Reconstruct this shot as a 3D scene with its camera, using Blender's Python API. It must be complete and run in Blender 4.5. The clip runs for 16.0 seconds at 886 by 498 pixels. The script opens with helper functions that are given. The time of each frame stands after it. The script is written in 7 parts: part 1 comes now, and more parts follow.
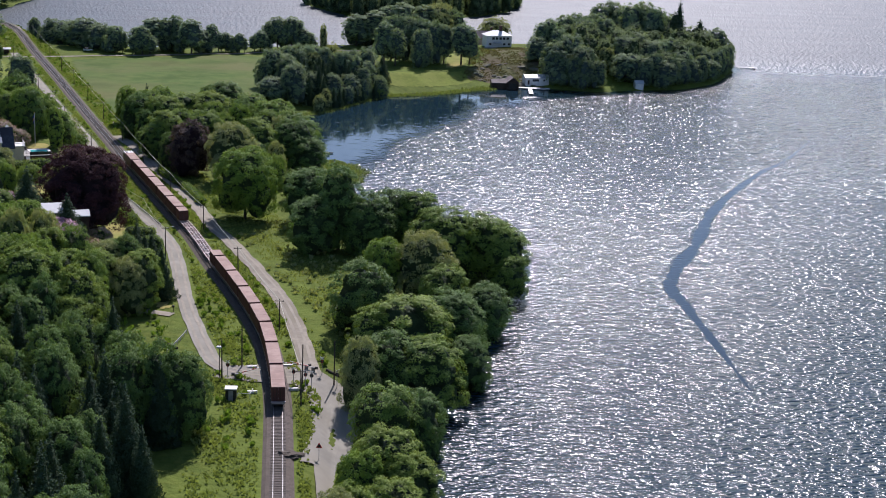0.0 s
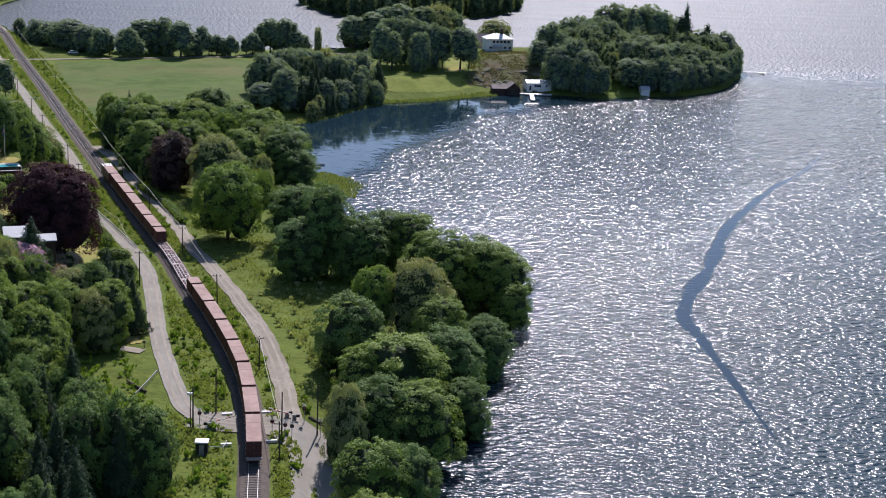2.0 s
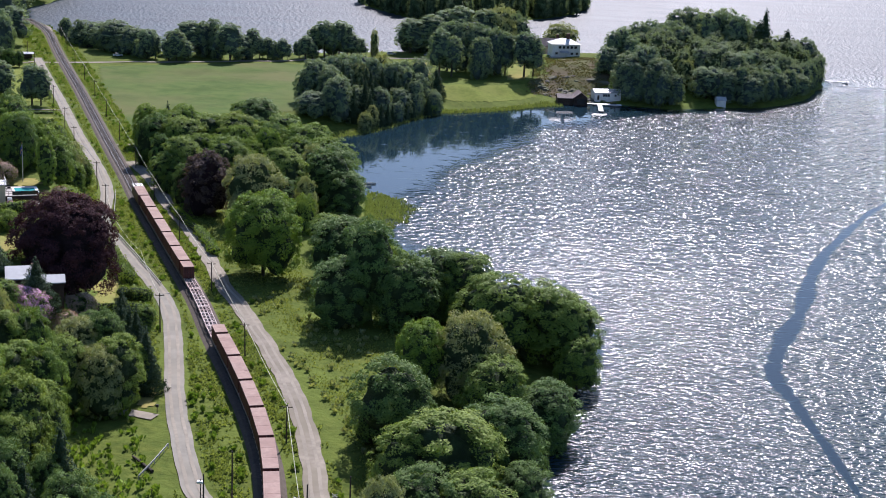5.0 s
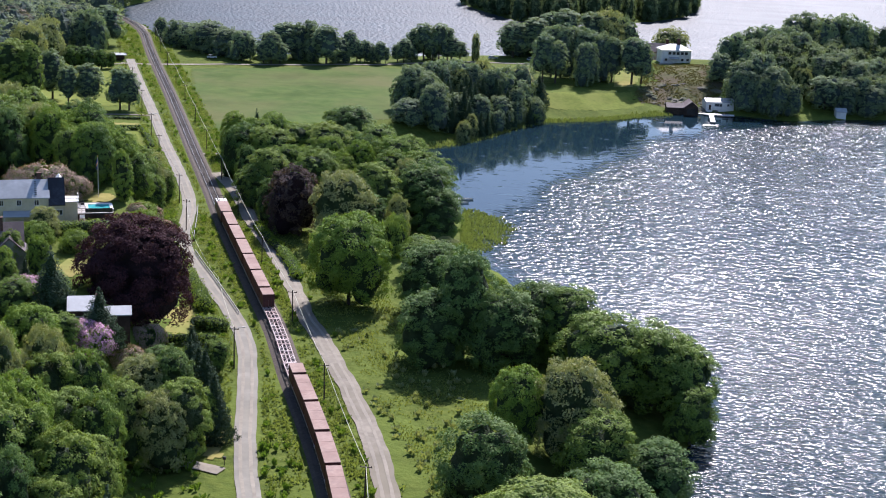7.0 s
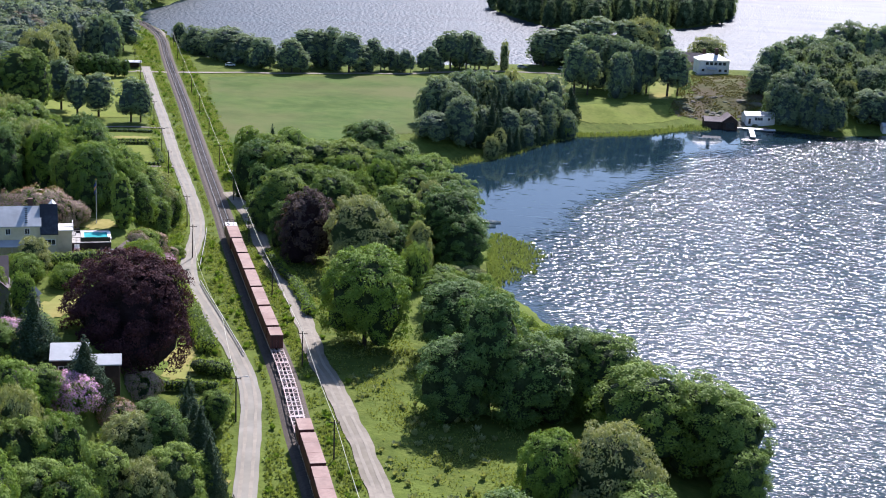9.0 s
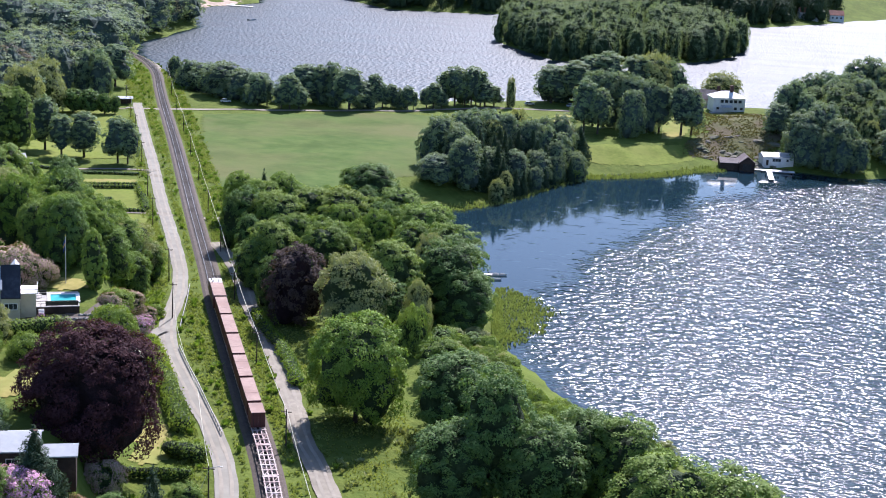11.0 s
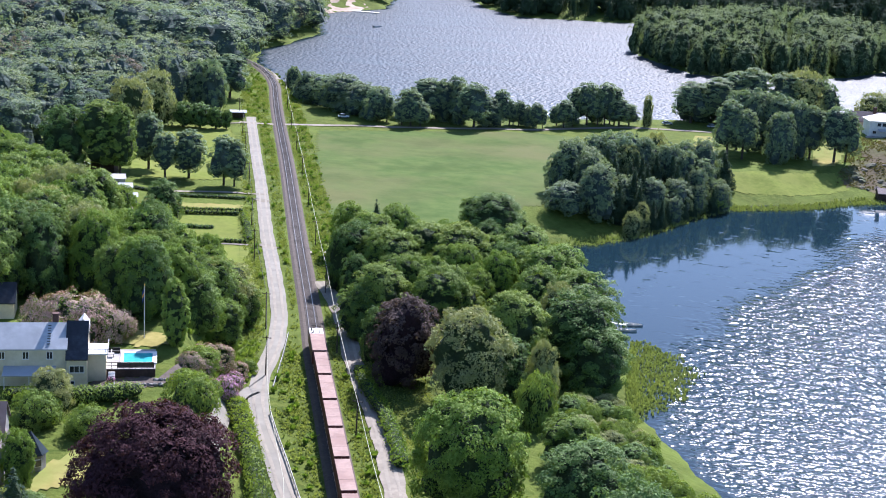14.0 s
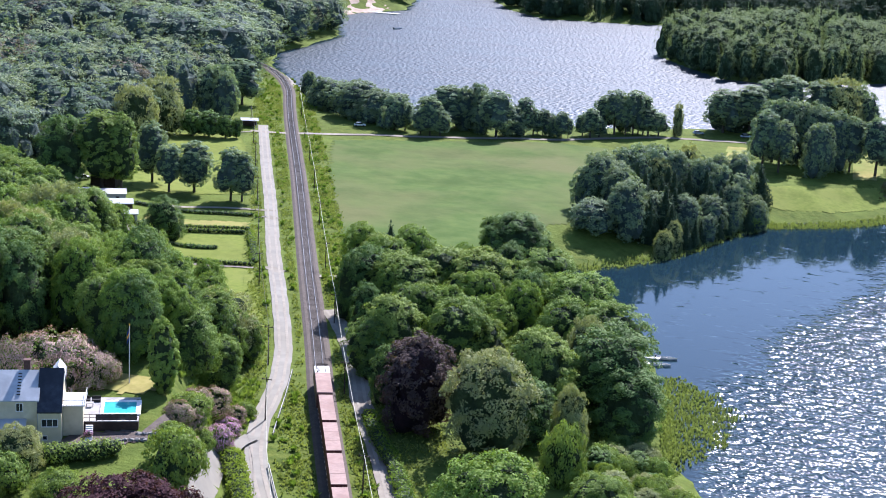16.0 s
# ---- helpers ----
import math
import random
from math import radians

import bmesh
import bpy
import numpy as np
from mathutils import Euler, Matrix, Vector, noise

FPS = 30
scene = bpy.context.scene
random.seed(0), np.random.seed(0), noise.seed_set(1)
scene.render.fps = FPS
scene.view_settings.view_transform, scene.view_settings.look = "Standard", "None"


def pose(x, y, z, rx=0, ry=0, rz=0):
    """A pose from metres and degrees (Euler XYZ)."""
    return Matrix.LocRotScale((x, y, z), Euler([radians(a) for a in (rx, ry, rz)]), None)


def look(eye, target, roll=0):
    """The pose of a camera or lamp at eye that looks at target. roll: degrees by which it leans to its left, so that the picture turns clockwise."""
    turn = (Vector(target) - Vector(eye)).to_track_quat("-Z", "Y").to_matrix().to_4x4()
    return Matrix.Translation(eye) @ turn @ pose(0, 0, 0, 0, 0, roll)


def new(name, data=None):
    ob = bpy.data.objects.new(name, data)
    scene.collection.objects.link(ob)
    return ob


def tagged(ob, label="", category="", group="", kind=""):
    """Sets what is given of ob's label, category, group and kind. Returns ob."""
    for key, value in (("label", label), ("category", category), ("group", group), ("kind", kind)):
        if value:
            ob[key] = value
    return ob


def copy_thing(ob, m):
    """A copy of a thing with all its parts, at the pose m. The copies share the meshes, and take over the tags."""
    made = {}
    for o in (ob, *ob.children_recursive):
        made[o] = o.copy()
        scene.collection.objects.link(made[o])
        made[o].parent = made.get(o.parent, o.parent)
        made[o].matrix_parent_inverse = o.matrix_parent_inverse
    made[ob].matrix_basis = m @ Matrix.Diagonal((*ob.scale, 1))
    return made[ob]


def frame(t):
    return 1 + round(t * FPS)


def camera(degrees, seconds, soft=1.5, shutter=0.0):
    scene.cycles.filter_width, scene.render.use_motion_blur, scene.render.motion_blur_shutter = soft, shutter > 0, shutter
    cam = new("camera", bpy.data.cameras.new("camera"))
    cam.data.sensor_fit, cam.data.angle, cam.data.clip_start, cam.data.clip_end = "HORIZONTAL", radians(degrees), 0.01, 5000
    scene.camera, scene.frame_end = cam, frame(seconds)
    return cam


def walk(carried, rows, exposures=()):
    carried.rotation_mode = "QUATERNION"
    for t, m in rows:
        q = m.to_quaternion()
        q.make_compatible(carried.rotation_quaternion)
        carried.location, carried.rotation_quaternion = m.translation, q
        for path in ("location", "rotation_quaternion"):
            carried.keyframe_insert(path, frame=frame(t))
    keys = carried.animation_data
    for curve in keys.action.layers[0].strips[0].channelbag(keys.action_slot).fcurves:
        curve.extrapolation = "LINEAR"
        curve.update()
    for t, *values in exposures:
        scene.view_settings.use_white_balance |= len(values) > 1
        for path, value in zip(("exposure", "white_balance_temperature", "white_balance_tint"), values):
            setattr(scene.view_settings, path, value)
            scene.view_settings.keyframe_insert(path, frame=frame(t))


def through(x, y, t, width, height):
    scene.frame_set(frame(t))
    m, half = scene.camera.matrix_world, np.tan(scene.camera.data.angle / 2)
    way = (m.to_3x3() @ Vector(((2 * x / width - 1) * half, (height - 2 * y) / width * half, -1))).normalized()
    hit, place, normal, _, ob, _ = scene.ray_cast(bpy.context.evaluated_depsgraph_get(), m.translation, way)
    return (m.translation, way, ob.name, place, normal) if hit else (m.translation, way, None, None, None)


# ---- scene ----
cam = camera(33.0, 16.0, soft=1.0)
PATH = [
    (0.0, (1.495, -1.902, 98.878), (1.472, 0.347, 98.311), 2.20),
    (0.5, (1.585, 4.945, 98.899), (1.561, 7.194, 98.332), 2.30),
    (1.0, (1.627, 11.739, 98.905), (1.605, 13.988, 98.337), 2.20),
    (1.5, (1.674, 18.504, 98.900), (1.651, 20.754, 98.331), 2.30),
    (2.0, (1.710, 25.264, 98.903), (1.688, 27.512, 98.332), 2.40),
    (2.5, (1.695, 32.008, 98.909), (1.673, 34.256, 98.337), 2.50),
    (3.0, (1.681, 38.778, 98.933), (1.661, 41.026, 98.360), 2.60),
    (5.5, (0.926, 72.574, 99.148), (0.769, 74.813, 98.562), 2.70),
    (6.0, (0.473, 79.448, 99.059), (0.270, 81.683, 98.470), 2.80),
    (6.5, (-0.140, 86.331, 98.977), (-0.392, 88.560, 98.385), 2.70),
    (7.0, (-0.812, 93.193, 98.918), (-1.081, 95.420, 98.324), 2.70),
    (7.5, (-1.543, 100.002, 98.883), (-1.828, 102.226, 98.288), 2.80),
    (8.0, (-2.388, 106.737, 98.863), (-2.696, 108.958, 98.266), 2.80),
    (8.5, (-3.240, 113.406, 98.861), (-3.550, 115.626, 98.262), 2.80),
    (9.0, (-4.081, 120.134, 98.904), (-4.391, 122.356, 98.309), 2.90),
    (11.5, (-7.941, 153.724, 99.149), (-8.275, 155.954, 98.599), 3.10),
    (12.0, (-9.039, 160.389, 99.207), (-9.431, 162.608, 98.653), 3.10),
    (12.5, (-10.269, 167.025, 99.221), (-10.693, 169.237, 98.665), 3.10),
    (13.0, (-11.535, 173.662, 99.218), (-12.007, 175.864, 98.659), 3.20),
    (13.5, (-12.941, 180.103, 99.141), (-13.451, 182.295, 98.580), 3.20),
    (14.0, (-14.396, 186.514, 99.015), (-14.909, 188.705, 98.455), 3.20),
    (14.5, (-15.844, 192.943, 98.924), (-16.358, 195.134, 98.362), 3.30),
    (15.0, (-17.282, 199.325, 98.852), (-17.798, 201.516, 98.291), 3.30),
    (15.5, (-18.641, 205.670, 98.783), (-19.169, 207.858, 98.222), 3.40),
    (16.0, (-19.980, 211.974, 98.724), (-20.526, 214.157, 98.160), 3.30),
]
walk(cam, [(t, look(eye, target, roll)) for t, eye, target, roll in PATH],
     [(0.0, 0.50, 5600, 18), (7.0, 0.92, 5550, 18), (16.0, 1.37, 5250, 19)])

# ---- world and sun ----
SUN_AZ, SUN_EL = radians(5.0), radians(43.0)
world = bpy.data.worlds.new("sky")
scene.world = world
world.use_nodes = True
wn = world.node_tree
sky = wn.nodes.new("ShaderNodeTexSky")
sky.sky_type, sky.sun_disc, sky.sun_elevation, sky.sun_rotation = "NISHITA", False, SUN_EL, SUN_AZ
sky.air_density, sky.dust_density, sky.ozone_density = 1.0, 0.6, 1.5
wn.nodes["Background"].inputs["Strength"].default_value = 0.08
wn.links.new(sky.outputs["Color"], wn.nodes["Background"].inputs["Color"])
sun = new("sun", bpy.data.lights.new("sun", "SUN"))
sun.data.energy, sun.data.angle, sun.data.color = 5.0, radians(0.53), (1.0, 0.875, 0.755)
SUN_WAY = Vector((math.sin(SUN_AZ) * math.cos(SUN_EL), math.cos(SUN_AZ) * math.cos(SUN_EL), math.sin(SUN_EL)))
sun.matrix_world = look(SUN_WAY * 900, (0, 0, 0))

# ---- the lie of the land ----
SHORE = [(-4, -400), (-4, 150), (-4, 232), (-6, 250), (-2, 262), (1, 278), (3, 296), (7, 320), (13, 339), (17, 360), (16, 384),
         (4, 400), (-14, 418), (-28, 440), (-38, 460), (-43, 498), (-52, 522), (-64, 545), (-80, 572), (-79, 586), (-61, 610),
         (-48, 640), (-35, 668), (-25, 678), (-12, 684), (4, 700), (20, 711)]
CAPE = [(34, 715), (50, 712), (63, 706), (86, 720), (105, 726), (126, 752), (145, 805), (149, 828), (138, 848), (100, 868),
        (40, 862), (-20, 852), (-77, 830), (-109, 810), (-180, 785), (-198, 782), (-222, 806), (-243, 838), (-255, 852)]
WEST = [(-272, 884), (-294, 927), (-309, 972), (-307, 1005), (-309, 1077), (-351, 1191), (-347, 1224), (-326, 1278), (-338, 1336),
        (-360, 1450), (-420, 1800), (-900, 3000), (-4500, 4500), (-4500, -400)]
ISLE = [(-124, 1166), (-118, 1110), (-103, 1076), (-74, 1024), (-44, 1020), (8, 1066), (30, 1110), (44, 1180), (20, 1250), (-60, 1270), (-110, 1220)]
FAR = [(-300, 1440), (-262, 1346), (-228, 1298), (-168, 1304), (-120, 1330), (0, 1360), (60, 1350), (110, 1420), (300, 1700), (1500, 2600),
       (4500, 3200), (4500, 4500), (-900, 4500), (-520, 1720), (-440, 1530), (-350, 1475)]
TRACK = [(-22, 190), (-27.2, 232), (-29.6, 250), (-32.3, 265), (-36, 282), (-41.5, 300), (-49, 321), (-57, 342), (-66, 367), (-77, 394), (-88, 421),
         (-101, 453), (-113, 484), (-134, 537), (-152, 583), (-172, 634), (-190, 679), (-208, 724), (-224, 765), (-239, 804), (-254, 836),
         (-268, 860), (-286, 884)]


def signed(poly, px, py):
    """Metres to the rim of a polygon: positive inside."""
    best = np.full(px.shape, 1e9)
    inside = np.zeros(px.shape, bool)
    for (ax, ay), (bx, by) in zip(poly, poly[1:] + poly[:1]):
        dx, dy = bx - ax, by - ay
        u = np.clip(((px - ax) * dx + (py - ay) * dy) / (dx * dx + dy * dy), 0, 1)
        best = np.minimum(best, np.hypot(px - ax - u * dx, py - ay - u * dy))
        if dy:
            inside ^= ((ay > py) != (by > py)) & (px < ax + (py - ay) / dy * dx)
    return np.where(inside, best, -best)


def ease(v, a, b):
    u = np.clip((v - a) / (b - a), 0, 1)
    return u * u * (3 - 2 * u)


def waves(x, y, s, seed):
    """Smooth pseudo-random relief, about -1 to 1."""
    a = seed * 1.7
    return (np.sin(x / s + a) * np.sin(y / s * 0.9 + 2 * a) + 0.5 * np.sin(x / s * 2.3 + y / s * 1.1 + 3 * a)
            + 0.4 * np.sin(x / s * 1.3 - y / s * 2.7 + a)) / 1.9


def rail_x(y):
    return np.interp(y, [p[1] for p in TRACK], [p[0] for p in TRACK])


def height(x, y):
    """The ground's height over the lake."""
    x, y = np.atleast_1d(np.asarray(x, float)), np.atleast_1d(np.asarray(y, float))
    d = signed(SHORE + CAPE + WEST, x, y)
    d = d + 1.5 * waves(x, y, 7.0, 1)
    west = rail_x(y) - x
    z = np.where(d > 0, 0.25 + 1.0 * ease(d, 0, 4) + 5.0 * ease(d, 3, 26), np.maximum(d * 0.25, -4))
    z = z + ease(d, 4, 26) * 0.25 * waves(x, y, 11.0, 2)
    near_rail = ease(np.abs(west), 10, 4) * ease(y, 900, 880)
    z = z * (1 - near_rail) + 6.2 * near_rail
    # the hillside west of the line, with its shelf for the villa
    top = np.interp(y, [200, 260, 310, 345, 395, 425, 470, 520, 620, 760, 900, 1200], [7, 7, 10, 11.5, 12.5, 13.5, 6, 3.0, 2.5, 3, 16, 40])
    start = np.interp(y, [200, 320, 370, 385, 430, 470, 520, 740, 900], [30, 26, 22, 17.5, 17.5, 24, 30, 40, 14])
    z = z + top * ease(west, start, start + np.interp(y, [300, 335, 440, 470, 900, 1200], [24, 11, 11, 24, 60, 200])) * ease(d, 0, 30)
    z = z + ease(west, 70, 420) * 34 * ease(d, 10, 120)
    # knoll under the white house
    z = z + 5.2 * ease(np.hypot((x - 22) / 1.3, y - 772), 46, 12) * ease(d, 0, 30)
    z = z + 3.0 * ease(np.hypot((x - 90) / 1.6, y - 790), 60, 15) * ease(d, 0, 40)
    for poly, peak in ((ISLE, 9.0), (FAR, 18.0)):
        e = signed(poly, x, y)
        z = np.maximum(z, np.where(e > 0, 0.3 + peak * ease(e, 0, 90) + (45 * ease(e, 120, 900) if peak > 10 else 0), np.maximum(e * 0.25, -4)))
    return z


def ground(x, y):
    return float(height(x, y)[0])

# ---- materials ----
def rgb(c):
    return (*c, 1.0)


class Nodes:
    """A material's node tree, with short ways to add to it."""

    def __init__(self, name):
        self.m = bpy.data.materials.new(name)
        self.m.use_nodes = True
        self.t = self.m.node_tree
        self.b = self.t.nodes["Principled BSDF"]
        self.out = self.t.nodes["Material Output"]

    def add(self, kind, **kw):
        n = self.t.nodes.new("ShaderNode" + kind)
        for k, v in kw.items():
            if k in ("noise_dimensions", "operation", "blend_type", "data_type", "feature", "attribute_name"):
                setattr(n, k, v)
            else:
                n.inputs[k].default_value = v
        return n

    def link(self, a, b):
        self.t.links.new(a, b)

    def place(self):
        return self.add("NewGeometry").outputs["Position"]

    def noise(self, scale, detail=3.0, rough=0.55, vector=None, stretch=None):
        n = self.add("TexNoise", Scale=scale, Detail=detail, Roughness=rough)
        v = vector or self.place()
        if stretch:
            mp = self.add("Mapping")
            mp.inputs["Scale"].default_value = stretch
            self.link(v, mp.inputs["Vector"])
            v = mp.outputs["Vector"]
        self.link(v, n.inputs["Vector"])
        return n.outputs["Fac"]

    def ramp(self, fac, *stops):
        r = self.t.nodes.new("ShaderNodeValToRGB")
        while len(r.color_ramp.elements) < len(stops):
            r.color_ramp.elements.new(0.5)
        for e, (p, c) in zip(r.color_ramp.elements, stops):
            e.position, e.color = p, rgb(c) if not isinstance(c, (int, float)) else (c, c, c, 1)
        self.link(fac, r.inputs["Fac"])
        return r.outputs["Color"]

    def mix(self, fac, a, b, how="MIX"):
        n = self.t.nodes.new("ShaderNodeMix")
        n.data_type, n.blend_type = "RGBA", how
        for sock, v in ((n.inputs[0], fac), (n.inputs[6], a), (n.inputs[7], b)):
            if isinstance(v, (int, float)):
                sock.default_value = v
            elif isinstance(v, tuple):
                sock.default_value = rgb(v)
            else:
                self.link(v, sock)
        return n.outputs[2]

    def bump(self, fac, strength, distance, after=None):
        n = self.add("Bump", Strength=strength, Distance=distance)
        self.link(fac, n.inputs["Height"])
        if after:
            self.link(after, n.inputs["Normal"])
        return n.outputs["Normal"]

    def done(self, colour=None, rough=0.8, normal=None, metal=0.0, spec=0.4):
        if isinstance(colour, tuple):
            self.b.inputs["Base Color"].default_value = rgb(colour)
        elif colour is not None:
            self.link(colour, self.b.inputs["Base Color"])
        if isinstance(rough, (int, float)):
            self.b.inputs["Roughness"].default_value = rough
        else:
            self.link(rough, self.b.inputs["Roughness"])
        self.b.inputs["Metallic"].default_value = metal
        self.b.inputs["Specular IOR Level"].default_value = spec
        if normal:
            self.link(normal, self.b.inputs["Normal"])
        return self.m


def rough_mat(name, a, b, big=0.05, fine=1.5, rough=0.85, relief=0.3, depth=0.05, c=None, spec=0.3, metal=0.0):
    """A plain surface that varies between two or three colours at two scales."""
    n = Nodes(name)
    col = n.ramp(n.noise(fine, 4), (0.32, a), (0.68, b))
    wide = n.noise(big, 3)
    col = n.mix(n.ramp(wide, (0.4, 0.0), (0.62, 1.0)), col, c or tuple(0.75 * v for v in a))
    mid = n.noise((big * fine) ** 0.5, 4, 0.65)
    col = n.mix(n.ramp(mid, (0.45, 0.0), (0.68, 0.45)), col, tuple(0.62 * v for v in a))
    info = n.add("ObjectInfo")
    col = n.mix(n.ramp(info.outputs["Random"], (0, 0.0), (1, 0.22)), col, tuple(0.6 * v for v in b))
    return n.done(col, rough, n.bump(n.noise(fine * 2, 5), relief, depth), metal, spec)


def leaf_mat(name, dark, light, through=0.24, tone=0.3, gloss=0.45):
    """Leaves: each one has its own shade, each tree its own tone; light comes through them."""
    n = Nodes(name)
    geo = n.add("NewGeometry")
    col = n.ramp(geo.outputs["Random Per Island"], (0.0, tuple((a + b) / 2 for a, b in zip(dark, light))), (0.55, light), (1.0, tuple(1.25 * v for v in light)))
    info = n.add("ObjectInfo")
    col = n.mix(n.ramp(info.outputs["Random"], (0, 0.0), (1, tone)), col, tuple(v * f for v, f in zip(light, (1.25, 1.05, 0.7))))
    patch = n.noise(0.35, 3)
    col = n.mix(n.ramp(patch, (0.42, 0.0), (0.7, 0.5)), col, dark)
    n.done(col, gloss + 0.2, spec=0.1)
    tr = n.add("BsdfTranslucent")
    tint = n.mix(1.0, col, (1.5, 1.5, 0.6), "MULTIPLY")
    n.link(tint, tr.inputs["Color"])
    mx = n.add("MixShader")
    mx.inputs[0].default_value = through
    n.link(n.b.outputs[0], mx.inputs[1])
    n.link(tr.outputs[0], mx.inputs[2])
    n.link(mx.outputs[0], n.out.inputs["Surface"])
    return n.m


def forest_mat(name):
    """Leaves of a mixed wood, paled and blued as painted haze: each crown has a tone of its own."""
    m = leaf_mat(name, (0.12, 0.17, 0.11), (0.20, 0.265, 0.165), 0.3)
    t = m.node_tree
    cell = t.nodes.new("ShaderNodeTexVoronoi")
    cell.inputs["Scale"].default_value = 0.085
    flat = t.nodes.new("ShaderNodeVectorMath")
    flat.operation = "MULTIPLY"
    flat.inputs[1].default_value = (1, 1, 0.1)
    geo = t.nodes.new("ShaderNodeNewGeometry")
    t.links.new(geo.outputs["Position"], flat.inputs[0])
    t.links.new(flat.outputs[0], cell.inputs["Vector"])
    sep = t.nodes.new("ShaderNodeSeparateColor")
    t.links.new(cell.outputs["Color"], sep.inputs[0])
    ramp = t.nodes.new("ShaderNodeValToRGB")
    ramp.color_ramp.interpolation = "CONSTANT"
    tones = [(0.0, (0.72, 0.8, 0.85)), (0.3, (0.9, 0.92, 0.9)), (0.55, (1.05, 1.05, 1.05)), (0.78, (1.3, 1.2, 1.3)), (0.94, (0.95, 0.66, 0.95))]
    while len(ramp.color_ramp.elements) < len(tones):
        ramp.color_ramp.elements.new(0.5)
    for e, (at, c) in zip(ramp.color_ramp.elements, tones):
        e.position, e.color = at, rgb(c)
    t.links.new(sep.outputs[0], ramp.inputs["Fac"])
    for node in [k for k in t.nodes if k.type in ("BSDF_PRINCIPLED", "BSDF_TRANSLUCENT")]:
        socket = node.inputs["Base Color"] if node.type == "BSDF_PRINCIPLED" else node.inputs["Color"]
        mix = t.nodes.new("ShaderNodeMix")
        mix.data_type, mix.blend_type = "RGBA", "MULTIPLY"
        mix.inputs[0].default_value = 1.0
        t.links.new(socket.links[0].from_socket, mix.inputs[6])
        t.links.new(ramp.outputs["Color"], mix.inputs[7])
        t.links.new(mix.outputs[2], socket)
    return m


def water_mat():
    """Wind-ruffled lake water; the attribute 'wind' tells where the ripples run."""
    n = Nodes("lake_water")
    wind = n.add("Attribute")
    wind.attribute_name = "wind"
    pos = n.place()
    edge = n.add("Math", operation="MULTIPLY_ADD")
    n.link(n.noise(0.22, 3, 0.6, pos, (0.8, 1.3, 1)), edge.inputs[0])
    edge.inputs[1].default_value = 0.5
    n.link(wind.outputs["Fac"], edge.inputs[2])
    blow = n.ramp(edge.outputs[0], (0.36, 0.0), (0.78, 1.0))
    gust = n.ramp(n.noise(0.035, 3, 0.6, pos, (0.5, 1.5, 1)), (0.35, 0.86), (0.65, 1.0))
    k = n.add("Math", operation="MULTIPLY")
    n.link(gust, k.inputs[0])
    n.link(blow, k.inputs[1])
    fetch, far = n.add("Attribute"), n.add("Attribute")
    fetch.attribute_name, far.attribute_name = "fetch", "open"
    chop = n.noise(0.75, 1.8, 0.5, pos, (0.7, 1.1, 1))
    swell = n.noise(0.5, 1.4, 0.5, pos, (0.9, 0.85, 1))
    tall = n.add("Math", operation="MULTIPLY")
    n.link(swell, tall.inputs[0])
    tall.inputs[1].default_value = 2.5
    height_ = n.add("Mix")
    n.link(fetch.outputs["Fac"], height_.inputs[0])
    n.link(chop, height_.inputs[2])
    n.link(tall.outputs[0], height_.inputs[3])
    low = n.add("Math", operation="MULTIPLY_ADD")
    n.link(far.outputs["Fac"], low.inputs[0])
    low.inputs[1].default_value, low.inputs[2].default_value = -0.6, 1.0
    stir = n.add("Math", operation="MULTIPLY")
    n.link(k.outputs[0], stir.inputs[0])
    n.link(low.outputs[0], stir.inputs[1])
    b = n.add("Bump", Distance=0.98)
    n.link(stir.outputs[0], b.inputs["Strength"])
    n.link(height_.outputs[0], b.inputs["Height"])
    n.b.inputs["IOR"].default_value = 1.33
    spread = n.add("Math", operation="MULTIPLY_ADD")
    n.link(far.outputs["Fac"], spread.inputs[0])
    spread.inputs[1].default_value, spread.inputs[2].default_value = 0.32, 0.155
    rough = n.add("Math", operation="MULTIPLY_ADD")
    n.link(k.outputs[0], rough.inputs[0])
    n.link(spread.outputs[0], rough.inputs[1])
    rough.inputs[2].default_value = 0.05
    return n.done((0.010, 0.024, 0.034), rough.outputs[0], b.outputs[0], spec=0.28)


M = {}
M["ground"] = rough_mat("woodland_floor", (0.047, 0.058, 0.017), (0.103, 0.116, 0.032), 0.04, 0.6, 0.95, 0.6, 0.3, (0.058, 0.043, 0.025), spec=0.04)
M["meadow"] = rough_mat("meadow_grass", (0.057, 0.088, 0.015), (0.124, 0.148, 0.029), 0.06, 0.5, 0.9, 0.8, 0.4, (0.12, 0.16, 0.030), spec=0.04)
M["field"] = rough_mat("hay_field", (0.064, 0.108, 0.024), (0.100, 0.140, 0.036), 0.022, 0.16, 0.9, 0.5, 0.2, (0.125, 0.130, 0.050), spec=0.04)
M["lawn"] = rough_mat("mown_lawn", (0.124, 0.163, 0.027), (0.177, 0.209, 0.040), 0.08, 0.8, 0.9, 0.3, 0.05, (0.165, 0.19, 0.042), spec=0.04)
M["dry_lawn"] = rough_mat("dry_lawn", (0.24, 0.22, 0.065), (0.31, 0.27, 0.095), 0.08, 0.8, 0.9, 0.3, 0.05, (0.2, 0.24, 0.06), spec=0.04)
M["asphalt"] = rough_mat("worn_asphalt", (0.200, 0.188, 0.155), (0.26, 0.246, 0.205), 0.05, 0.35, 0.9, 0.08, 0.01, (0.215, 0.198, 0.155))
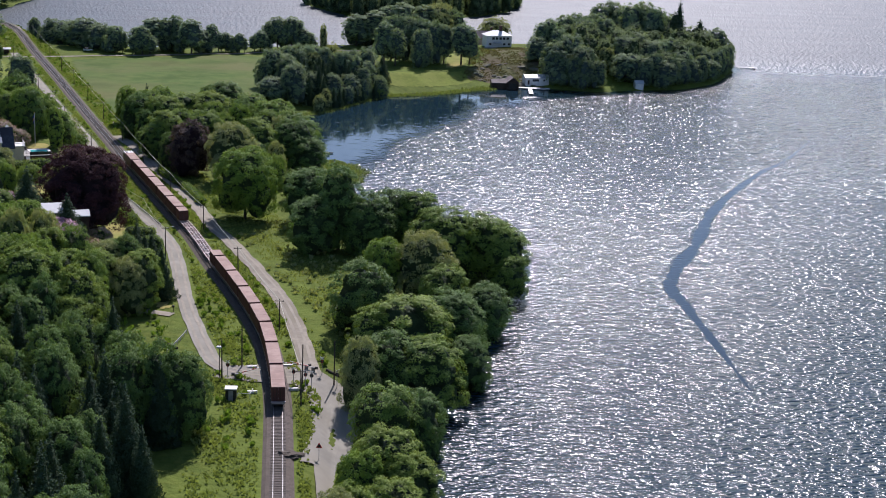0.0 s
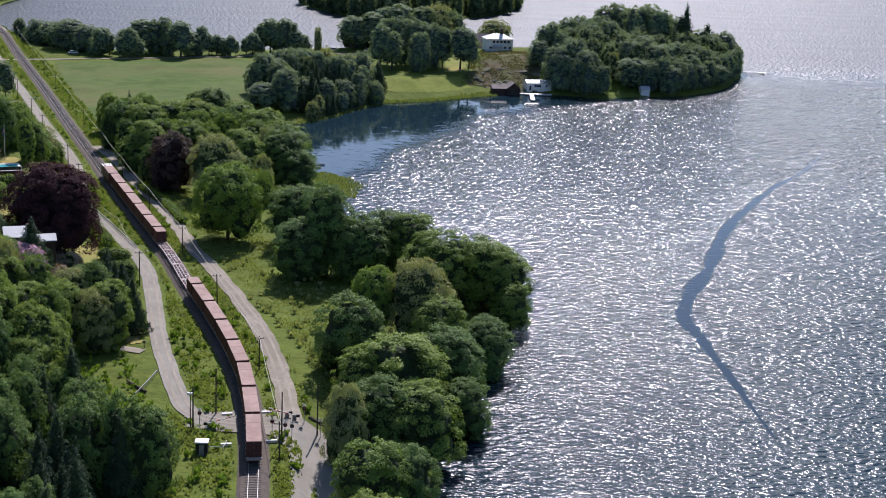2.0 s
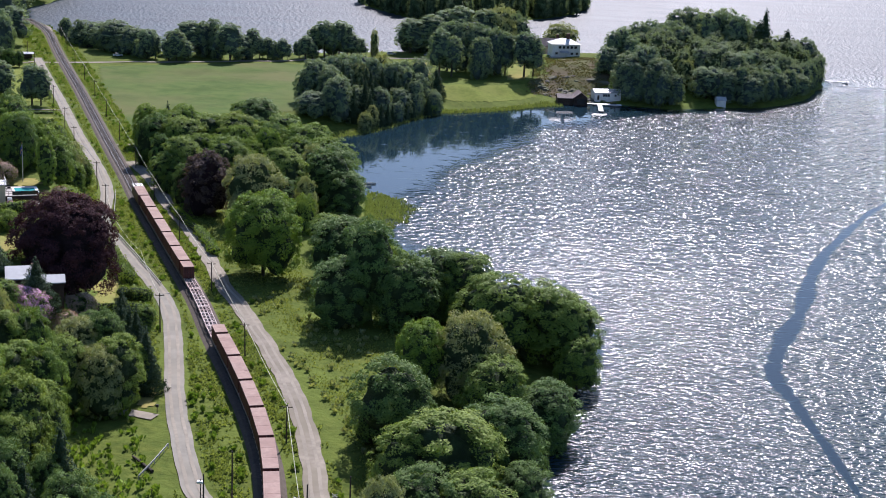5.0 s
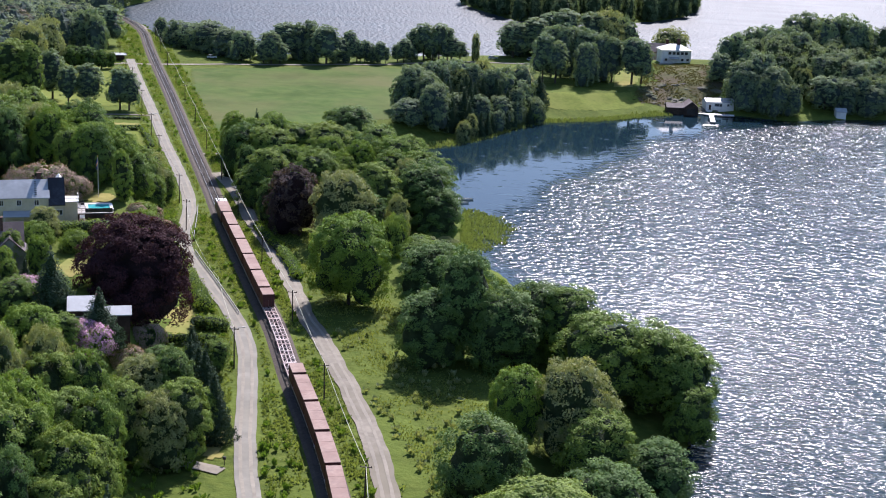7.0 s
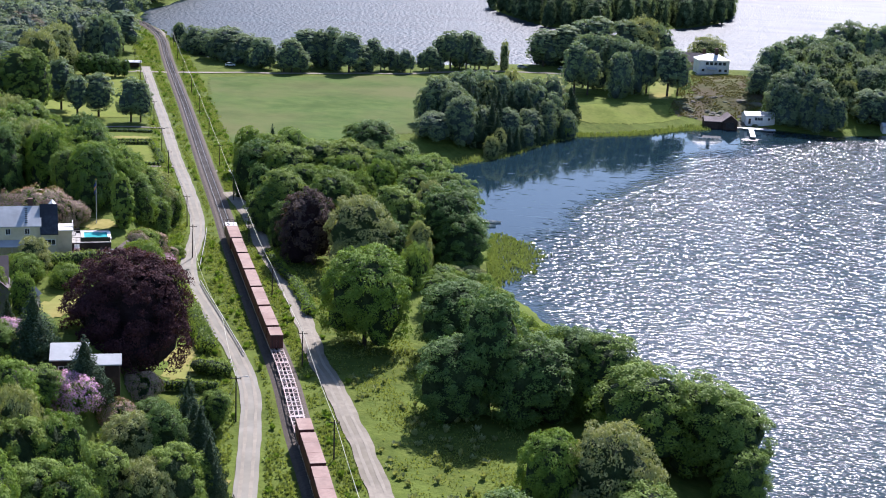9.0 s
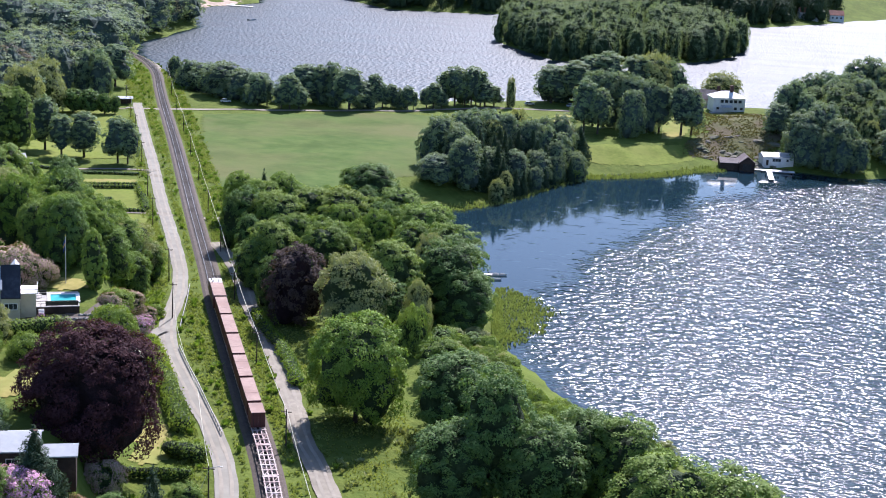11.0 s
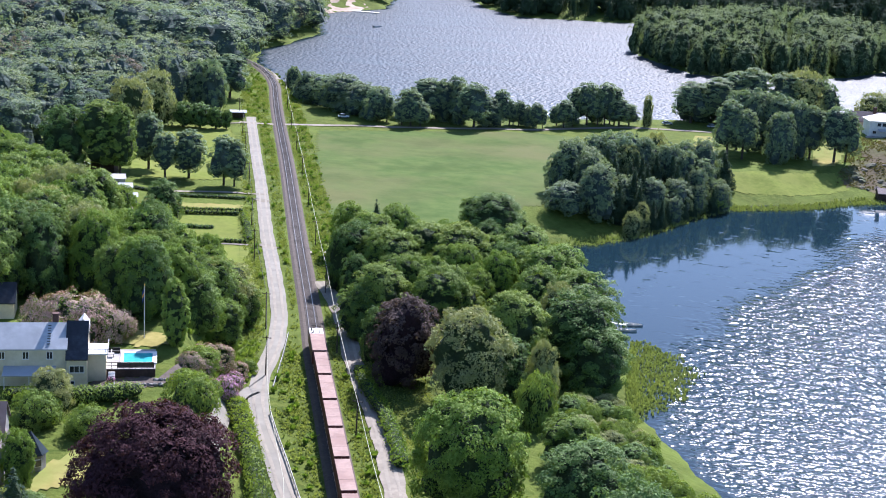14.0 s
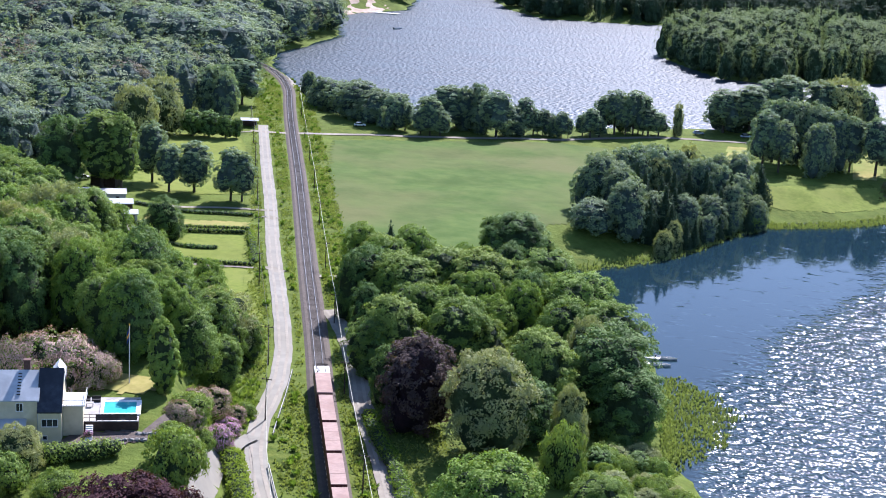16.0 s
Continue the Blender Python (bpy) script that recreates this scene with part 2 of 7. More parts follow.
M["gravel"] = rough_mat("gravel", (0.215, 0.190, 0.148), (0.30, 0.268, 0.212), 0.09, 0.6, 0.95, 0.15, 0.02, (0.185, 0.165, 0.12))
M["wheel_track"] = rough_mat("wheel_worn_gravel", (0.235, 0.21, 0.166), (0.305, 0.274, 0.218), 0.09, 0.8, 0.95, 0.1, 0.02, (0.275, 0.245, 0.195))
M["ballast"] = rough_mat("rail_ballast", (0.060, 0.048, 0.040), (0.125, 0.100, 0.082), 0.1, 2.2, 0.95, 0.7, 0.1, (0.095, 0.078, 0.06))
M["water"] = water_mat()
M["leaf_oak"] = leaf_mat("oak_leaves", (0.052, 0.099, 0.022), (0.171, 0.250, 0.051))
M["leaf_ash"] = leaf_mat("ash_leaves", (0.068, 0.116, 0.026), (0.204, 0.280, 0.061), 0.24)
# Colours of the crown hearts, darkened to stand for shade among the leaves.
M["twigs"] = rough_mat("inner_leaf_shade", (0.030, 0.052, 0.017), (0.066, 0.098, 0.033), 0.3, 2.2, 0.95, 1.0, 0.5)
# The far woods' inner shade, paled and blued with painted haze.
M["inner_forest"] = rough_mat("inner_forest_shade", (0.055, 0.080, 0.066), (0.10, 0.14, 0.112), 0.1, 1.0, 0.95, 1.0, 0.6)
M["inner_purple"] = rough_mat("inner_purple_shade", (0.018, 0.009, 0.012), (0.045, 0.022, 0.027), 0.3, 2.2, 0.95, 1.0, 0.5)
M["leaf_forest"] = forest_mat("hazed_mixed_leaves")
M["leaf_bright"] = leaf_mat("lime_leaves", (0.061, 0.122, 0.018), (0.182, 0.271, 0.047), 0.24)
M["leaf_alder"] = leaf_mat("alder_leaves", (0.044, 0.086, 0.029), (0.125, 0.202, 0.058), 0.24)
M["leaf_birch"] = leaf_mat("birch_leaves", (0.118, 0.162, 0.073), (0.295, 0.323, 0.152), 0.24)
M["leaf_copper"] = leaf_mat("copper_beech_leaves", (0.022, 0.010, 0.014), (0.070, 0.032, 0.038), 0.22, 0.1, 0.6)
M["leaf_plum"] = leaf_mat("plum_leaves", (0.036, 0.028, 0.026), (0.095, 0.070, 0.066), 0.25, 0.1, 0.5)
# Leaf colours for far trees, paled and blued to stand for distance haze.
M["leaf_hazel"] = leaf_mat("hazed_grey_green", (0.105, 0.155, 0.100), (0.205, 0.278, 0.158), 0.30)
M["leaf_poplar"] = leaf_mat("hazed_blue_green", (0.090, 0.135, 0.088), (0.180, 0.243, 0.140), 0.28)
M["leaf_spruce"] = leaf_mat("spruce_needles", (0.018, 0.037, 0.022), (0.052, 0.083, 0.048), 0.12, 0.15, 0.6)
M["leaf_thuja"] = leaf_mat("clipped_conifer", (0.10, 0.165, 0.03), (0.21, 0.29, 0.06), 0.3, 0.1)
M["leaf_hedge"] = leaf_mat("hedge_leaves", (0.083, 0.138, 0.033), (0.199, 0.279, 0.062), 0.24)
M["flower_pink"] = leaf_mat("pink_blossom", (0.34, 0.16, 0.28), (0.62, 0.36, 0.52), 0.06, 0.1)
M["flower_faded"] = leaf_mat("faded_blossom", (0.17, 0.10, 0.085), (0.50, 0.355, 0.295), 0.06, 0.08)
M["weed"] = leaf_mat("weeds", (0.115, 0.155, 0.046), (0.215, 0.258, 0.084), 0.34)
M["heather"] = leaf_mat("heather_sprigs", (0.075, 0.075, 0.035), (0.15, 0.145, 0.065), 0.2)
M["reed"] = leaf_mat("reeds", (0.11, 0.15, 0.055), (0.19, 0.235, 0.09), 0.35)
M["bark"] = rough_mat("bark", (0.05, 0.04, 0.03), (0.12, 0.10, 0.08), 0.3, 2.0, 0.95, 0.6, 0.1)
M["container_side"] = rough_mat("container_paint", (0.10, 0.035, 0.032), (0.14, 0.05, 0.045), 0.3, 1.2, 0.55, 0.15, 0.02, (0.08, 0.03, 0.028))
M["container_roof"] = rough_mat("pale_container_roof", (0.29, 0.20, 0.165), (0.35, 0.25, 0.21), 0.25, 1.6, 0.75, 0.15, 0.02, (0.26, 0.17, 0.14), spec=0.15)
M["wagon_steel"] = rough_mat("pale_wagon_steel", (0.40, 0.33, 0.31), (0.55, 0.47, 0.45), 0.3, 1.5, 0.6, 0.15, 0.02, (0.32, 0.22, 0.20))
M["dark_steel"] = rough_mat("dark_steel", (0.025, 0.023, 0.022), (0.05, 0.046, 0.043), 0.3, 2.0, 0.6)
M["white"] = rough_mat("white_paint", (0.70, 0.69, 0.66), (0.80, 0.79, 0.76), 0.2, 1.0, 0.6, 0.1, 0.01, (0.66, 0.65, 0.62))
M["cream"] = rough_mat("cream_boards", (0.60, 0.54, 0.36), (0.68, 0.62, 0.43), 0.2, 1.2, 0.7, 0.2, 0.02, (0.56, 0.50, 0.34))
M["beige"] = rough_mat("beige_render", (0.42, 0.33, 0.26), (0.50, 0.41, 0.33), 0.2, 1.0, 0.8)
M["grey_roof"] = rough_mat("pale_metal_roof", (0.40, 0.42, 0.43), (0.50, 0.52, 0.53), 0.15, 1.0, 0.5, 0.1, 0.01, (0.36, 0.38, 0.39))
M["slate"] = rough_mat("dark_slate_roof", (0.020, 0.024, 0.032), (0.045, 0.050, 0.062), 0.3, 1.6, 0.5, 0.3, 0.03)
M["tile_roof"] = rough_mat("weathered_tile_roof", (0.13, 0.10, 0.10), (0.20, 0.165, 0.16), 0.3, 1.8, 0.75, 0.4, 0.04)
M["red_roof"] = rough_mat("red_tile_roof", (0.30, 0.11, 0.07), (0.42, 0.17, 0.11), 0.3, 1.8, 0.75, 0.4, 0.04)
M["green_roof"] = rough_mat("dark_green_turret_roof", (0.012, 0.022, 0.024), (0.03, 0.045, 0.046), 0.3, 1.5, 0.4, 0.2, 0.02)
M["brown_wood"] = rough_mat("dark_stained_boards", (0.045, 0.030, 0.022), (0.085, 0.058, 0.043), 0.4, 2.0, 0.85, 0.3, 0.03)
M["grey_wood"] = rough_mat("silvered_deck_boards", (0.36, 0.34, 0.32), (0.48, 0.46, 0.43), 0.3, 2.0, 0.85, 0.3, 0.02)
M["pole_wood"] = rough_mat("tarred_pole", (0.06, 0.048, 0.038), (0.12, 0.10, 0.08), 0.3, 2.0, 0.9)
M["brick"] = rough_mat("chimney_brick", (0.09, 0.05, 0.04), (0.15, 0.085, 0.07), 0.4, 2.5, 0.9, 0.4, 0.03)
M["stone"] = rough_mat("grey_stone", (0.24, 0.23, 0.21), (0.36, 0.345, 0.32), 0.2, 1.0, 0.9, 0.5, 0.06)
M["rock"] = rough_mat("lichened_rock", (0.115, 0.095, 0.085), (0.20, 0.17, 0.15), 0.11, 0.7, 0.95, 0.8, 0.3, (0.085, 0.115, 0.04))
M["concrete"] = rough_mat("concrete", (0.42, 0.41, 0.39), (0.52, 0.51, 0.48), 0.2, 1.5, 0.85)
M["red"] = rough_mat("signal_red", (0.45, 0.04, 0.03), (0.55, 0.06, 0.04), 0.2, 1.0, 0.5)
M["yellow"] = rough_mat("flag_yellow", (0.75, 0.48, 0.03), (0.82, 0.55, 0.05), 0.2, 1.0, 0.7)
M["blue"] = rough_mat("flag_blue", (0.02, 0.06, 0.20), (0.03, 0.08, 0.26), 0.2, 1.0, 0.7)
M["cable"] = rough_mat("pale_cable", (0.50, 0.50, 0.38), (0.60, 0.60, 0.46), 0.2, 1.0, 0.5)
M["heath"] = rough_mat("heath", (0.080, 0.088, 0.036), (0.135, 0.135, 0.060), 0.10, 0.5, 0.95, 0.8, 0.3, (0.12, 0.098, 0.065), spec=0.05)
M["beach"] = rough_mat("sand", (0.42, 0.32, 0.24), (0.52, 0.42, 0.33), 0.1, 1.0, 0.95)


def glass_mat():
    n = Nodes("window_glass")
    col = n.ramp(n.noise(0.8, 2), (0.3, (0.015, 0.018, 0.02)), (0.7, (0.05, 0.055, 0.06)))
    return n.done(col, 0.06, spec=0.6)


def pool_mat():
    n = Nodes("pool_water")
    col = n.ramp(n.noise(0.5, 2), (0.3, (0.06, 0.36, 0.37)), (0.7, (0.10, 0.44, 0.44)))
    return n.done(col, 0.08, n.bump(n.noise(3.0, 2), 0.15, 0.05), spec=0.5)


M["glass"] = glass_mat()
M["pool"] = pool_mat()

# ---- building blocks ----
def mesh_of(name, verts, faces, material, smooth=False):
    """A mesh from arrays: faces is one array, or a list of arrays with 3 or 4 columns."""
    verts = np.asarray(verts, np.float32)
    faces = [np.asarray(f, np.int32) for f in (faces if isinstance(faces, list) else [faces])]
    me = bpy.data.meshes.new(name)
    me.vertices.add(len(verts))
    me.vertices.foreach_set("co", verts.ravel())
    loops = np.concatenate([f.ravel() for f in faces])
    totals = np.concatenate([np.full(len(f), f.shape[1], np.int32) for f in faces])
    me.loops.add(len(loops))
    me.loops.foreach_set("vertex_index", loops)
    me.polygons.add(len(totals))
    me.polygons.foreach_set("loop_start", np.concatenate([[0], np.cumsum(totals)[:-1]]).astype(np.int32))
    me.polygons.foreach_set("use_smooth", np.full(len(totals), smooth))
    me.update(calc_edges=True)
    me.materials.append(material)
    return me


def part(name, bm, material, parent=None, label=""):
    """Links a bmesh as one mesh object, under a thing or a part."""
    me = bpy.data.meshes.new(name)
    bm.to_mesh(me)
    bm.free()
    me.materials.append(material)
    ob = new(name, me)
    ob.parent = parent
    return tagged(ob, label)


def under(name, me, parent, label=""):
    ob = new(name, me)
    ob.parent = parent
    return tagged(ob, label)


def thing(name, m, label, category, group="", kind=""):
    ob = new(name)
    ob.matrix_world = m
    ob.empty_display_size = 0.5
    return tagged(ob, label, category, group, kind)


def box_into(bm, x0, y0, z0, x1, y1, z1, turn=None):
    m = Matrix.LocRotScale(((x0 + x1) / 2, (y0 + y1) / 2, (z0 + z1) / 2), None, (abs(x1 - x0), abs(y1 - y0), abs(z1 - z0)))
    return bmesh.ops.create_cube(bm, size=1.0, matrix=(turn @ m) if turn else m)["verts"]


def boxes(*rows, bevel=0.0):
    bm = bmesh.new()
    for r in rows:
        box_into(bm, *r)
    if bevel:
        bmesh.ops.bevel(bm, geom=bm.edges[:], offset=bevel, segments=1, affect="EDGES")
    return bm


def prism(profile, y0, y1, axis="y"):
    """A closed outline of (a, z) drawn out along y (or along x)."""
    bm = bmesh.new()
    ring = [[bm.verts.new((a, s, z) if axis == "y" else (s, a, z)) for a, z in profile] for s in (y0, y1)]
    n = len(profile)
    bm.faces.new(ring[0][::-1])
    bm.faces.new(ring[1])
    for i in range(n):
        bm.faces.new((ring[0][i], ring[0][(i + 1) % n], ring[1][(i + 1) % n], ring[1][i]))
    bmesh.ops.recalc_face_normals(bm, faces=bm.faces[:])
    return bm


def rod(bm, a, b, r0, r1=None, sides=6):
    a, b = Vector(a), Vector(b)
    m = Matrix.Translation((a + b) / 2) @ (b - a).to_track_quat("Z", "Y").to_matrix().to_4x4()
    bmesh.ops.create_cone(bm, cap_ends=True, segments=sides, radius1=r0, radius2=r0 if r1 is None else r1, depth=(b - a).length, matrix=m)
    return bm


def smooth_line(points, step):
    """Points at even steps along a soft curve through the given ones."""
    p = np.array(points, float)
    q = np.vstack([2 * p[0] - p[1], p, 2 * p[-1] - p[-2]])
    out = []
    for i in range(1, len(q) - 2):
        n = max(2, int(np.hypot(*(q[i + 1] - q[i])[:2]) / step * 2))
        for u in np.linspace(0, 1, n, endpoint=False):
            out.append(0.5 * (2 * q[i] + (q[i + 1] - q[i - 1]) * u + (2 * q[i - 1] - 5 * q[i] + 4 * q[i + 1] - q[i + 2]) * u ** 2
                              + (3 * q[i] - q[i - 1] - 3 * q[i + 1] + q[i + 2]) * u ** 3))
    out.append(q[-2])
    out = np.array(out)
    s = np.concatenate([[0], np.cumsum(np.hypot(*np.diff(out[:, :2], axis=0).T))])
    t = np.arange(0, s[-1], step)
    return np.stack([np.interp(t, s, out[:, k]) for k in range(out.shape[1])], 1)


def sides_of(line):
    d = np.gradient(line[:, :2], axis=0)
    d /= np.hypot(d[:, 0], d[:, 1])[:, None]
    return d, np.stack([d[:, 1], -d[:, 0]], 1)


def ribbon(name, line, widths, material, lift, ragged=0.0, across=4, seed=3, smooth=True):
    """A strip along a line that follows the ground; widths: half widths to the left and to the right."""
    _, right = sides_of(line)
    n = len(line)
    k = np.arange(n)
    wl = np.broadcast_to(widths[0], n) + ragged * waves(k * 2.3, k * 0 + 5, 3.0, seed)
    wr = np.broadcast_to(widths[1], n) + ragged * waves(k * 1.9, k * 0 + 9, 3.0, seed + 1)
    verts = []
    for j in range(across + 1):
        u = j / across
        xy = line[:, :2] + right * (-wl * (1 - u) + wr * u)[:, None]
        z = height(xy[:, 0], xy[:, 1]) + lift
        verts.append(np.column_stack([xy, z]))
    verts = np.stack(verts, 1).reshape(-1, 3)
    i, j = np.meshgrid(np.arange(n - 1), np.arange(across), indexing="ij")
    a = (i * (across + 1) + j).ravel()
    return new(name, mesh_of(name, verts, np.stack([a, a + 1, a + across + 2, a + across + 1], 1), material, smooth))


def patch(name, poly, material, lift, step=2.5, ragged=0.6):
    """A sheet of ground cover inside a polygon, laid on the land."""
    xs = np.arange(min(p[0] for p in poly), max(p[0] for p in poly) + step, step)
    ys = np.arange(min(p[1] for p in poly), max(p[1] for p in poly) + step, step)
    X, Y = np.meshgrid(xs, ys, indexing="ij")
    inside = signed(poly, X, Y) + ragged * waves(X, Y, 2.0, 4) > 0
    z = height(X.ravel(), Y.ravel()) + lift
    verts = np.column_stack([X.ravel(), Y.ravel(), z])
    n = len(ys)
    i, j = np.meshgrid(np.arange(len(xs) - 1), np.arange(n - 1), indexing="ij")
    keep = inside[i, j] & inside[i + 1, j] & inside[i + 1, j + 1] & inside[i, j + 1]
    a = (i * n + j)[keep]
    faces = np.stack([a, a + n, a + n + 1, a + 1], 1)
    used, inv = np.unique(faces, return_inverse=True)
    return new(name, mesh_of(name, verts[used], inv.reshape(-1, 4), material, True))


# ---- foliage ----
def ball(rng, centre, radii, rough=0.18, fine=1):
    """A lumpy core of 20 or 80 triangles."""
    bm = bmesh.new()
    bmesh.ops.create_icosphere(bm, subdivisions=fine, radius=1.0)
    v = np.array([p.co[:] for p in bm.verts])
    f = np.array([[q.index for q in p.verts] for p in bm.faces])
    bm.free()
    v *= 1 + rough * (rng.random((len(v), 1)) - 0.5) * 2
    return v * radii + centre, f


def leaves(rng, centres, radii, count, size, up=0.25, droop=0.0, out=0.0, heart=None):
    """Leaf sprays on the outside of lobes: pointed triangles that lie mostly along the lobe."""
    area = (radii[:, 0] * radii[:, 1] + radii[:, 0] * radii[:, 2]) / 2
    pick = rng.choice(len(centres), count, p=area / area.sum())
    way = rng.normal(size=(count, 3))
    way /= np.linalg.norm(way, axis=1)[:, None]
    if out:
        off = centres[pick] - (heart if heart is not None else centres.mean(0))
        way += out * off / (np.linalg.norm(off, axis=1)[:, None] + 0.5)
    way[:, 2] += up
    way /= np.linalg.norm(way, axis=1)[:, None]
    at = centres[pick] + way * radii[pick] * rng.uniform(0.68, 1.0, (count, 1)) ** 0.7 * rng.choice([1.0, 1.0, 1.22], (count, 1))
    nrm = way * 0.7 + rng.normal(size=(count, 3)) * 0.42 + [0, 0, 0.12]
    if out:
        nrm += out * 0.85 * off / (np.linalg.norm(off, axis=1)[:, None] + 0.5)
    nrm /= np.linalg.norm(nrm, axis=1)[:, None]
    a = np.cross(nrm, rng.normal(size=(count, 3)))
    a[:, 2] -= droop
    a /= np.linalg.norm(a, axis=1)[:, None]
    b = np.cross(nrm, a)
    s = size * rng.uniform(0.5, 1.5, (count, 1))
    w = s * rng.uniform(0.4, 0.75, (count, 1))
    q = np.stack([at - a * s, at + b * w + a * s * 0.5, at - b * w + a * s * 0.7], 1)
    return q.reshape(-1, 3), np.arange(count * 3).reshape(-1, 3)


def join(sets):
    """Joins (verts, faces) sets; gives the vertices, and the faces by their number of corners."""
    verts, three, four, off = [], [], [], 0
    for v, f in sets:
        verts.append(v)
        (three if f.shape[1] == 3 else four).append(f + off)
        off += len(v)
    return np.concatenate(verts), [np.concatenate(g) for g in (three, four) if g]


def broadleaf_lobes(rng, H, R, lobes, low, top, squash=1.0):
    """Centres and radii of the leafy masses of a domed crown between the heights low and top: first the boughs, then the sprays that stand out of them; and the number of boughs."""
    mid, half = (low + top) / 2 * H, (top - low) / 2 * H
    cs, rs = [(0.0, 0.0, mid + 0.04 * half)], [(R * 0.78, R * 0.78, half * 0.86)]
    turn = rng.uniform(0, 6.283)
    for i in range(7):
        a = turn + i * 2.693 + rng.uniform(-0.3, 0.3)
        q = rng.uniform(0.36, 0.50)
        z = rng.uniform(-0.62, -0.42) if i < 4 else rng.uniform(-0.2, 0.22)
        cs.append((math.cos(a) * R * (0.9 - q), math.sin(a) * R * (0.9 - q), mid + z * half))
        rs.append((R * q, R * q, half * rng.uniform(0.42, 0.60)))
    for i in range(3):
        a = turn + 0.6 + i * 2.094 + rng.uniform(-0.4, 0.4)
        q = rng.uniform(0.26, 0.38)
        cs.append((math.cos(a) * R * 0.34, math.sin(a) * R * 0.34, mid + half * rng.uniform(0.42, 0.56)))
        rs.append((R * q, R * q, half * rng.uniform(0.34, 0.42)))
    big, wide = np.array(cs), np.array(rs)
    boughs = len(big)
    # sprays on the outer faces of the boughs
    n = lobes * 12
    pick = rng.choice(boughs, n, p=wide[:, 0] ** 2 / (wide[:, 0] ** 2).sum())
    way = rng.normal(size=(n, 3)) + [0, 0, 0.25]
    way /= np.linalg.norm(way, axis=1)[:, None]
    at = big[pick] + way * wide[pick] * rng.uniform(0.88, 1.16, (n, 1))
    deep = np.min(np.linalg.norm((at[:, None] - big[None]) / wide[None], axis=2), axis=1)
    at = at[(deep > 0.88) & (at[:, 2] > low * H + 0.02 * H)][:lobes * 4]
    q = R * rng.uniform(0.07, 0.21, len(at)) * (64 / lobes) ** 0.3
    return np.vstack([big, at]), np.vstack([wide, np.column_stack([q, q, q * rng.uniform(0.6, 0.95, len(at)) * squash])]), boughs


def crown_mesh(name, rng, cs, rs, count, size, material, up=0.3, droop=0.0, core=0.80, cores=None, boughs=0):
    """Leaves round hearts coloured dark as painted inner shade: one in the middle of the crown, and one in each bough.
    """
    low, high = cs.min(0), cs.max(0)
    mid = (low + high) / 2
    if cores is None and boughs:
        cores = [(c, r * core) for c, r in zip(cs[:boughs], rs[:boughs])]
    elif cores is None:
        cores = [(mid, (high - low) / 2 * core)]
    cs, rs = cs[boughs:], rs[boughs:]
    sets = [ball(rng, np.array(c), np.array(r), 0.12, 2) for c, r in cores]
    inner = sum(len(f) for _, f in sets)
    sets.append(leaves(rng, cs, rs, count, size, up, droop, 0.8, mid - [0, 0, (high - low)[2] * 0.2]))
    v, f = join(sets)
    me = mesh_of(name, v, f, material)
    me.materials.append(M[{"copper_beech_leaves": "inner_purple", "plum_leaves": "inner_purple", "hazed_grey_green": "inner_forest", "hazed_blue_green": "inner_forest"}.get(material.name, "twigs")])
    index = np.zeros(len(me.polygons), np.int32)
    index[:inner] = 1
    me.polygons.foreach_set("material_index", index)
    return me


def trunk_mesh(name, rng, H, r, reach, limbs=5, low=0.3):
    bm = bmesh.new()
    rod(bm, (0, 0, -0.6), (0.1, 0, H * 0.35), r, r * 0.75, 8)
    rod(bm, (0.1, 0, H * 0.33), (-0.1, 0.1, H * 0.72), r * 0.72, r * 0.3, 7)
    for i in range(limbs):
        a = i * 2.4 + rng.uniform(-0.3, 0.3)
        z = H * (low + 0.07 * i)
        rod(bm, (0, 0, z), (math.cos(a) * reach, math.sin(a) * reach, z + reach * 0.8), r * 0.4, r * 0.12, 5)
    me = bpy.data.meshes.new(name)
    bm.to_mesh(me)
    bm.free()
    me.materials.append(M["bark"])
    return me


def tree_kind(name, label, category, crown, trunk):
    """A pattern tree, to be copied."""
    t = thing(name, Matrix(), label, category)
    under("trunk", trunk, t)
    under("crown", crown, t)
    return t


def spruce_sets(rng, H, R, tiers, per):
    """Drooping tiers of boughs, with a pointed tip."""
    cs, rs = [], []
    for i in range(tiers):
        u = i / (tiers - 1)
        z = H * (0.10 + 0.88 * u)
        r = R * (1 - u) ** 0.85 + 0.15
        k = max(3, int(per * (1 - u)) + 2)
        for j in range(k):
            a = j / k * 6.283 + i * 1.1 + rng.uniform(-0.25, 0.25)
            q = r * rng.uniform(0.45, 0.75)
            cs.append((math.cos(a) * q, math.sin(a) * q, z - q * 0.25))
            rs.append((r * 0.42 + 0.1, r * 0.42 + 0.1, H / tiers * 0.75))
    return np.array(cs), np.array(rs)

# ---- land and water ----
def steps(*spans):
    out = []
    for a, b, s in spans:
        out += list(np.arange(a, b, s))
    return np.array(out + [spans[-1][1]])


gx = steps((-4500, -900, 300), (-900, -450, 30), (-450, -270, 8), (-270, 60, 2.5), (60, 170, 5), (170, 500, 30), (500, 4500, 400))
gy = steps((-400, 150, 50), (150, 640, 2.5), (640, 880, 5), (880, 1450, 10), (1450, 2000, 50), (2000, 4500, 250))
GX, GY = np.meshgrid(gx, gy, indexing="ij")
n = len(gy)
i, j = np.meshgrid(np.arange(len(gx) - 1), np.arange(n - 1), indexing="ij")
a = (i * n + j).ravel()
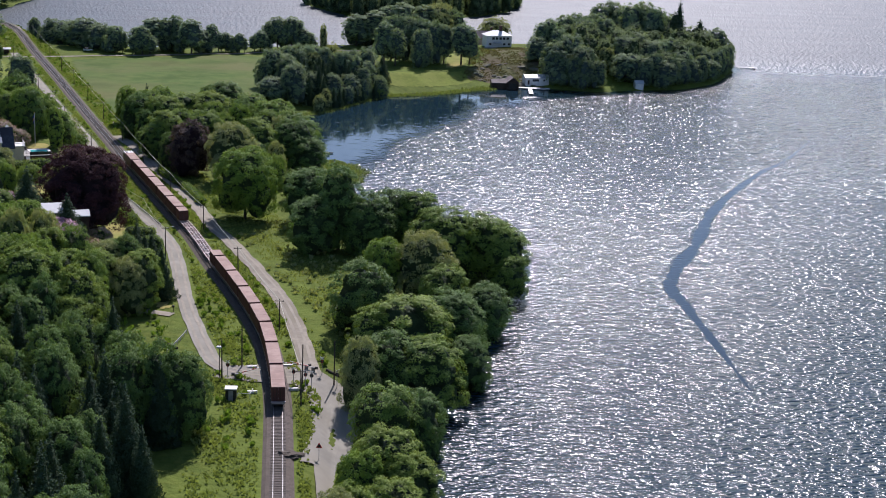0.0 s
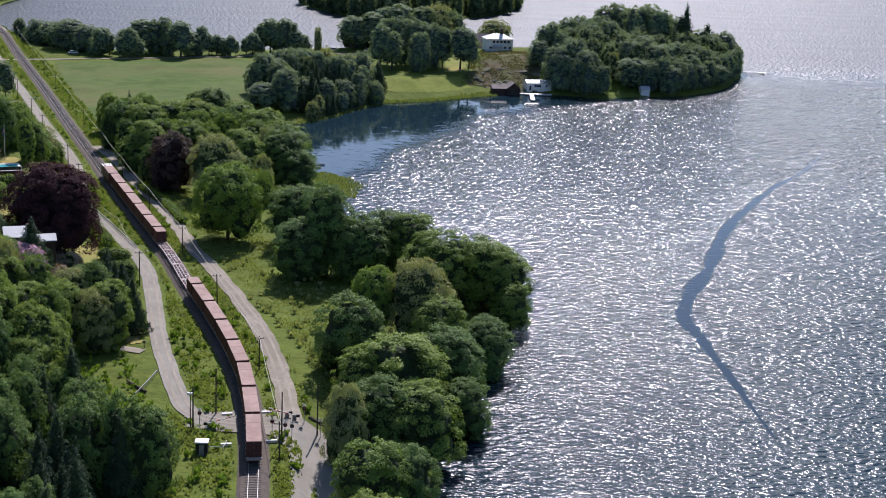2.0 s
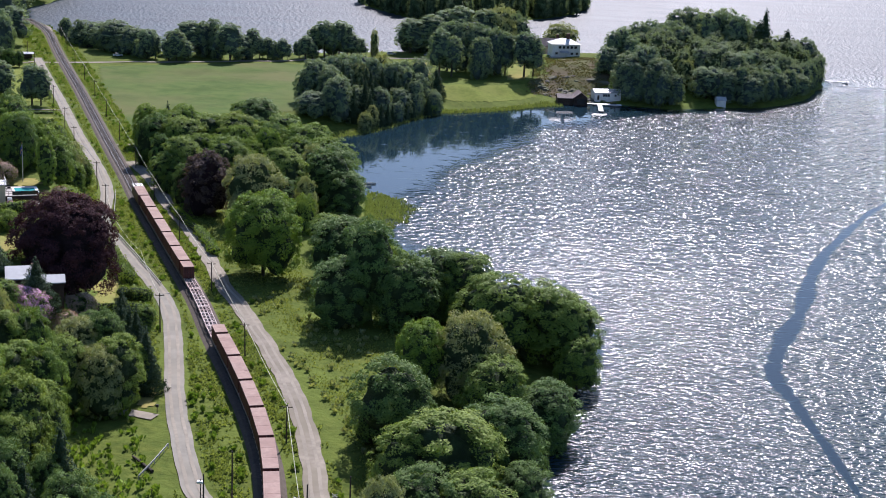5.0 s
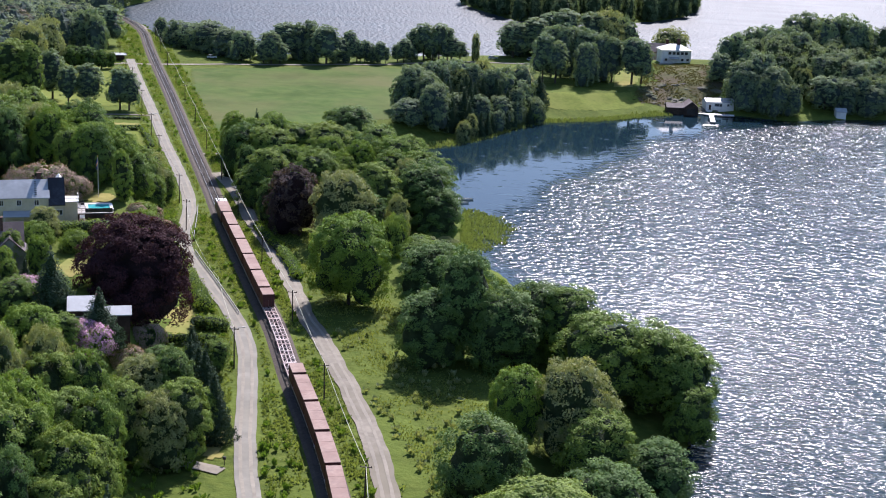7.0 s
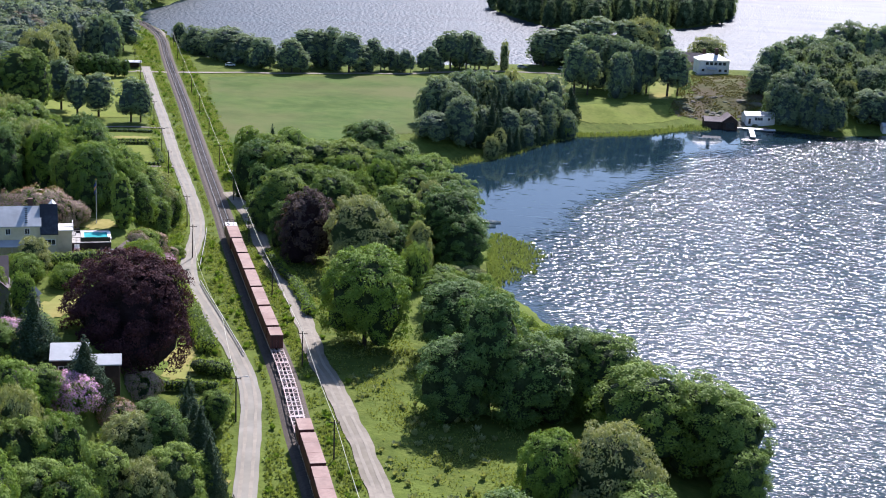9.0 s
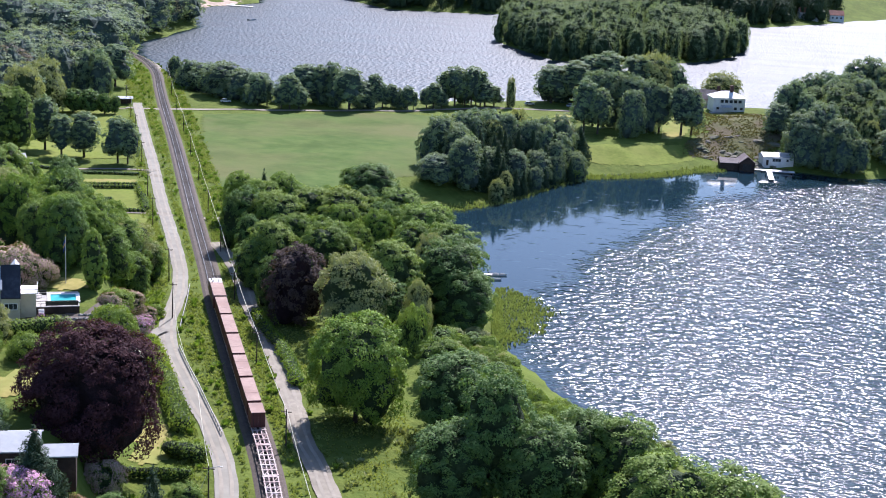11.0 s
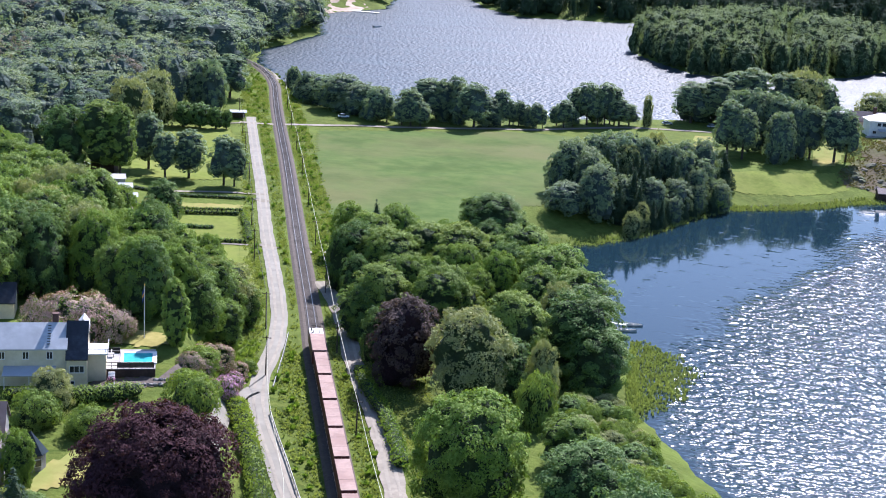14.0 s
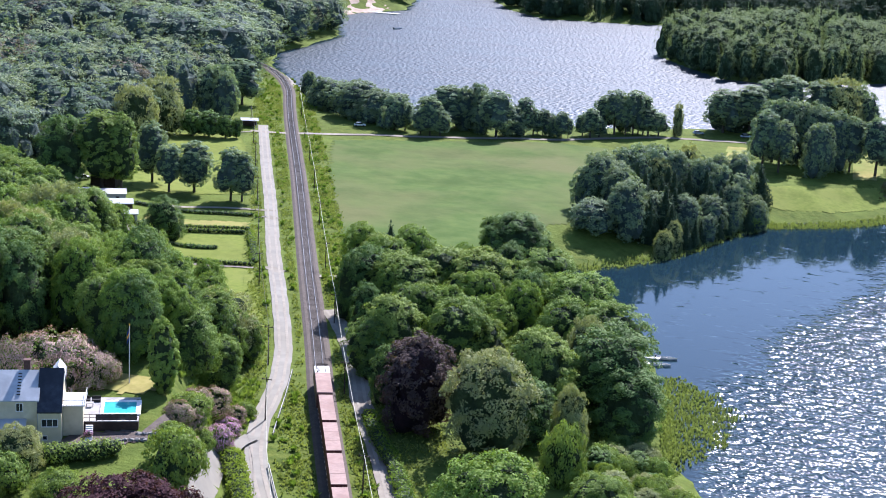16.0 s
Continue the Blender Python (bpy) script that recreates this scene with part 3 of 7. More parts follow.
land = new("ground", mesh_of("ground", np.column_stack([GX.ravel(), GY.ravel(), height(GX.ravel(), GY.ravel())]),
                             np.stack([a, a + n, a + n + 1, a + 1], 1), M["meadow"], True))
tagged(land, "rolling wooded lakeside land with rough grass", "ground", kind="structure")

wx = steps((-4500, -500, 500), (-500, 500, 8), (500, 4500, 500))
wy = steps((-400, 0, 100), (0, 1500, 8), (1500, 4500, 500))
WX, WY = np.meshgrid(wx, wy, indexing="ij")
n = len(wy)
i, j = np.meshgrid(np.arange(len(wx) - 1), np.arange(n - 1), indexing="ij")
a = (i * n + j).ravel()
me = mesh_of("lake", np.column_stack([WX.ravel(), WY.ravel(), 0 * WX.ravel()]), np.stack([a, a + n, a + n + 1, a + 1], 1), M["water"], True)
shore = -signed(SHORE + CAPE + WEST, WX.ravel(), WY.ravel())
lee = signed([(-36, 470), (-16, 550), (16, 640), (60, 690), (92, 718), (-110, 735), (-110, 470)], WX.ravel(), WY.ravel()) + 6 * waves(WX.ravel(), WY.ravel(), 14.0, 3)
lee = ease(lee, -16, 16)
wind = np.clip(0.12 + 0.88 * ease(shore, 0, 10), 0, 1) * (1 - 0.9 * lee) * 0.85
for key, value in (("wind", wind), ("fetch", ease(WY.ravel(), 330, 620)), ("open", ease(WY.ravel(), 760, 900))):
    me.attributes.new(key, "FLOAT", "POINT").data.foreach_set("value", value.astype(np.float32))
lake = tagged(new("water", me), "wind-ruffled lake glittering in the sun", "lake", kind="structure")

# ---- trees: one pattern of each kind, then copies ----
rng = np.random.default_rng(11)


def broadleaf(name, label, H, R, lobes, low, leafs, size, material, squash=1.0, droop=0.0, limbs=5):
    cs, rs, boughs = broadleaf_lobes(rng, H, R, lobes, low, 1.0, squash)
    return tree_kind(name, label, "tree", crown_mesh("crown", rng, cs, rs, leafs, size, M[material], droop=droop, boughs=boughs),
                     trunk_mesh("trunk", rng, H, 0.42, R * 0.45, limbs, max(0.16, low)))


def conifer(name, label, H, R, material, tiers=13, per=8, leafs=5000, size=0.36):
    cs, rs = spruce_sets(rng, H, R, tiers, per)
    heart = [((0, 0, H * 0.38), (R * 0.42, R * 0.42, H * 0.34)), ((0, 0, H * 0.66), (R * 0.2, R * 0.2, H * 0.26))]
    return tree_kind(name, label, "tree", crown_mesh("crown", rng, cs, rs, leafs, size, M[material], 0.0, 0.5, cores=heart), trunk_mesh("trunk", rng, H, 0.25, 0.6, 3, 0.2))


def shrub(name, label, category, H, R, lobes, leafs, size, material, flower=None, flowers=0):
    cs, rs, boughs = broadleaf_lobes(rng, H, R, lobes, 0.0, 1.0)
    t = thing(name, Matrix(), label, category)
    under("foliage", crown_mesh("foliage", rng, cs, rs, leafs, size, M[material], 0.1, boughs=boughs), t)
    if flower:
        v, f = leaves(rng, cs[boughs:], rs[boughs:] * 1.12, flowers, size * 0.8, 0.6, 0.0, 0.9)
        under("blossom", mesh_of("blossom", v, f, M[flower]), t, "clusters of blossom")
    return t


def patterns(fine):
    """The kinds of trees; fine ones for the near woods, plainer ones with haze in their leaf colours for those far off.
    """
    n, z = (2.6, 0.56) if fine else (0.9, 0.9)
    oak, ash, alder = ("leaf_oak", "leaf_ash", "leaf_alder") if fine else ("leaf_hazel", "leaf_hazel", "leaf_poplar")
    q = lambda count, size: (int(count * n), size * z)
    made = {
        "oak": [broadleaf("oak_tree", "broad green oak with a lobed crown", 16, 7, 64, 0.05, *q(6000, 0.38), oak),
                broadleaf("oak_tree", "broad green oak with an uneven crown", 16, 7, 52, 0.03, *q(6000, 0.38), ash, 0.9),
                broadleaf("ash_tree", "tall green ash tree in full leaf", 16, 6.6, 76, 0.06, *q(6000, 0.36), oak, 1.1)],
        "alder": [broadleaf("alder_tree", "dense dark green alder by the water", 16, 6.8, 72, 0.0, *q(6200, 0.36), alder),
                  broadleaf("alder_tree", "dark green alder with a dense crown", 16, 7, 60, 0.0, *q(6200, 0.37), alder, 1.1)],
        "willow": [broadleaf("willow_tree", "pale grey-green drooping willow", 16, 7, 70, 0.0, *q(6600, 0.38), "leaf_birch", 1.5, 1.2),
                   broadleaf("birch_tree", "pale green birch with hanging twigs", 16, 6.5, 76, 0.04, *q(6600, 0.36), "leaf_birch", 1.4, 0.9)],
        "spruce": [conifer("spruce_tree", "dark green spruce with drooping tiers", 15, 4.2, "leaf_spruce", leafs=q(5000, 1)[0], size=q(1, 0.34)[1])],
        "tall": [broadleaf("ash_tree", "tall ash tree with bare lower trunk", 20, 5.5, 70, 0.17, *q(6000, 0.36), ash, 1.0, 0.0, 7),
                 broadleaf("birch_tree", "tall slender tree with open feathery crown", 20, 5, 48, 0.24, *q(4200, 0.34), oak, 1.0, 0.3, 7)],
    }
    return made


PATTERN = patterns(True)
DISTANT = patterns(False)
PATTERN.update({
    "lime": [broadleaf("lime_tree", "bright green round-crowned lime tree", 18, 9, 100, 0.095, 26000, 0.23, "leaf_bright", 1.0)],
    "plum": [broadleaf("purple_maple", "dull purple-leaved maple in the copse", 16, 6.5, 64, 0.04, 10500, 0.25, "leaf_plum")],
    "copper": [broadleaf("copper_beech", "huge dark purple copper beech", 19, 11, 84, 0.0, 42000, 0.24, "leaf_copper", 1.0, 0.3)],
    "thuja": [shrub("thuja", "tall clipped bright green thuja column", "tree", 10, 2.7, 70, 12000, 0.17, "leaf_thuja")],
    "hedge_tree": [broadleaf("clipped_tree", "dark clipped round-headed tree", 8, 4, 40, 0.12, 3500, 0.27, "leaf_alder")],
    "bush": [shrub("bush", "rounded green garden shrub", "shrub", 5, 5, 50, 7000, 0.2, "leaf_hedge")],
    "pink": [shrub("rhododendron", "rhododendron covered in pink blossom", "shrub", 5, 4, 44, 3000, 0.2, "leaf_oak", "flower_pink", 5500)],
    "faded": [shrub("rhododendron", "large rhododendron with faded pink blossom", "shrub", 7, 6.5, 70, 5000, 0.22, "leaf_oak", "flower_faded", 11000)],
})
SIZE = {"tall": (20, 5.5), "oak": (16, 7), "alder": (16, 7), "lime": (18, 9), "willow": (16, 7), "plum": (16, 6.5), "copper": (19, 11), "spruce": (15, 4.2),
        "thuja": (10, 2.7), "hedge_tree": (8, 4), "bush": (5, 5), "pink": (5, 4), "faded": (7, 6.5)}
USED = {}


def plant(kind, x, y, H, R, group):
    """Sets a tree of that kind, height and crown radius on the ground; the first of each pattern is the pattern itself."""
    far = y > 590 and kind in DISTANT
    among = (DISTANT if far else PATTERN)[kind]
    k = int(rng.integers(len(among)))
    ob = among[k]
    h, r = SIZE[kind]
    m = pose(x, y, ground(x, y) - 0.1, 0, 0, float(rng.uniform(0, 360))) @ Matrix.Diagonal((R / r, R / r, H / h, 1))
    if (kind, k, far) in USED:
        ob = copy_thing(ob, m @ Matrix.Diagonal([1 / v for v in ob.scale] + [1]))
    else:
        USED[kind, k, far] = True
        ob.matrix_world = m
    return tagged(ob, group=group)


PENINSULA = [
    ('lime', -56.1, 389.8, 19.3, 8.6),
    ('alder', -38.7, 388.1, 15.0, 7.6),
    ('alder', -28.5, 361.0, 21.5, 7.0),
    ('alder', -34.5, 357.0, 14.0, 7.0),
    ('alder', -20.6, 358.1, 15.0, 7.0),
    ('alder', -14.8, 366.0, 15.0, 7.1),
    ('oak', -8.3, 363.3, 15.0, 6.4),
    ('oak', -1.7, 352.7, 16.0, 8.3),
    ('oak', 7.3, 356.3, 16.0, 8.4),
    ('oak', 12.9, 351.7, 15.0, 6.2),
    ('oak', 14.3, 343.6, 11.0, 4.7),
    ('willow', -5.8, 322.5, 17.0, 7.6),
    ('lime', -15.0, 322.0, 13.0, 4.8),
    ('alder', -18.1, 294.7, 15.0, 7.0),
    ('oak', -1.5, 313.7, 14.0, 6.8),
    ('alder', 7.9, 313.7, 12.0, 6.2),
    ('oak', -8.1, 278.9, 16.0, 8.9),
    ('alder', 0.7, 292.6, 15.0, 7.6),
    ('oak', -14.5, 275.6, 13.0, 5.0),
]
LAKESIDE = [
    ('alder', 4.4, 279.1, 11.0, 5.0),
    ('alder', -10.4, 262.5, 14.0, 6.3),
    ('oak', -3.1, 263.8, 14.0, 6.9),
    ('willow', -15.2, 255.2, 14.0, 4.1),
    ('oak', -10.0, 237.7, 13.0, 5.8),
    ('alder', -3.9, 242.1, 12.0, 4.9),
    ('oak', -8.0, 217.6, 13.0, 5.8),
    ('lime', -11.9, 211.1, 11.0, 3.9),
    ('oak', -4.2, 213.5, 12.0, 4.9),
    ('oak', -12.4, 195.5, 12.0, 4.1),
    ('oak', -6.2, 201.5, 12.0, 5.1),
]
COPSE = [
    ('alder', -109.8, 505.5, 15.0, 5.9),
    ('oak', -100.5, 502.5, 15.0, 6.9),
    ('oak', -94.8, 514.7, 15.0, 7.0),
    ('oak', -86.2, 511.0, 16.0, 7.7),
    ('alder', -91.3, 573.0, 14.0, 8.0),
    ('oak', -75.3, 528.9, 15.0, 7.2),
    ('lime', -64.2, 505.4, 16.0, 9.1),
    ('oak', -54.5, 490.7, 17.0, 8.0),
    ('plum', -81.2, 445.4, 17.0, 6.5),
    ('oak', -82.3, 476.7, 15.0, 6.4),
    ('oak', -94.1, 472.0, 15.0, 6.3),
    ('willow', -67.5, 439.3, 17.0, 8.3),
    ('oak', -63.5, 459.9, 16.0, 6.7),
    ('alder', -51.5, 470.5, 18.0, 8.9),
    ('willow', -54.9, 446.0, 11.0, 3.2),
    ('alder', -47.4, 462.7, 14.0, 6.7),
    ('alder', -78.5, 614.7, 9.0, 6.1),
    ('oak', -97.0, 469.9, 11.0, 5.6),
    ('alder', -62.1, 446.4, 11.0, 5.2),
]
BAY_WOOD = [
    ('oak', -83.5, 636.8, 13.0, 5.2),
    ('oak', -80.8, 649.1, 15.0, 5.5),
    ('alder', -76.2, 652.0, 16.0, 5.5),
    ('oak', -72.3, 661.6, 16.0, 5.6),
    ('oak', -66.9, 659.9, 16.0, 5.6),
    ('alder', -61.9, 661.8, 15.0, 5.2),
    ('willow', -59.2, 675.2, 15.0, 4.7),
    ('oak', -53.1, 665.0, 14.0, 5.0),
    ('oak', -48.6, 666.7, 15.0, 5.0),
    ('oak', -43.3, 668.1, 13.0, 5.0),
    ('bush', -39.1, 662.2, 5.0, 5.4),
    ('alder', -70.4, 627.5, 12.0, 5.1),
    ('alder', -63.3, 631.3, 12.0, 5.1),
    ('alder', -55.6, 636.8, 12.0, 5.2),
    ('alder', -48.3, 645.7, 11.0, 4.9),
    ('alder', -43.9, 655.1, 8.0, 4.5),
    ('spruce', -36.8, 684.4, 13.0, 4.3),
]
BAY_GROVE = [
    ('oak', -38.3, 727.9, 21.0, 4.6),
    ('oak', -35.9, 747.5, 22.0, 5.3),
    ('alder', -31.6, 746.0, 23.0, 5.3),
    ('oak', -27.3, 749.7, 22.0, 5.3),
    ('alder', -22.7, 747.3, 22.0, 5.3),
    ('oak', -18.4, 744.8, 21.0, 5.2),
    ('alder', -14.1, 739.8, 21.0, 4.7),
    ('oak', -9.3, 740.4, 19.0, 4.3),
    ('oak', -32.8, 727.4, 18.0, 4.6),
    ('alder', -20.2, 725.8, 18.0, 4.6),
    ('oak', -0.7, 736.4, 20.0, 5.2),
    ('oak', 3.4, 737.3, 18.0, 3.8),
    ('oak', -57.5, 803.0, 17.0, 6.3),
    ('spruce', -53.0, 811.4, 17.0, 3.7),
    ('oak', -47.7, 807.4, 19.0, 6.8),
    ('oak', -40.6, 814.8, 21.0, 6.9),
    ('oak', -33.7, 815.8, 23.0, 7.4),
    ('oak', -21.3, 819.2, 22.0, 6.9),
    ('willow', -15.0, 822.7, 23.0, 8.6),
    ('oak', -7.0, 826.7, 20.0, 8.1),
    ('willow', 16.9, 833.0, 15.0, 7.6),
]
SHORE_ROW = [
    ('oak', -235.8, 820.5, 12.0, 2.8),
    ('alder', -214.3, 777.2, 13.0, 5.3),
    ('oak', -204.4, 770.8, 14.0, 7.8),
    ('alder', -191.1, 752.3, 14.0, 7.5),
    ('alder', -181.4, 745.2, 13.0, 6.9),
    ('oak', -171.9, 735.3, 13.0, 4.4),
    ('oak', -157.4, 719.6, 14.0, 4.2),
    ('oak', -155.8, 752.0, 16.0, 7.4),
    ('alder', -145.4, 750.0, 17.0, 8.1),
    ('oak', -135.1, 736.9, 17.0, 6.0),
    ('oak', -126.6, 751.6, 14.0, 3.9),
    ('oak', -120.2, 755.4, 10.0, 2.7),
    ('oak', -112.8, 748.7, 10.0, 2.9),
    ('oak', -103.3, 749.6, 11.0, 3.6),
    ('alder', -96.0, 772.7, 17.0, 5.0),
    ('oak', -89.4, 775.8, 17.0, 4.5),
    ('oak', -83.7, 776.9, 11.0, 4.5),
    ('willow', -73.2, 750.5, 13.0, 1.9),
]
CAPE_WOOD = [
    ('alder', 46.3, 718.8, 16.0, 7.1),
    ('alder', 57.2, 720.4, 17.0, 7.2),
    ('oak', 59.5, 803.4, 19.0, 10.7),
    ('alder', 80.4, 821.6, 25.0, 12.6),
    ('oak', 95.5, 806.2, 26.0, 12.3),
    ('spruce', 111.5, 800.1, 23.0, 10.8),
    ('spruce', 128.9, 823.8, 20.0, 8.9),
    ('alder', 139.9, 832.1, 19.0, 7.1),
    ('alder', 86.9, 745.8, 17.0, 12.9),
    ('oak', 104.3, 749.7, 16.0, 11.5),
    ('alder', 119.6, 766.3, 15.0, 8.9),
    ('alder', 51.6, 721.5, 20.0, 13.2),
    ('oak', 43.5, 754.7, 17.0, 8.6),
    ('willow', 70.9, 736.5, 12.0, 4.5),
    ('oak', 79.9, 728.4, 14.0, 7.8),
    ('alder', 93.8, 729.3, 14.0, 11.2),
    ('oak', 123.6, 760.7, 10.0, 7.3),
    ('alder', 36.6, 745.2, 12.0, 5.7),
    ('oak', 70.4, 807.5, 19.0, 11.7),
    ('spruce', 114.5, 803.5, 29.0, 6.2),
    ('oak', 106.4, 831.7, 23.0, 9.6),
]
GARDENS = [
    ('oak', -211.7, 583.4, 22.0, 7.2),
    ('oak', -206.4, 584.6, 22.0, 4.8),
    ('oak', -206.0, 603.4, 18.0, 5.0),
    ('alder', -220.8, 577.9, 20.0, 7.2),
    ('oak', -197.1, 595.7, 14.0, 4.6),
    ('oak', -191.3, 600.1, 15.0, 5.4),
    ('oak', -178.3, 595.8, 15.0, 4.8),
    ('oak', -175.1, 596.2, 14.0, 4.0),
    ('alder', -174.4, 543.6, 11.0, 5.0),
    ('hedge_tree', -229.7, 684.2, 9.0, 4.4),
    ('hedge_tree', -223.7, 685.0, 9.0, 4.3),
    ('hedge_tree', -217.5, 685.1, 8.0, 3.1),
    ('hedge_tree', -214.4, 687.6, 7.0, 2.0),
    ('oak', -236.2, 721.0, 20.0, 8.5),
    ('oak', -241.2, 757.7, 18.0, 7.9),
    ('willow', -238.7, 678.6, 20.0, 7.9),
    ('willow', -234.4, 650.5, 20.0, 7.5),
    ('oak', -205.2, 530.1, 16.0, 8.5),
    ('oak', -175.2, 504.8, 15.0, 7.1),
    ('oak', -172.9, 483.5, 15.0, 7.3),
]
VILLA_TREES = [
    ('willow', -126.2, 466.9, 13.0, 7.1),
    ('oak', -117.3, 432.5, 12.0, 4.8),
    ('oak', -121.1, 467.2, 9.0, 3.3),
    ('bush', -100.0, 388.2, 7.0, 4.3),
    ('willow', -117.5, 377.3, 7.0, 3.5),
    ('faded', -130.0, 409.5, 7.5, 6.5),
    ('faded', -134.2, 407.6, 7.0, 4.7),
    ('faded', -124.2, 411.2, 5.0, 4.0),
    ('pink', -107.4, 420.5, 4.0, 2.6),
    ('bush', -109.0, 413.0, 4.0, 3.5),
    ('faded', -113.1, 430.3, 4.0, 3.8),
    ('pink', -104.3, 402.7, 3.0, 1.7),
    ('copper', -90.0, 353.5, 18.3, 10.6),
    ('spruce', -97.6, 331.5, 13.0, 4.6),
    ('spruce', -86.8, 325.2, 10.5, 4.2),
    ('pink', -86.9, 321.1, 5.0, 3.9),
    ('faded', -84.8, 344.8, 5.0, 3.4),
    ('pink', -92.2, 315.2, 6.0, 2.6),
    ('oak', -70.9, 340.4, 7.0, 2.8),
    ('spruce', -71.8, 328.6, 11.0, 2.7),
    ('alder', -71.9, 318.5, 12.0, 3.9),
    ('willow', -76.5, 316.9, 10.0, 5.1),
    ('thuja', -113.2, 412.6, 11.5, 2.4),
    ('pink', -105.0, 337.5, 5.0, 4.2),
    ('faded', -82.4, 326.6, 4.6, 3.2),
    ('alder', -79.0, 332.5, 7.0, 3.4),
    ('oak', -90.5, 316.5, 7.0, 3.6),
    ('pink', -88.6, 321.6, 4.5, 3.6),
    ('alder', -100.8, 340.0, 6.0, 3.2),
    ('oak', -103.5, 329.5, 8.0, 3.8),
    ('spruce', -72.9, 333.0, 12.0, 3.4),
    ('spruce', -66.6, 319.5, 13.0, 3.5),
    ('spruce', -62.6, 311.0, 12.0, 3.2),
    ('spruce', -69.5, 325.5, 11.0, 3.2),
    ('bush', -117.3, 372.5, 5.0, 3.6),
    ('bush', -108.8, 372.0, 4.0, 3.2),
    ('faded', -111.9, 422.3, 3.0, 2.4),
    ('bush', -115.0, 437.9, 2.6, 2.1),
    ('faded', -108.1, 411.1, 3.0, 2.4),
    ('pink', -109.4, 429.1, 3.0, 2.4),
    ('bush', -106.5, 412.1, 2.6, 2.1),
    ('faded', -108.0, 406.9, 3.0, 2.4),
    ('bush', -120.2, 447.1, 2.6, 2.1),
    ('faded', -110.9, 435.4, 3.0, 2.4),
    ('bush', -110.1, 438.6, 2.6, 2.1),
    ('bush', -105.1, 397.9, 2.6, 2.1),
    ('faded', -107.8, 422.6, 3.0, 2.4),
]
SLOPE = [
    ('lime', -90.0, 303.5, 13.0, 5.0),
    ('oak', -81.3, 289.0, 14.0, 4.6),
    ('oak', -73.1, 296.9, 13.0, 4.7),
    ('oak', -65.5, 302.1, 13.0, 4.8),
    ('oak', -76.1, 282.3, 13.0, 5.2),
    ('oak', -64.9, 310.1, 9.0, 3.3),
    ('willow', -67.6, 298.0, 12.0, 4.7),
]
COPSE_EDGE = [
    ('alder', -112.1, 501.7, 14.0, 3.3),
    ('alder', -103.7, 486.4, 13.0, 3.6),
    ('oak', -102.4, 499.4, 14.0, 3.8),
    ('alder', -96.1, 467.7, 12.0, 3.6),
    ('plum', -85.1, 454.2, 13.0, 3.6),
    ('alder', -89.6, 455.6, 11.0, 3.4),
    ('oak', -97.7, 577.9, 10.0, 4.4),
    ('alder', -92.3, 580.7, 11.0, 4.4),
    ('oak', -86.0, 580.0, 9.0, 4.1),
    ('alder', -88.1, 551.1, 10.0, 4.0),
    ('bush', -53.5, 431.7, 9.0, 3.6),
    ('oak', -45.6, 415.6, 9.0, 4.2),
]
CROSS = [(-216, 704), (-203, 706.5), (-194, 711.5), (-176, 719.5), (-155, 728), (-130, 740), (-112, 749), (-90, 768), (-70, 779), (-50, 783), (-20, 792)]
for rows, group in ((PENINSULA, "trees on the wooded point"), (LAKESIDE, "trees along the lake shore"), (COPSE, "trees of the copse"), (COPSE_EDGE, "trees of the copse"),
                    (BAY_WOOD, "trees by the bay"), (BAY_GROVE, "tall grove by the bay"), (SHORE_ROW, "row of trees by the far shore"), (CAPE_WOOD, "trees on the cape"),
                    (GARDENS, "garden trees"), (VILLA_TREES, "trees and shrubs by the villa"), (SLOPE, "trees on the slope")):
    for kind, x, y, H, R in rows:
        if rows is SHORE_ROW:
            y = max(y, float(np.interp(x, [q[0] for q in CROSS], [q[1] for q in CROSS])) + 4.5)
        if R > 8 and y > 600 and kind in ("oak", "alder"):
            for dx, dy, q in ((-0.5, 0.1, 0.95), (0.45, -0.2, 0.9), (0.05, 0.5, 1.0)):
                plant(kind, x + dx * R, y + dy * R, H * q, R * 0.62, group)
        else:
            if (rows in (BAY_GROVE, GARDENS) and kind == "oak" and H > 12) or (rows is SHORE_ROW and kind in ("oak", "alder") and x > -165):
                kind = "tall"
            plant(kind, x, y, H, R * (1.15 if group.startswith("row") else 1.28 if rows is BAY_GROVE else 1.04), group)
            if rows is SHORE_ROW and R > 2.2 and kind not in ("hedge_tree", "spruce"):
                for side in (-0.9, 0.8):
                    plant(str(rng.choice(["tall", "tall", "alder"] if x > -165 else ["oak", "alder", "tall"])), x + side * R, y + float(rng.uniform(0.2, 1.0)) * R, H * float(rng.uniform(0.6, 0.9)), R * float(rng.uniform(0.8, 1.05)), group)

for x, y in ((49, 715), (54, 712), (59, 709), (65, 711), (88, 725), (95, 728), (102, 730), (108, 736), (114, 743), (120, 750), (125, 758), (129, 768), (133, 778), (137, 789), (141, 800), (144, 812), (145, 824)):
    plant("alder", x, y + 2, float(rng.uniform(10, 15)), float(rng.uniform(4.2, 5.6)), "trees on the cape")

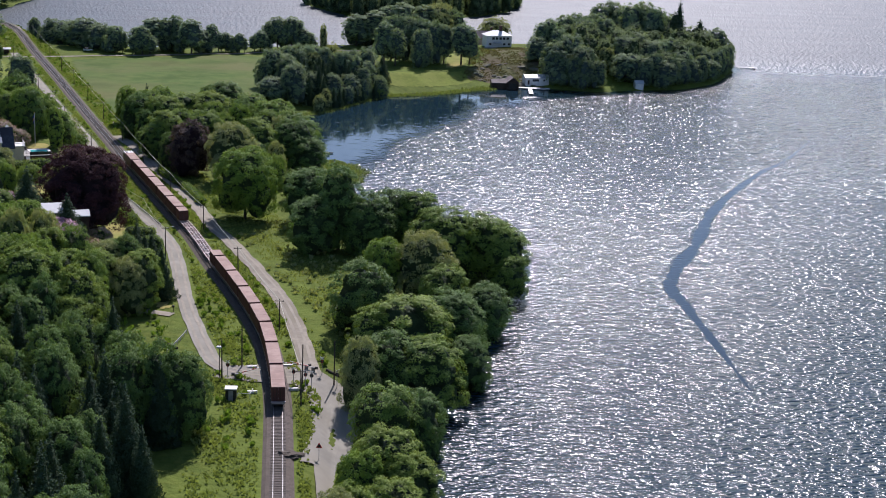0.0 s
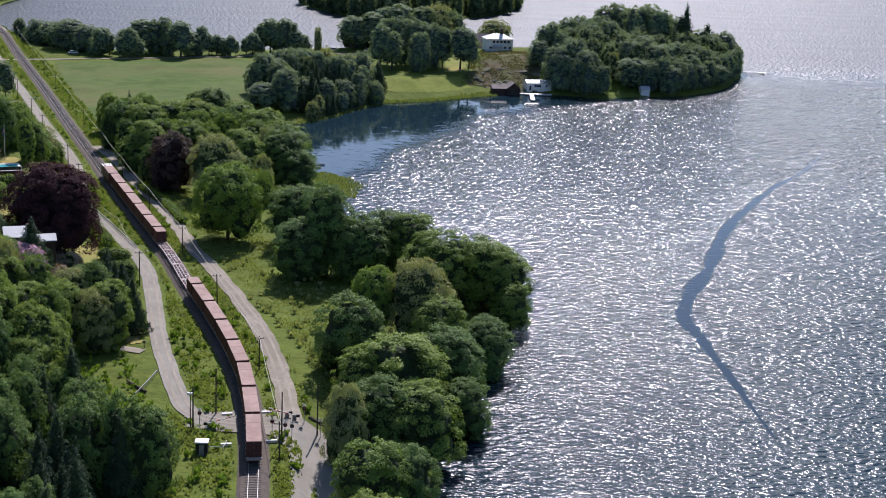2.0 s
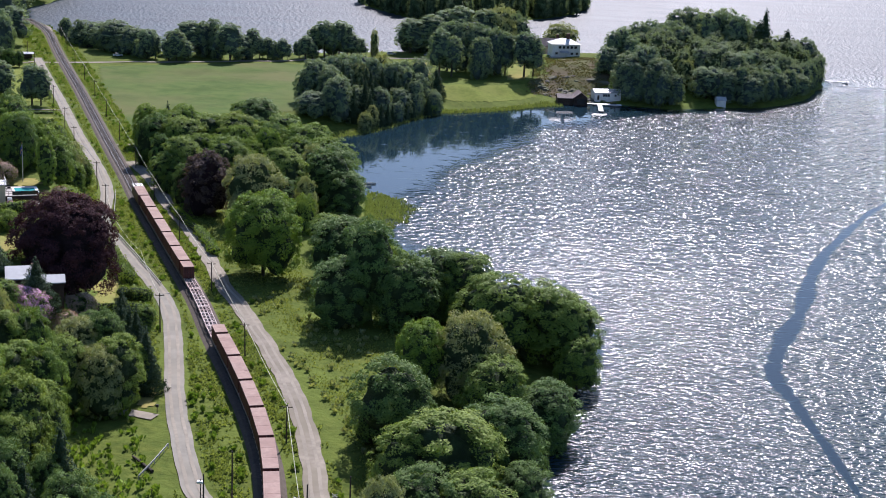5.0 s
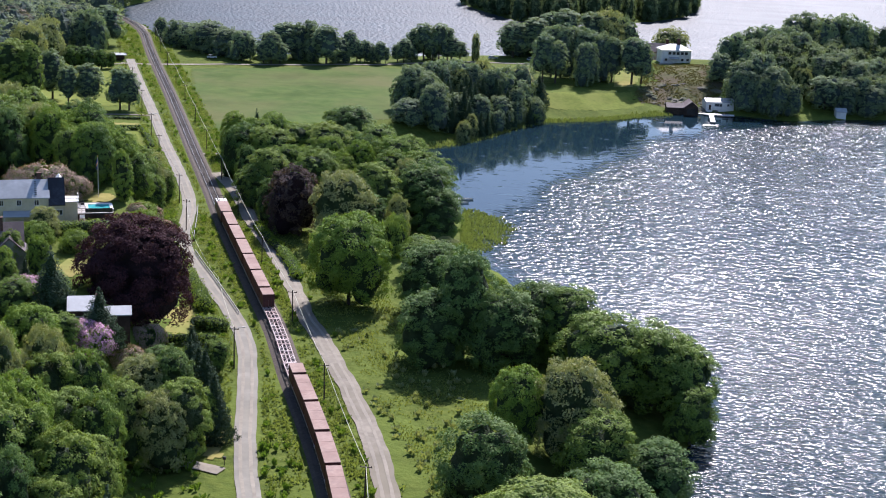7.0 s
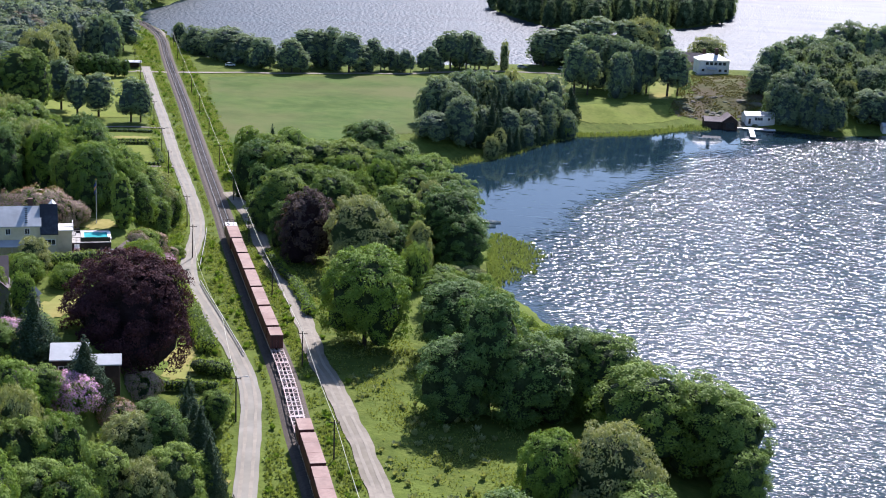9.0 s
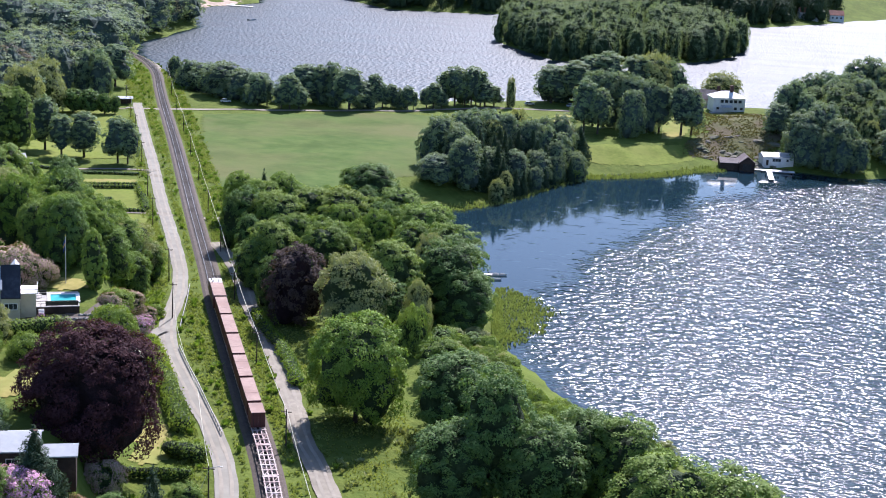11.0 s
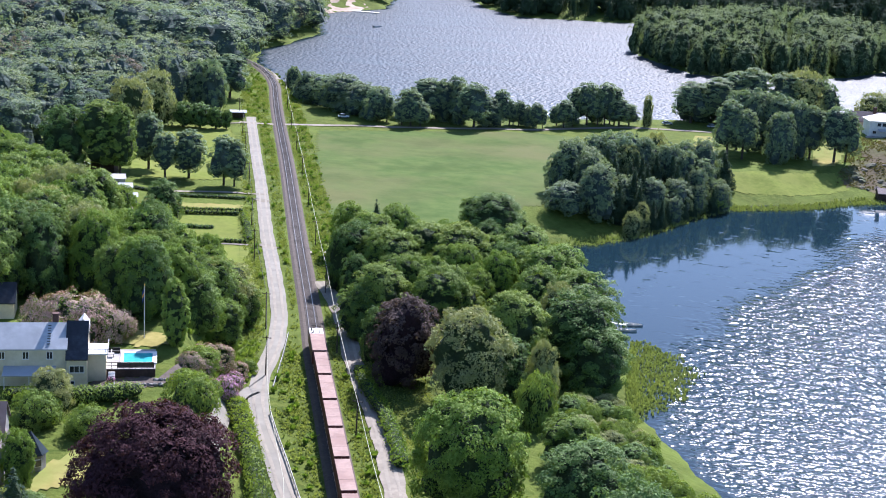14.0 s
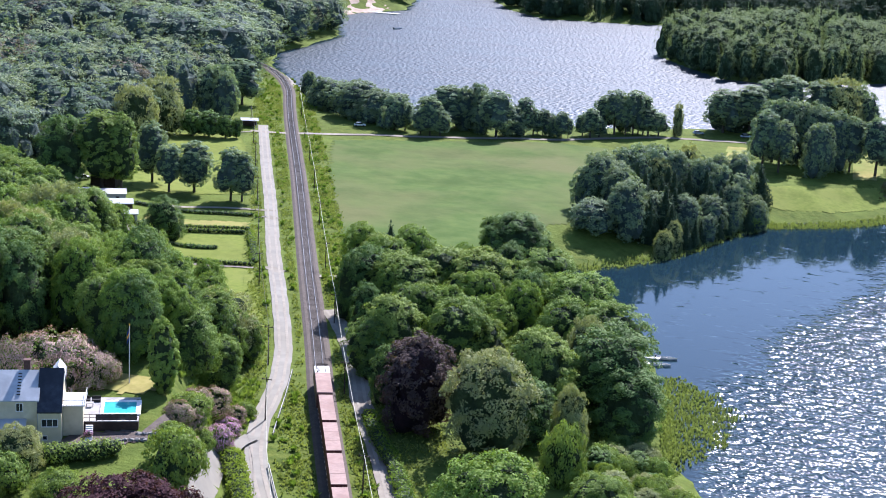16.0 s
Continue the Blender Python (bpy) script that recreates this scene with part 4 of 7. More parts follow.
# ---- woods ----
ROAD = [(-216.5, 717.5), (-188, 648), (-168, 600), (-147, 548), (-133, 515), (-119, 481), (-112.5, 462), (-109.2, 449), (-106.6, 437), (-102.5, 425), (-99, 417), (-93, 405.5), (-85.5, 391),
        (-78.6, 378.5), (-70.5, 360), (-65, 341), (-61, 325), (-57, 309), (-52, 292), (-48, 279.6), (-43.5, 268), (-37, 264), (-27, 263.4),
        (-20.5, 257), (-19.0, 242), (-19, 228), (-16, 205), (-13, 180)]


def road_x(y):
    return float(np.interp(y, [p[1] for p in ROAD[::-1]], [p[0] for p in ROAD[::-1]]))


CLEAR = [(-124, 397, 14), (-114, 403, 13), (-119, 411, 5), (-119, 375, 13), (-96, 338, 9), (-83, 366, 9), (-112, 424, 8), (-96, 376, 9), (-112, 378, 8)]


def scatter(poly, gap, clear=True):
    """Even but irregular spots inside a polygon."""
    xs = np.arange(min(p[0] for p in poly), max(p[0] for p in poly), gap)
    ys = np.arange(min(p[1] for p in poly), max(p[1] for p in poly), gap)
    X, Y = np.meshgrid(xs, ys)
    X = X.ravel() + rng.uniform(-0.42, 0.42, X.size) * gap
    Y = Y.ravel() + rng.uniform(-0.42, 0.42, Y.size) * gap
    keep = signed(poly, X, Y) > 0
    if clear:
        for cx, cy, r in CLEAR:
            keep &= np.hypot(X - cx, Y - cy) > r + 3
    return np.column_stack([X[keep], Y[keep]])


for poly, gap, tall, group in (
        ([(-74, 176), (-48, 176), (-41, 205), (-43, 232), (-51, 246), (-60, 258), (-67, 274), (-73, 292), (-76, 300), (-80, 304), (-92, 300), (-104, 298), (-102, 290), (-90, 270), (-80, 215)], 6.2, (11, 17), "trees on the slope"),
        ([(-122, 340), (-112, 324), (-104, 322), (-106, 350), (-130, 362), (-136, 362)], 6.0, (7, 9), "trees on the slope"),
        ([(-134, 440), (-124, 458), (-119, 474), (-128, 484), (-146, 492), (-166, 508), (-196, 522), (-216, 552), (-234, 552), (-205, 500), (-165, 432), (-152, 408), (-146, 425)], 7.2, (14, 20), "trees of the wood behind the villa"),
        ([(-122, 536), (-114, 541), (-98, 538), (-80, 530), (-66, 522), (-56, 506), (-50, 490), (-58, 474), (-72, 470), (-92, 482), (-108, 510)], 8.0, (11, 15), "trees of the copse"),
        ([(-86, 640), (-62, 684), (-44, 684), (-36, 666), (-48, 645), (-60, 618), (-72, 614)], 7.0, (13, 17), "trees by the bay"),
        ([(-62, 614), (-58, 611), (-44, 641), (-33, 668), (-37, 670)], 4.5, (7, 10), "trees by the bay"),
        ([(-134, 424), (-122, 421), (-116, 428), (-114, 440), (-124, 454), (-138, 442)], 6.4, (11, 15), "trees of the wood behind the villa"),
        ([(-52, 472), (-50, 440), (-46, 418), (-38, 402), (-26, 392), (-14, 390), (-20, 402), (-30, 420), (-39, 440), (-43, 460), (-46, 478)], 3.8, (2.2, 4.4), "trees along the lake shore"),
        ([(-44, 462), (-40, 450), (-33, 432), (-25, 416), (-12, 404), (2, 397), (-4, 390), (-16, 396), (-30, 412), (-40, 434)], 3.0, (2.4, 4.4), "trees along the lake shore"),
        ([(-24, 150), (-8, 150), (-7, 205), (-14, 205)], 6.0, (9, 12), "trees along the lake shore")):
    for x, y in scatter(poly, gap):
        dark = (x < -40 and y < 262) or (group.endswith("bay") and y > 600)
        kind = rng.choice(["oak", "alder", "lime", "willow", "spruce"], p=[0.06, 0.38, 0.02, 0.02, 0.52] if dark else [0.44, 0.08, 0.28, 0.14, 0.06])
        if tall[1] < 6:
            kind = rng.choice(["bush", "willow", "hedge_tree"], p=[0.6, 0.2, 0.2])
        H = rng.uniform(*tall) * (0.68 if group.endswith("villa") and x > -165 and y > 462 else 1.0)
        plant(str(kind), float(x), float(y), float(H), float(H * (0.24 if kind == "spruce" else (rng.uniform(0.25, 0.36) if group.endswith("slope") else rng.uniform(0.30, 0.40)) if tall[1] > 6 else rng.uniform(0.55, 0.9))), group)


def far_pattern(H, R, spruce=False):
    """Leaves, then the heart coloured dark as painted shade, of a tree of a distant wood."""
    if spruce:
        cs, rs = spruce_sets(rng, H, R, 7, 4)
        return [leaves(rng, cs, rs, 700, 0.38, 0.0, 0.5, 0.6), ball(rng, np.array([0, 0, H * 0.36]), np.array([R * 0.36, R * 0.36, H * 0.34]), 0.1, 1)]
    cs, rs, boughs = broadleaf_lobes(rng, H, R * 1.15, 36, 0.0, 1.0)
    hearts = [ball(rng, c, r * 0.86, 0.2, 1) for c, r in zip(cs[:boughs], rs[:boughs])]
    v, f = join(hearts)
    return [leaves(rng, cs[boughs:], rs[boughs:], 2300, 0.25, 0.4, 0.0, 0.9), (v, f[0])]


def far_wood(name, label, poly, gap, material, spruces, seed, tall=(13, 19), skip=None):
    """A distant wood: too many trees to count, in one mesh."""
    spots = scatter(poly, gap)
    if skip is not None:
        spots = spots[skip(spots[:, 0], spots[:, 1])]
    z = height(spots[:, 0], spots[:, 1]) - 0.3
    n = len(spots)
    patterns = [far_pattern(16, 5.4) for _ in range(4)] + [far_pattern(18, 3.6, True) for _ in range(2)]
    kind = np.where(rng.random(n) < spruces, 4 + rng.integers(2, size=n), rng.integers(4, size=n))
    sets, hearts = [], []
    for k, sub in enumerate(patterns):
        on = np.nonzero(kind == k)[0]
        if not len(on):
            continue
        s = rng.uniform(*tall, len(on)) / 16
        w = s * rng.uniform(0.75, 1.15, len(on)) * gap / 9.6
        a = rng.uniform(0, 6.283, len(on))
        for (v, f), into in zip(sub, (sets, hearts)):
            x = (v[None, :, 0] * np.cos(a)[:, None] - v[None, :, 1] * np.sin(a)[:, None]) * w[:, None] + spots[on, 0][:, None]
            y = (v[None, :, 0] * np.sin(a)[:, None] + v[None, :, 1] * np.cos(a)[:, None]) * w[:, None] + spots[on, 1][:, None]
            zz = v[None, :, 2] * s[:, None] + z[on][:, None]
            into.append((np.stack([x, y, zz], 2).reshape(-1, 3), (f[None] + (np.arange(len(on)) * len(v))[:, None, None]).reshape(-1, f.shape[1])))
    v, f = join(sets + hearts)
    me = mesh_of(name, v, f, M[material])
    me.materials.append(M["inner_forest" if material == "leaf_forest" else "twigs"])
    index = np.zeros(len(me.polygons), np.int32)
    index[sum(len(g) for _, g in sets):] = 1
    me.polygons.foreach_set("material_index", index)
    return tagged(new(name, me), label, "woods", kind="stuff")


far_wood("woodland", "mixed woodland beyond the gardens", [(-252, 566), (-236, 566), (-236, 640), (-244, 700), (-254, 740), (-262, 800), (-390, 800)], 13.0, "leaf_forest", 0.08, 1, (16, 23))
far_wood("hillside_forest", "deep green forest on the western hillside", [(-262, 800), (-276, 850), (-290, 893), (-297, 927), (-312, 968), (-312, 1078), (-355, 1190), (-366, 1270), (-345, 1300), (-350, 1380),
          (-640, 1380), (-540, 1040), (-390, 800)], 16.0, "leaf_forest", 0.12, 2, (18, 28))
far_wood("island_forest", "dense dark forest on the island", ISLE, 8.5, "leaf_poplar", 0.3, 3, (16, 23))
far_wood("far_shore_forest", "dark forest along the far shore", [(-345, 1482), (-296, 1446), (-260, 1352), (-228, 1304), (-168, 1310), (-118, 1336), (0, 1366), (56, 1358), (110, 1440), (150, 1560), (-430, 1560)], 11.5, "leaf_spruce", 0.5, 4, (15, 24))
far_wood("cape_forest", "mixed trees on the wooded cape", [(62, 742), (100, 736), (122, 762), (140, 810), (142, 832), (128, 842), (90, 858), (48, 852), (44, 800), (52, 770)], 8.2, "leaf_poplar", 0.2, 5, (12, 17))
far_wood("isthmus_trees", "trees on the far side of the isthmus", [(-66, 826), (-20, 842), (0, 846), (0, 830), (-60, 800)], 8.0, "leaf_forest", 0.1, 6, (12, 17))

# ---- roads, railway and grass ----
rail = smooth_line(TRACK, 2.0)
road = smooth_line(ROAD, 2.0)
tagged(ribbon("road", road, (1.8, 1.8), M["asphalt"], 0.16, 0.14), "narrow worn asphalt road beside the line", "road", kind="structure")
GRAVEL = [(-118, 506), (-112, 496), (-103, 477), (-93, 452), (-86, 437), (-78, 419), (-69, 396), (-62.5, 378), (-57.8, 368), (-52.5, 355), (-45.6, 338), (-36.8, 313.6), (-30.4, 290), (-26.6, 272), (-24.5, 264)]
tagged(ribbon("gravel_track", smooth_line(GRAVEL, 2.0), (1.9, 1.9), M["gravel"], 0.17, 0.3), "pale gravel track along the railway", "track", kind="structure")
tagged(ribbon("side_road", smooth_line(CROSS, 2.0), (1.8, 1.8), M["gravel"], 0.2, 0.2), "gravel road over the far level crossing", "road", kind="structure")
tagged(ribbon("drive", smooth_line([(-105.3, 430.3), (-106.2, 424.8), (-105.2, 415.7), (-102.1, 404.4), (-99.2, 395.0), (-97.7, 390.6)], 1.0), (1.5, 1.5), M["asphalt"], 0.55, 0.1), "short drive off the road", "drive", kind="structure")

tagged(patch("field", [(-186, 704), (-150, 722.5), (-112, 743), (-92, 742), (-84, 700), (-76, 630), (-92, 604), (-96, 585), (-104, 548), (-120, 545), (-132, 556), (-168, 648)], M["field"], 0.10, 1.5), "large mown green field", "field", kind="structure")

_, side = sides_of(rail)


def rail_profile(name, profile, material, lift=6.2):
    """Draws a cross-section (metres to the right, height) along the railway."""
    v = np.stack([np.column_stack([rail + side * a, np.full(len(rail), lift + z)]) for a, z in profile], 1)
    k = len(profile)
    i, j = np.meshgrid(np.arange(len(rail) - 1), np.arange(k - 1), indexing="ij")
    a = (i * k + j).ravel()
    return mesh_of(name, v.reshape(-1, 3), np.stack([a, a + 1, a + k + 1, a + k], 1), material)


M["sleeper"] = rough_mat("concrete_sleeper", (0.10, 0.088, 0.076), (0.16, 0.14, 0.122), 0.2, 1.2, 0.9)
M["rail"] = rough_mat("rail_steel", (0.30, 0.28, 0.27), (0.48, 0.46, 0.45), 0.1, 1.0, 0.35, 0.1, 0.01, metal=0.7, spec=0.5)
railway = thing("railway", Matrix(), "single railway line on dark ballast", "railway", kind="structure")
under("ballast", rail_profile("ballast", [(-3.0, -0.25), (-1.9, 0.34), (1.9, 0.34), (3.0, -0.25)], M["ballast"]), railway)
for s in (-1, 1):
    g = s * 0.755
    under("rail", rail_profile("rail", [(g - 0.07, 0.30), (g - 0.04, 0.56), (g + 0.04, 0.56), (g + 0.07, 0.30)], M["rail"]), railway, "bright worn steel rail")
ties = smooth_line(TRACK, 0.65)
tt, ts = sides_of(ties)
c = np.array([(sx, sy, sz) for sz in (0, 1) for sx, sy in ((-1, -1), (1, -1), (1, 1), (-1, 1))], float)
v = (np.column_stack([ties, np.full(len(ties), 6.2 + 0.30)])[:, None] + c[None, :, 0:1] * 1.25 * np.column_stack([ts, 0 * ts[:, :1]])[:, None]
     + c[None, :, 1:2] * 0.13 * np.column_stack([tt, 0 * tt[:, :1]])[:, None] + c[None, :, 2:3] * np.array([0, 0, 0.1]))
f = np.array([(4, 5, 6, 7), (0, 1, 5, 4), (1, 2, 6, 5), (2, 3, 7, 6), (3, 0, 4, 7)])
sl = under("sleepers", mesh_of("sleepers", v.reshape(-1, 3), (f[None] + 8 * np.arange(len(ties))[:, None, None]).reshape(-1, 4), M["sleeper"]), railway)
tagged(sl, kind="stuff")

# ---- worn wheel tracks ----
for pts, w in ((GRAVEL, 0.75), (ROAD[:-5], 0.8)):
    for s in (-1, 1):
        p = smooth_line(pts, 2.0)
        _, sr = sides_of(p)
        tagged(ribbon("wheel_track", p + sr * s * w, (0.28, 0.28), M["wheel_track"], 0.205, 0.12, 1), "pale strip worn by wheels", "track", kind="structure")

# ---- goods train standing on the line ----
along = smooth_line(TRACK, 0.5)
RAIL_TOP = 6.2 + 0.56


def on_line(s, length):
    """Pose of a vehicle whose nose is s metres up the line: its x axis points ahead, its origin at its middle on the rails."""
    a = along[int(np.clip((s - length * 0.15) / 0.5, 0, len(along) - 1))]
    b = along[int(np.clip((s - length * 0.85) / 0.5, 0, len(along) - 1))]
    d = a - b
    mid = (a + b) / 2
    return pose(float(mid[0]), float(mid[1]), RAIL_TOP, 0, 0, math.degrees(math.atan2(d[1], d[0])))


def wheel_bm(x):
    bm = bmesh.new()
    for s in (-1, 1):
        rod(bm, (x, s * 0.68, 0.46), (x, s * 0.80, 0.46), 0.46, 0.46, 12)
    rod(bm, (x, -0.7, 0.46), (x, 0.7, 0.46), 0.08, 0.08, 6)
    return bm


def wagon():
    w = thing("container_wagon", Matrix(), "skeletal container wagon with a pale steel lattice frame", "rail wagon", "wagons of the goods train")
    L = 6.45
    for y, z0, z1 in ((-1.2, 0.95, 1.15), (1.02, 0.95, 1.15), (-0.42, 0.85, 1.12), (0.26, 0.85, 1.12)):
        part("long_beam", boxes((-L, y, z0, L, y + 0.17, z1)), M["wagon_steel"], w)
    for x in (-6.3, -4.2, -2.1, 0.0, 2.1, 4.2, 6.3):
        part("cross_beam", boxes((x - 0.13, -1.3, 0.98, x + 0.13, 1.3, 1.18)), M["wagon_steel"], w)
    for x0 in (-6.3, -2.1, 2.1):
        bm = bmesh.new()
        for s in (-1, 1):
            rod(bm, (x0, s * 1.1, 1.06), (x0 + 2.1, s * 0.1, 1.06), 0.09, 0.09, 4)
            rod(bm, (x0 + 2.1, s * 0.1, 1.06), (x0 + 4.2, s * 1.1, 1.06), 0.09, 0.09, 4)
        part("brace", bm, M["wagon_steel"], w)
    for x0 in (-4.6, 4.6):
        b = part("bogie", boxes((x0 - 1.25, -0.95, 0.35, x0 + 1.25, -0.78, 0.75), (x0 - 1.25, 0.78, 0.35, x0 + 1.25, 0.95, 0.75), (x0 - 0.25, -0.9, 0.4, x0 + 0.25, 0.9, 0.8)), M["dark_steel"], w)
        for dx in (-0.9, 0.9):
            part("wheelset", wheel_bm(x0 + dx), M["dark_steel"], b)
    for s in (-1, 1):
        part("buffer_beam", boxes((s * 6.42, -1.15, 0.8, s * 6.6, 1.15, 1.15)), M["wagon_steel"], w)
    return w


def container(length, label):
    c = thing("shipping_container", Matrix(), label, "container", "containers on the train")
    h, w, z0 = length / 2, 1.22, 1.2
    n = int(length / 0.28)
    # corrugated long sides
    for s in (-1, 1):
        bm, rows = bmesh.new(), []
        for i in range(n * 2 + 1):
            x = -h + 0.08 + (length - 0.16) * i / (n * 2)
            y = s * (w - (0.06 if (i // 1) % 2 else 0.01))
            rows.append((bm.verts.new((x, y, z0)), bm.verts.new((x, y, z0 + 2.52))))
        for (a, b), (c2, d) in zip(rows, rows[1:]):
            bm.faces.new((a, c2, d, b))
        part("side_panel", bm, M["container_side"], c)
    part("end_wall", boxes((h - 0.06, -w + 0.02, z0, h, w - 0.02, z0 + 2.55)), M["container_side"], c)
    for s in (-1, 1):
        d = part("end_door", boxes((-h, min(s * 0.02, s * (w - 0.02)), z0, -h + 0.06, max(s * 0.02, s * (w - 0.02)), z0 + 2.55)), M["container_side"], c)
        for y in (0.35, 0.8):
            part("lock_bar", boxes((-h - 0.03, s * y - 0.03, z0 + 0.1, -h - 0.002, s * y + 0.03, z0 + 2.5)), M["dark_steel"], d, "steel lock bar")
    for y in (-w, w - 0.09):
        part("top_rail", boxes((-h, y, z0 + 2.50, h, y + 0.09, z0 + 2.60)), M["container_side"], c)
        part("bottom_rail", boxes((-h, y, z0 - 0.01, h, y + 0.09, z0 + 0.12)), M["container_side"], c)
    k = max(1, round(length / 4.2))
    for i in range(k):
        a, b = -h + length * i / k + 0.03, -h + length * (i + 1) / k - 0.03
        part("roof_panel", boxes((a, -w + 0.03, z0 + 2.56, b, w - 0.03, z0 + 2.615)), M["container_roof"], c, "pale pink roof sheet")
    return c


def locomotive():
    e = thing("electric_locomotive", Matrix(), "boxy electric locomotive with pale cab roof and raised pantograph", "locomotive")
    L = 7.7
    body = prism([(-L, 0.95), (L, 0.95), (L, 2.1), (L - 0.45, 3.35), (-L + 0.45, 3.35), (-L, 2.1)], -1.45, 1.45, "x")
    bmesh.ops.rotate(body, verts=body.verts[:], matrix=Matrix.Rotation(radians(90), 3, "Z"))
    bmesh.ops.bevel(body, geom=body.edges[:], offset=0.08, segments=2, affect="EDGES")
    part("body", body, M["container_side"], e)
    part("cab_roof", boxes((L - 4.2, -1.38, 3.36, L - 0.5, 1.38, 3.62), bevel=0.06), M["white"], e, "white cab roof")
    part("engine_roof", boxes((-L + 0.5, -1.38, 3.36, L - 4.3, 1.38, 3.70), bevel=0.06), M["container_roof"], e, "pale pink roof")
    part("windscreen", boxes((L - 0.34, -1.15, 2.3, L - 0.08, 1.15, 3.0)), M["glass"], e)
    for s in (-1, 1):
        part("headlight", boxes((L - 0.02, s * 0.95 - 0.14, 1.35, L + 0.06, s * 0.95 + 0.14, 1.62)), M["white"], e)
        part("side_window", boxes((L - 2.2, s * 1.44, 2.2, L - 1.2, s * 1.47, 2.9)), M["glass"], e)
        part("buffer", rod(bmesh.new(), (L, s * 0.88, 1.05), (L + 0.45, s * 0.88, 1.05), 0.2), M["dark_steel"], e)
    bm = bmesh.new()
    for s in (-1, 1):
        rod(bm, (L - 3.6, s * 0.5, 3.7), (L - 2.4, s * 0.55, 4.25), 0.04, 0.04, 5)
        rod(bm, (L - 2.4, s * 0.55, 4.25), (L - 3.1, s * 0.75, 4.75), 0.035, 0.035, 5)
        rod(bm, (L - 3.9, s * 0.6, 3.72), (L - 1.9, s * 0.6, 3.72), 0.05, 0.05, 5)
    rod(bm, (L - 3.1, -0.95, 4.78), (L - 3.1, 0.95, 4.78), 0.05, 0.05, 5)
    rod(bm, (L - 2.8, -0.95, 4.78), (L - 2.8, 0.95, 4.78), 0.05, 0.05, 5)
    part("pantograph", bm, M["dark_steel"], e, "folded dark pantograph")
    for x in (L - 1.3, L - 2.2, L - 3.9):
        part("insulator", rod(bmesh.new(), (x, 0.9, 3.6), (x, 0.9, 3.9), 0.12, 0.08), M["dark_steel"], e)
    for x0 in (-4.2, 4.2):
        b = part("bogie", boxes((x0 - 2.0, -1.1, 0.3, x0 + 2.0, -0.85, 0.85), (x0 - 2.0, 0.85, 0.3, x0 + 2.0, 1.1, 0.85)), M["dark_steel"], e)
        for dx in (-1.3, 1.3):
            part("wheelset", wheel_bm(x0 + dx), M["dark_steel"], b)
    return e


NOSE = 283.0
loco = locomotive()
loco.matrix_world = on_line(NOSE, 15.4)
flat = wagon()
box40 = container(12.19, "dark red shipping container with a pale pink roof")
box20 = container(4.9, "short dark red container with a pink roof")
s, first40, first20, first_flat = NOSE - 15.9, True, True, True
for load in "bbbbbs" + "ee" + "sbbbbbbb":
    m = on_line(s, 13.2)
    if first_flat:
        flat.matrix_world, first_flat = m, False
    else:
        copy_thing(flat, m)
    if load == "b":
        if first40:
            box40.matrix_world, first40 = m, False
        else:
            copy_thing(box40, m)
    if load == "s":
        at = m @ Matrix.Translation((3.6, 0, 0)) if s > NOSE - 110 else m @ Matrix.Translation((-3.6, 0, 0))
        if first20:
            box20.matrix_world, first20 = at, False
        else:
            copy_thing(box20, at)
    s -= 13.25

# ---- houses ----
def window(parent, x, z, w, h, y=0.0, face="front", panes=2):
    """A framed window on a wall: its frame, with its panes under it."""
    turn = {"front": Matrix.Identity(4), "right": Matrix.Rotation(radians(90), 4, "Z")}[face]
    at = Matrix.Translation((x, y, z)) @ turn if face == "front" else Matrix.Translation((y, x, z)) @ turn
    t = 0.09
    bm = bmesh.new()
    for r in ((-w / 2, -0.06, -h / 2, -w / 2 + t, 0.03, h / 2), (w / 2 - t, -0.06, -h / 2, w / 2, 0.03, h / 2), (-w / 2, -0.06, h / 2 - t, w / 2, 0.03, h / 2),
              (-w / 2, -0.09, -h / 2 - 0.03, w / 2, 0.03, -h / 2 + t)) + tuple((-w / 2 + w * i / panes - 0.04, -0.055, -h / 2, -w / 2 + w * i / panes + 0.04, 0.03, h / 2) for i in range(1, panes)):
        box_into(bm, *r, turn=at)
    frame_ob = part("window_frame", bm, M["white"], parent)
    for i in range(panes):
        a, b = -w / 2 + w * i / panes + 0.05, -w / 2 + w * (i + 1) / panes - 0.05
        bm = bmesh.new()
        box_into(bm, a, -0.02, -h / 2 + 0.08, b, 0.02, h / 2 - 0.08, turn=at)
        part("pane", bm, M["glass"], frame_ob)


def gable(parent, x0, x1, y0, y1, eave, ridge, wall, roof, base=-3.0, over=0.4, ends=0.3):
    """Walls with gables to both sides, under a roof of two slopes; the ridge runs along x."""
    mid, k = (y0 + y1) / 2, (ridge - eave) / ((y1 - y0) / 2)
    part("wall", prism([(y0, base), (y1, base), (y1, eave), (mid, ridge), (y0, eave)], x0, x1, "x"), wall, parent)
    for s, a in ((-1, y0), (1, y1)):
        e, ze = a + s * over, eave - over * k
        part("roof_slope", prism([(e, ze + 0.04), (mid, ridge + 0.04), (mid, ridge + 0.24), (e, ze + 0.22)], x0 - ends, x1 + ends, "x"), roof, parent)


def chimney(parent, x, y, z0, z1, w=0.7):
    c = part("chimney", boxes((x - w / 2, y - w / 2, z0, x + w / 2, y + w / 2, z1), (x - w / 2 - 0.08, y - w / 2 - 0.08, z1, x + w / 2 + 0.08, y + w / 2 + 0.08, z1 + 0.12)), M["brick"], parent, "dark brick chimney")
    return c


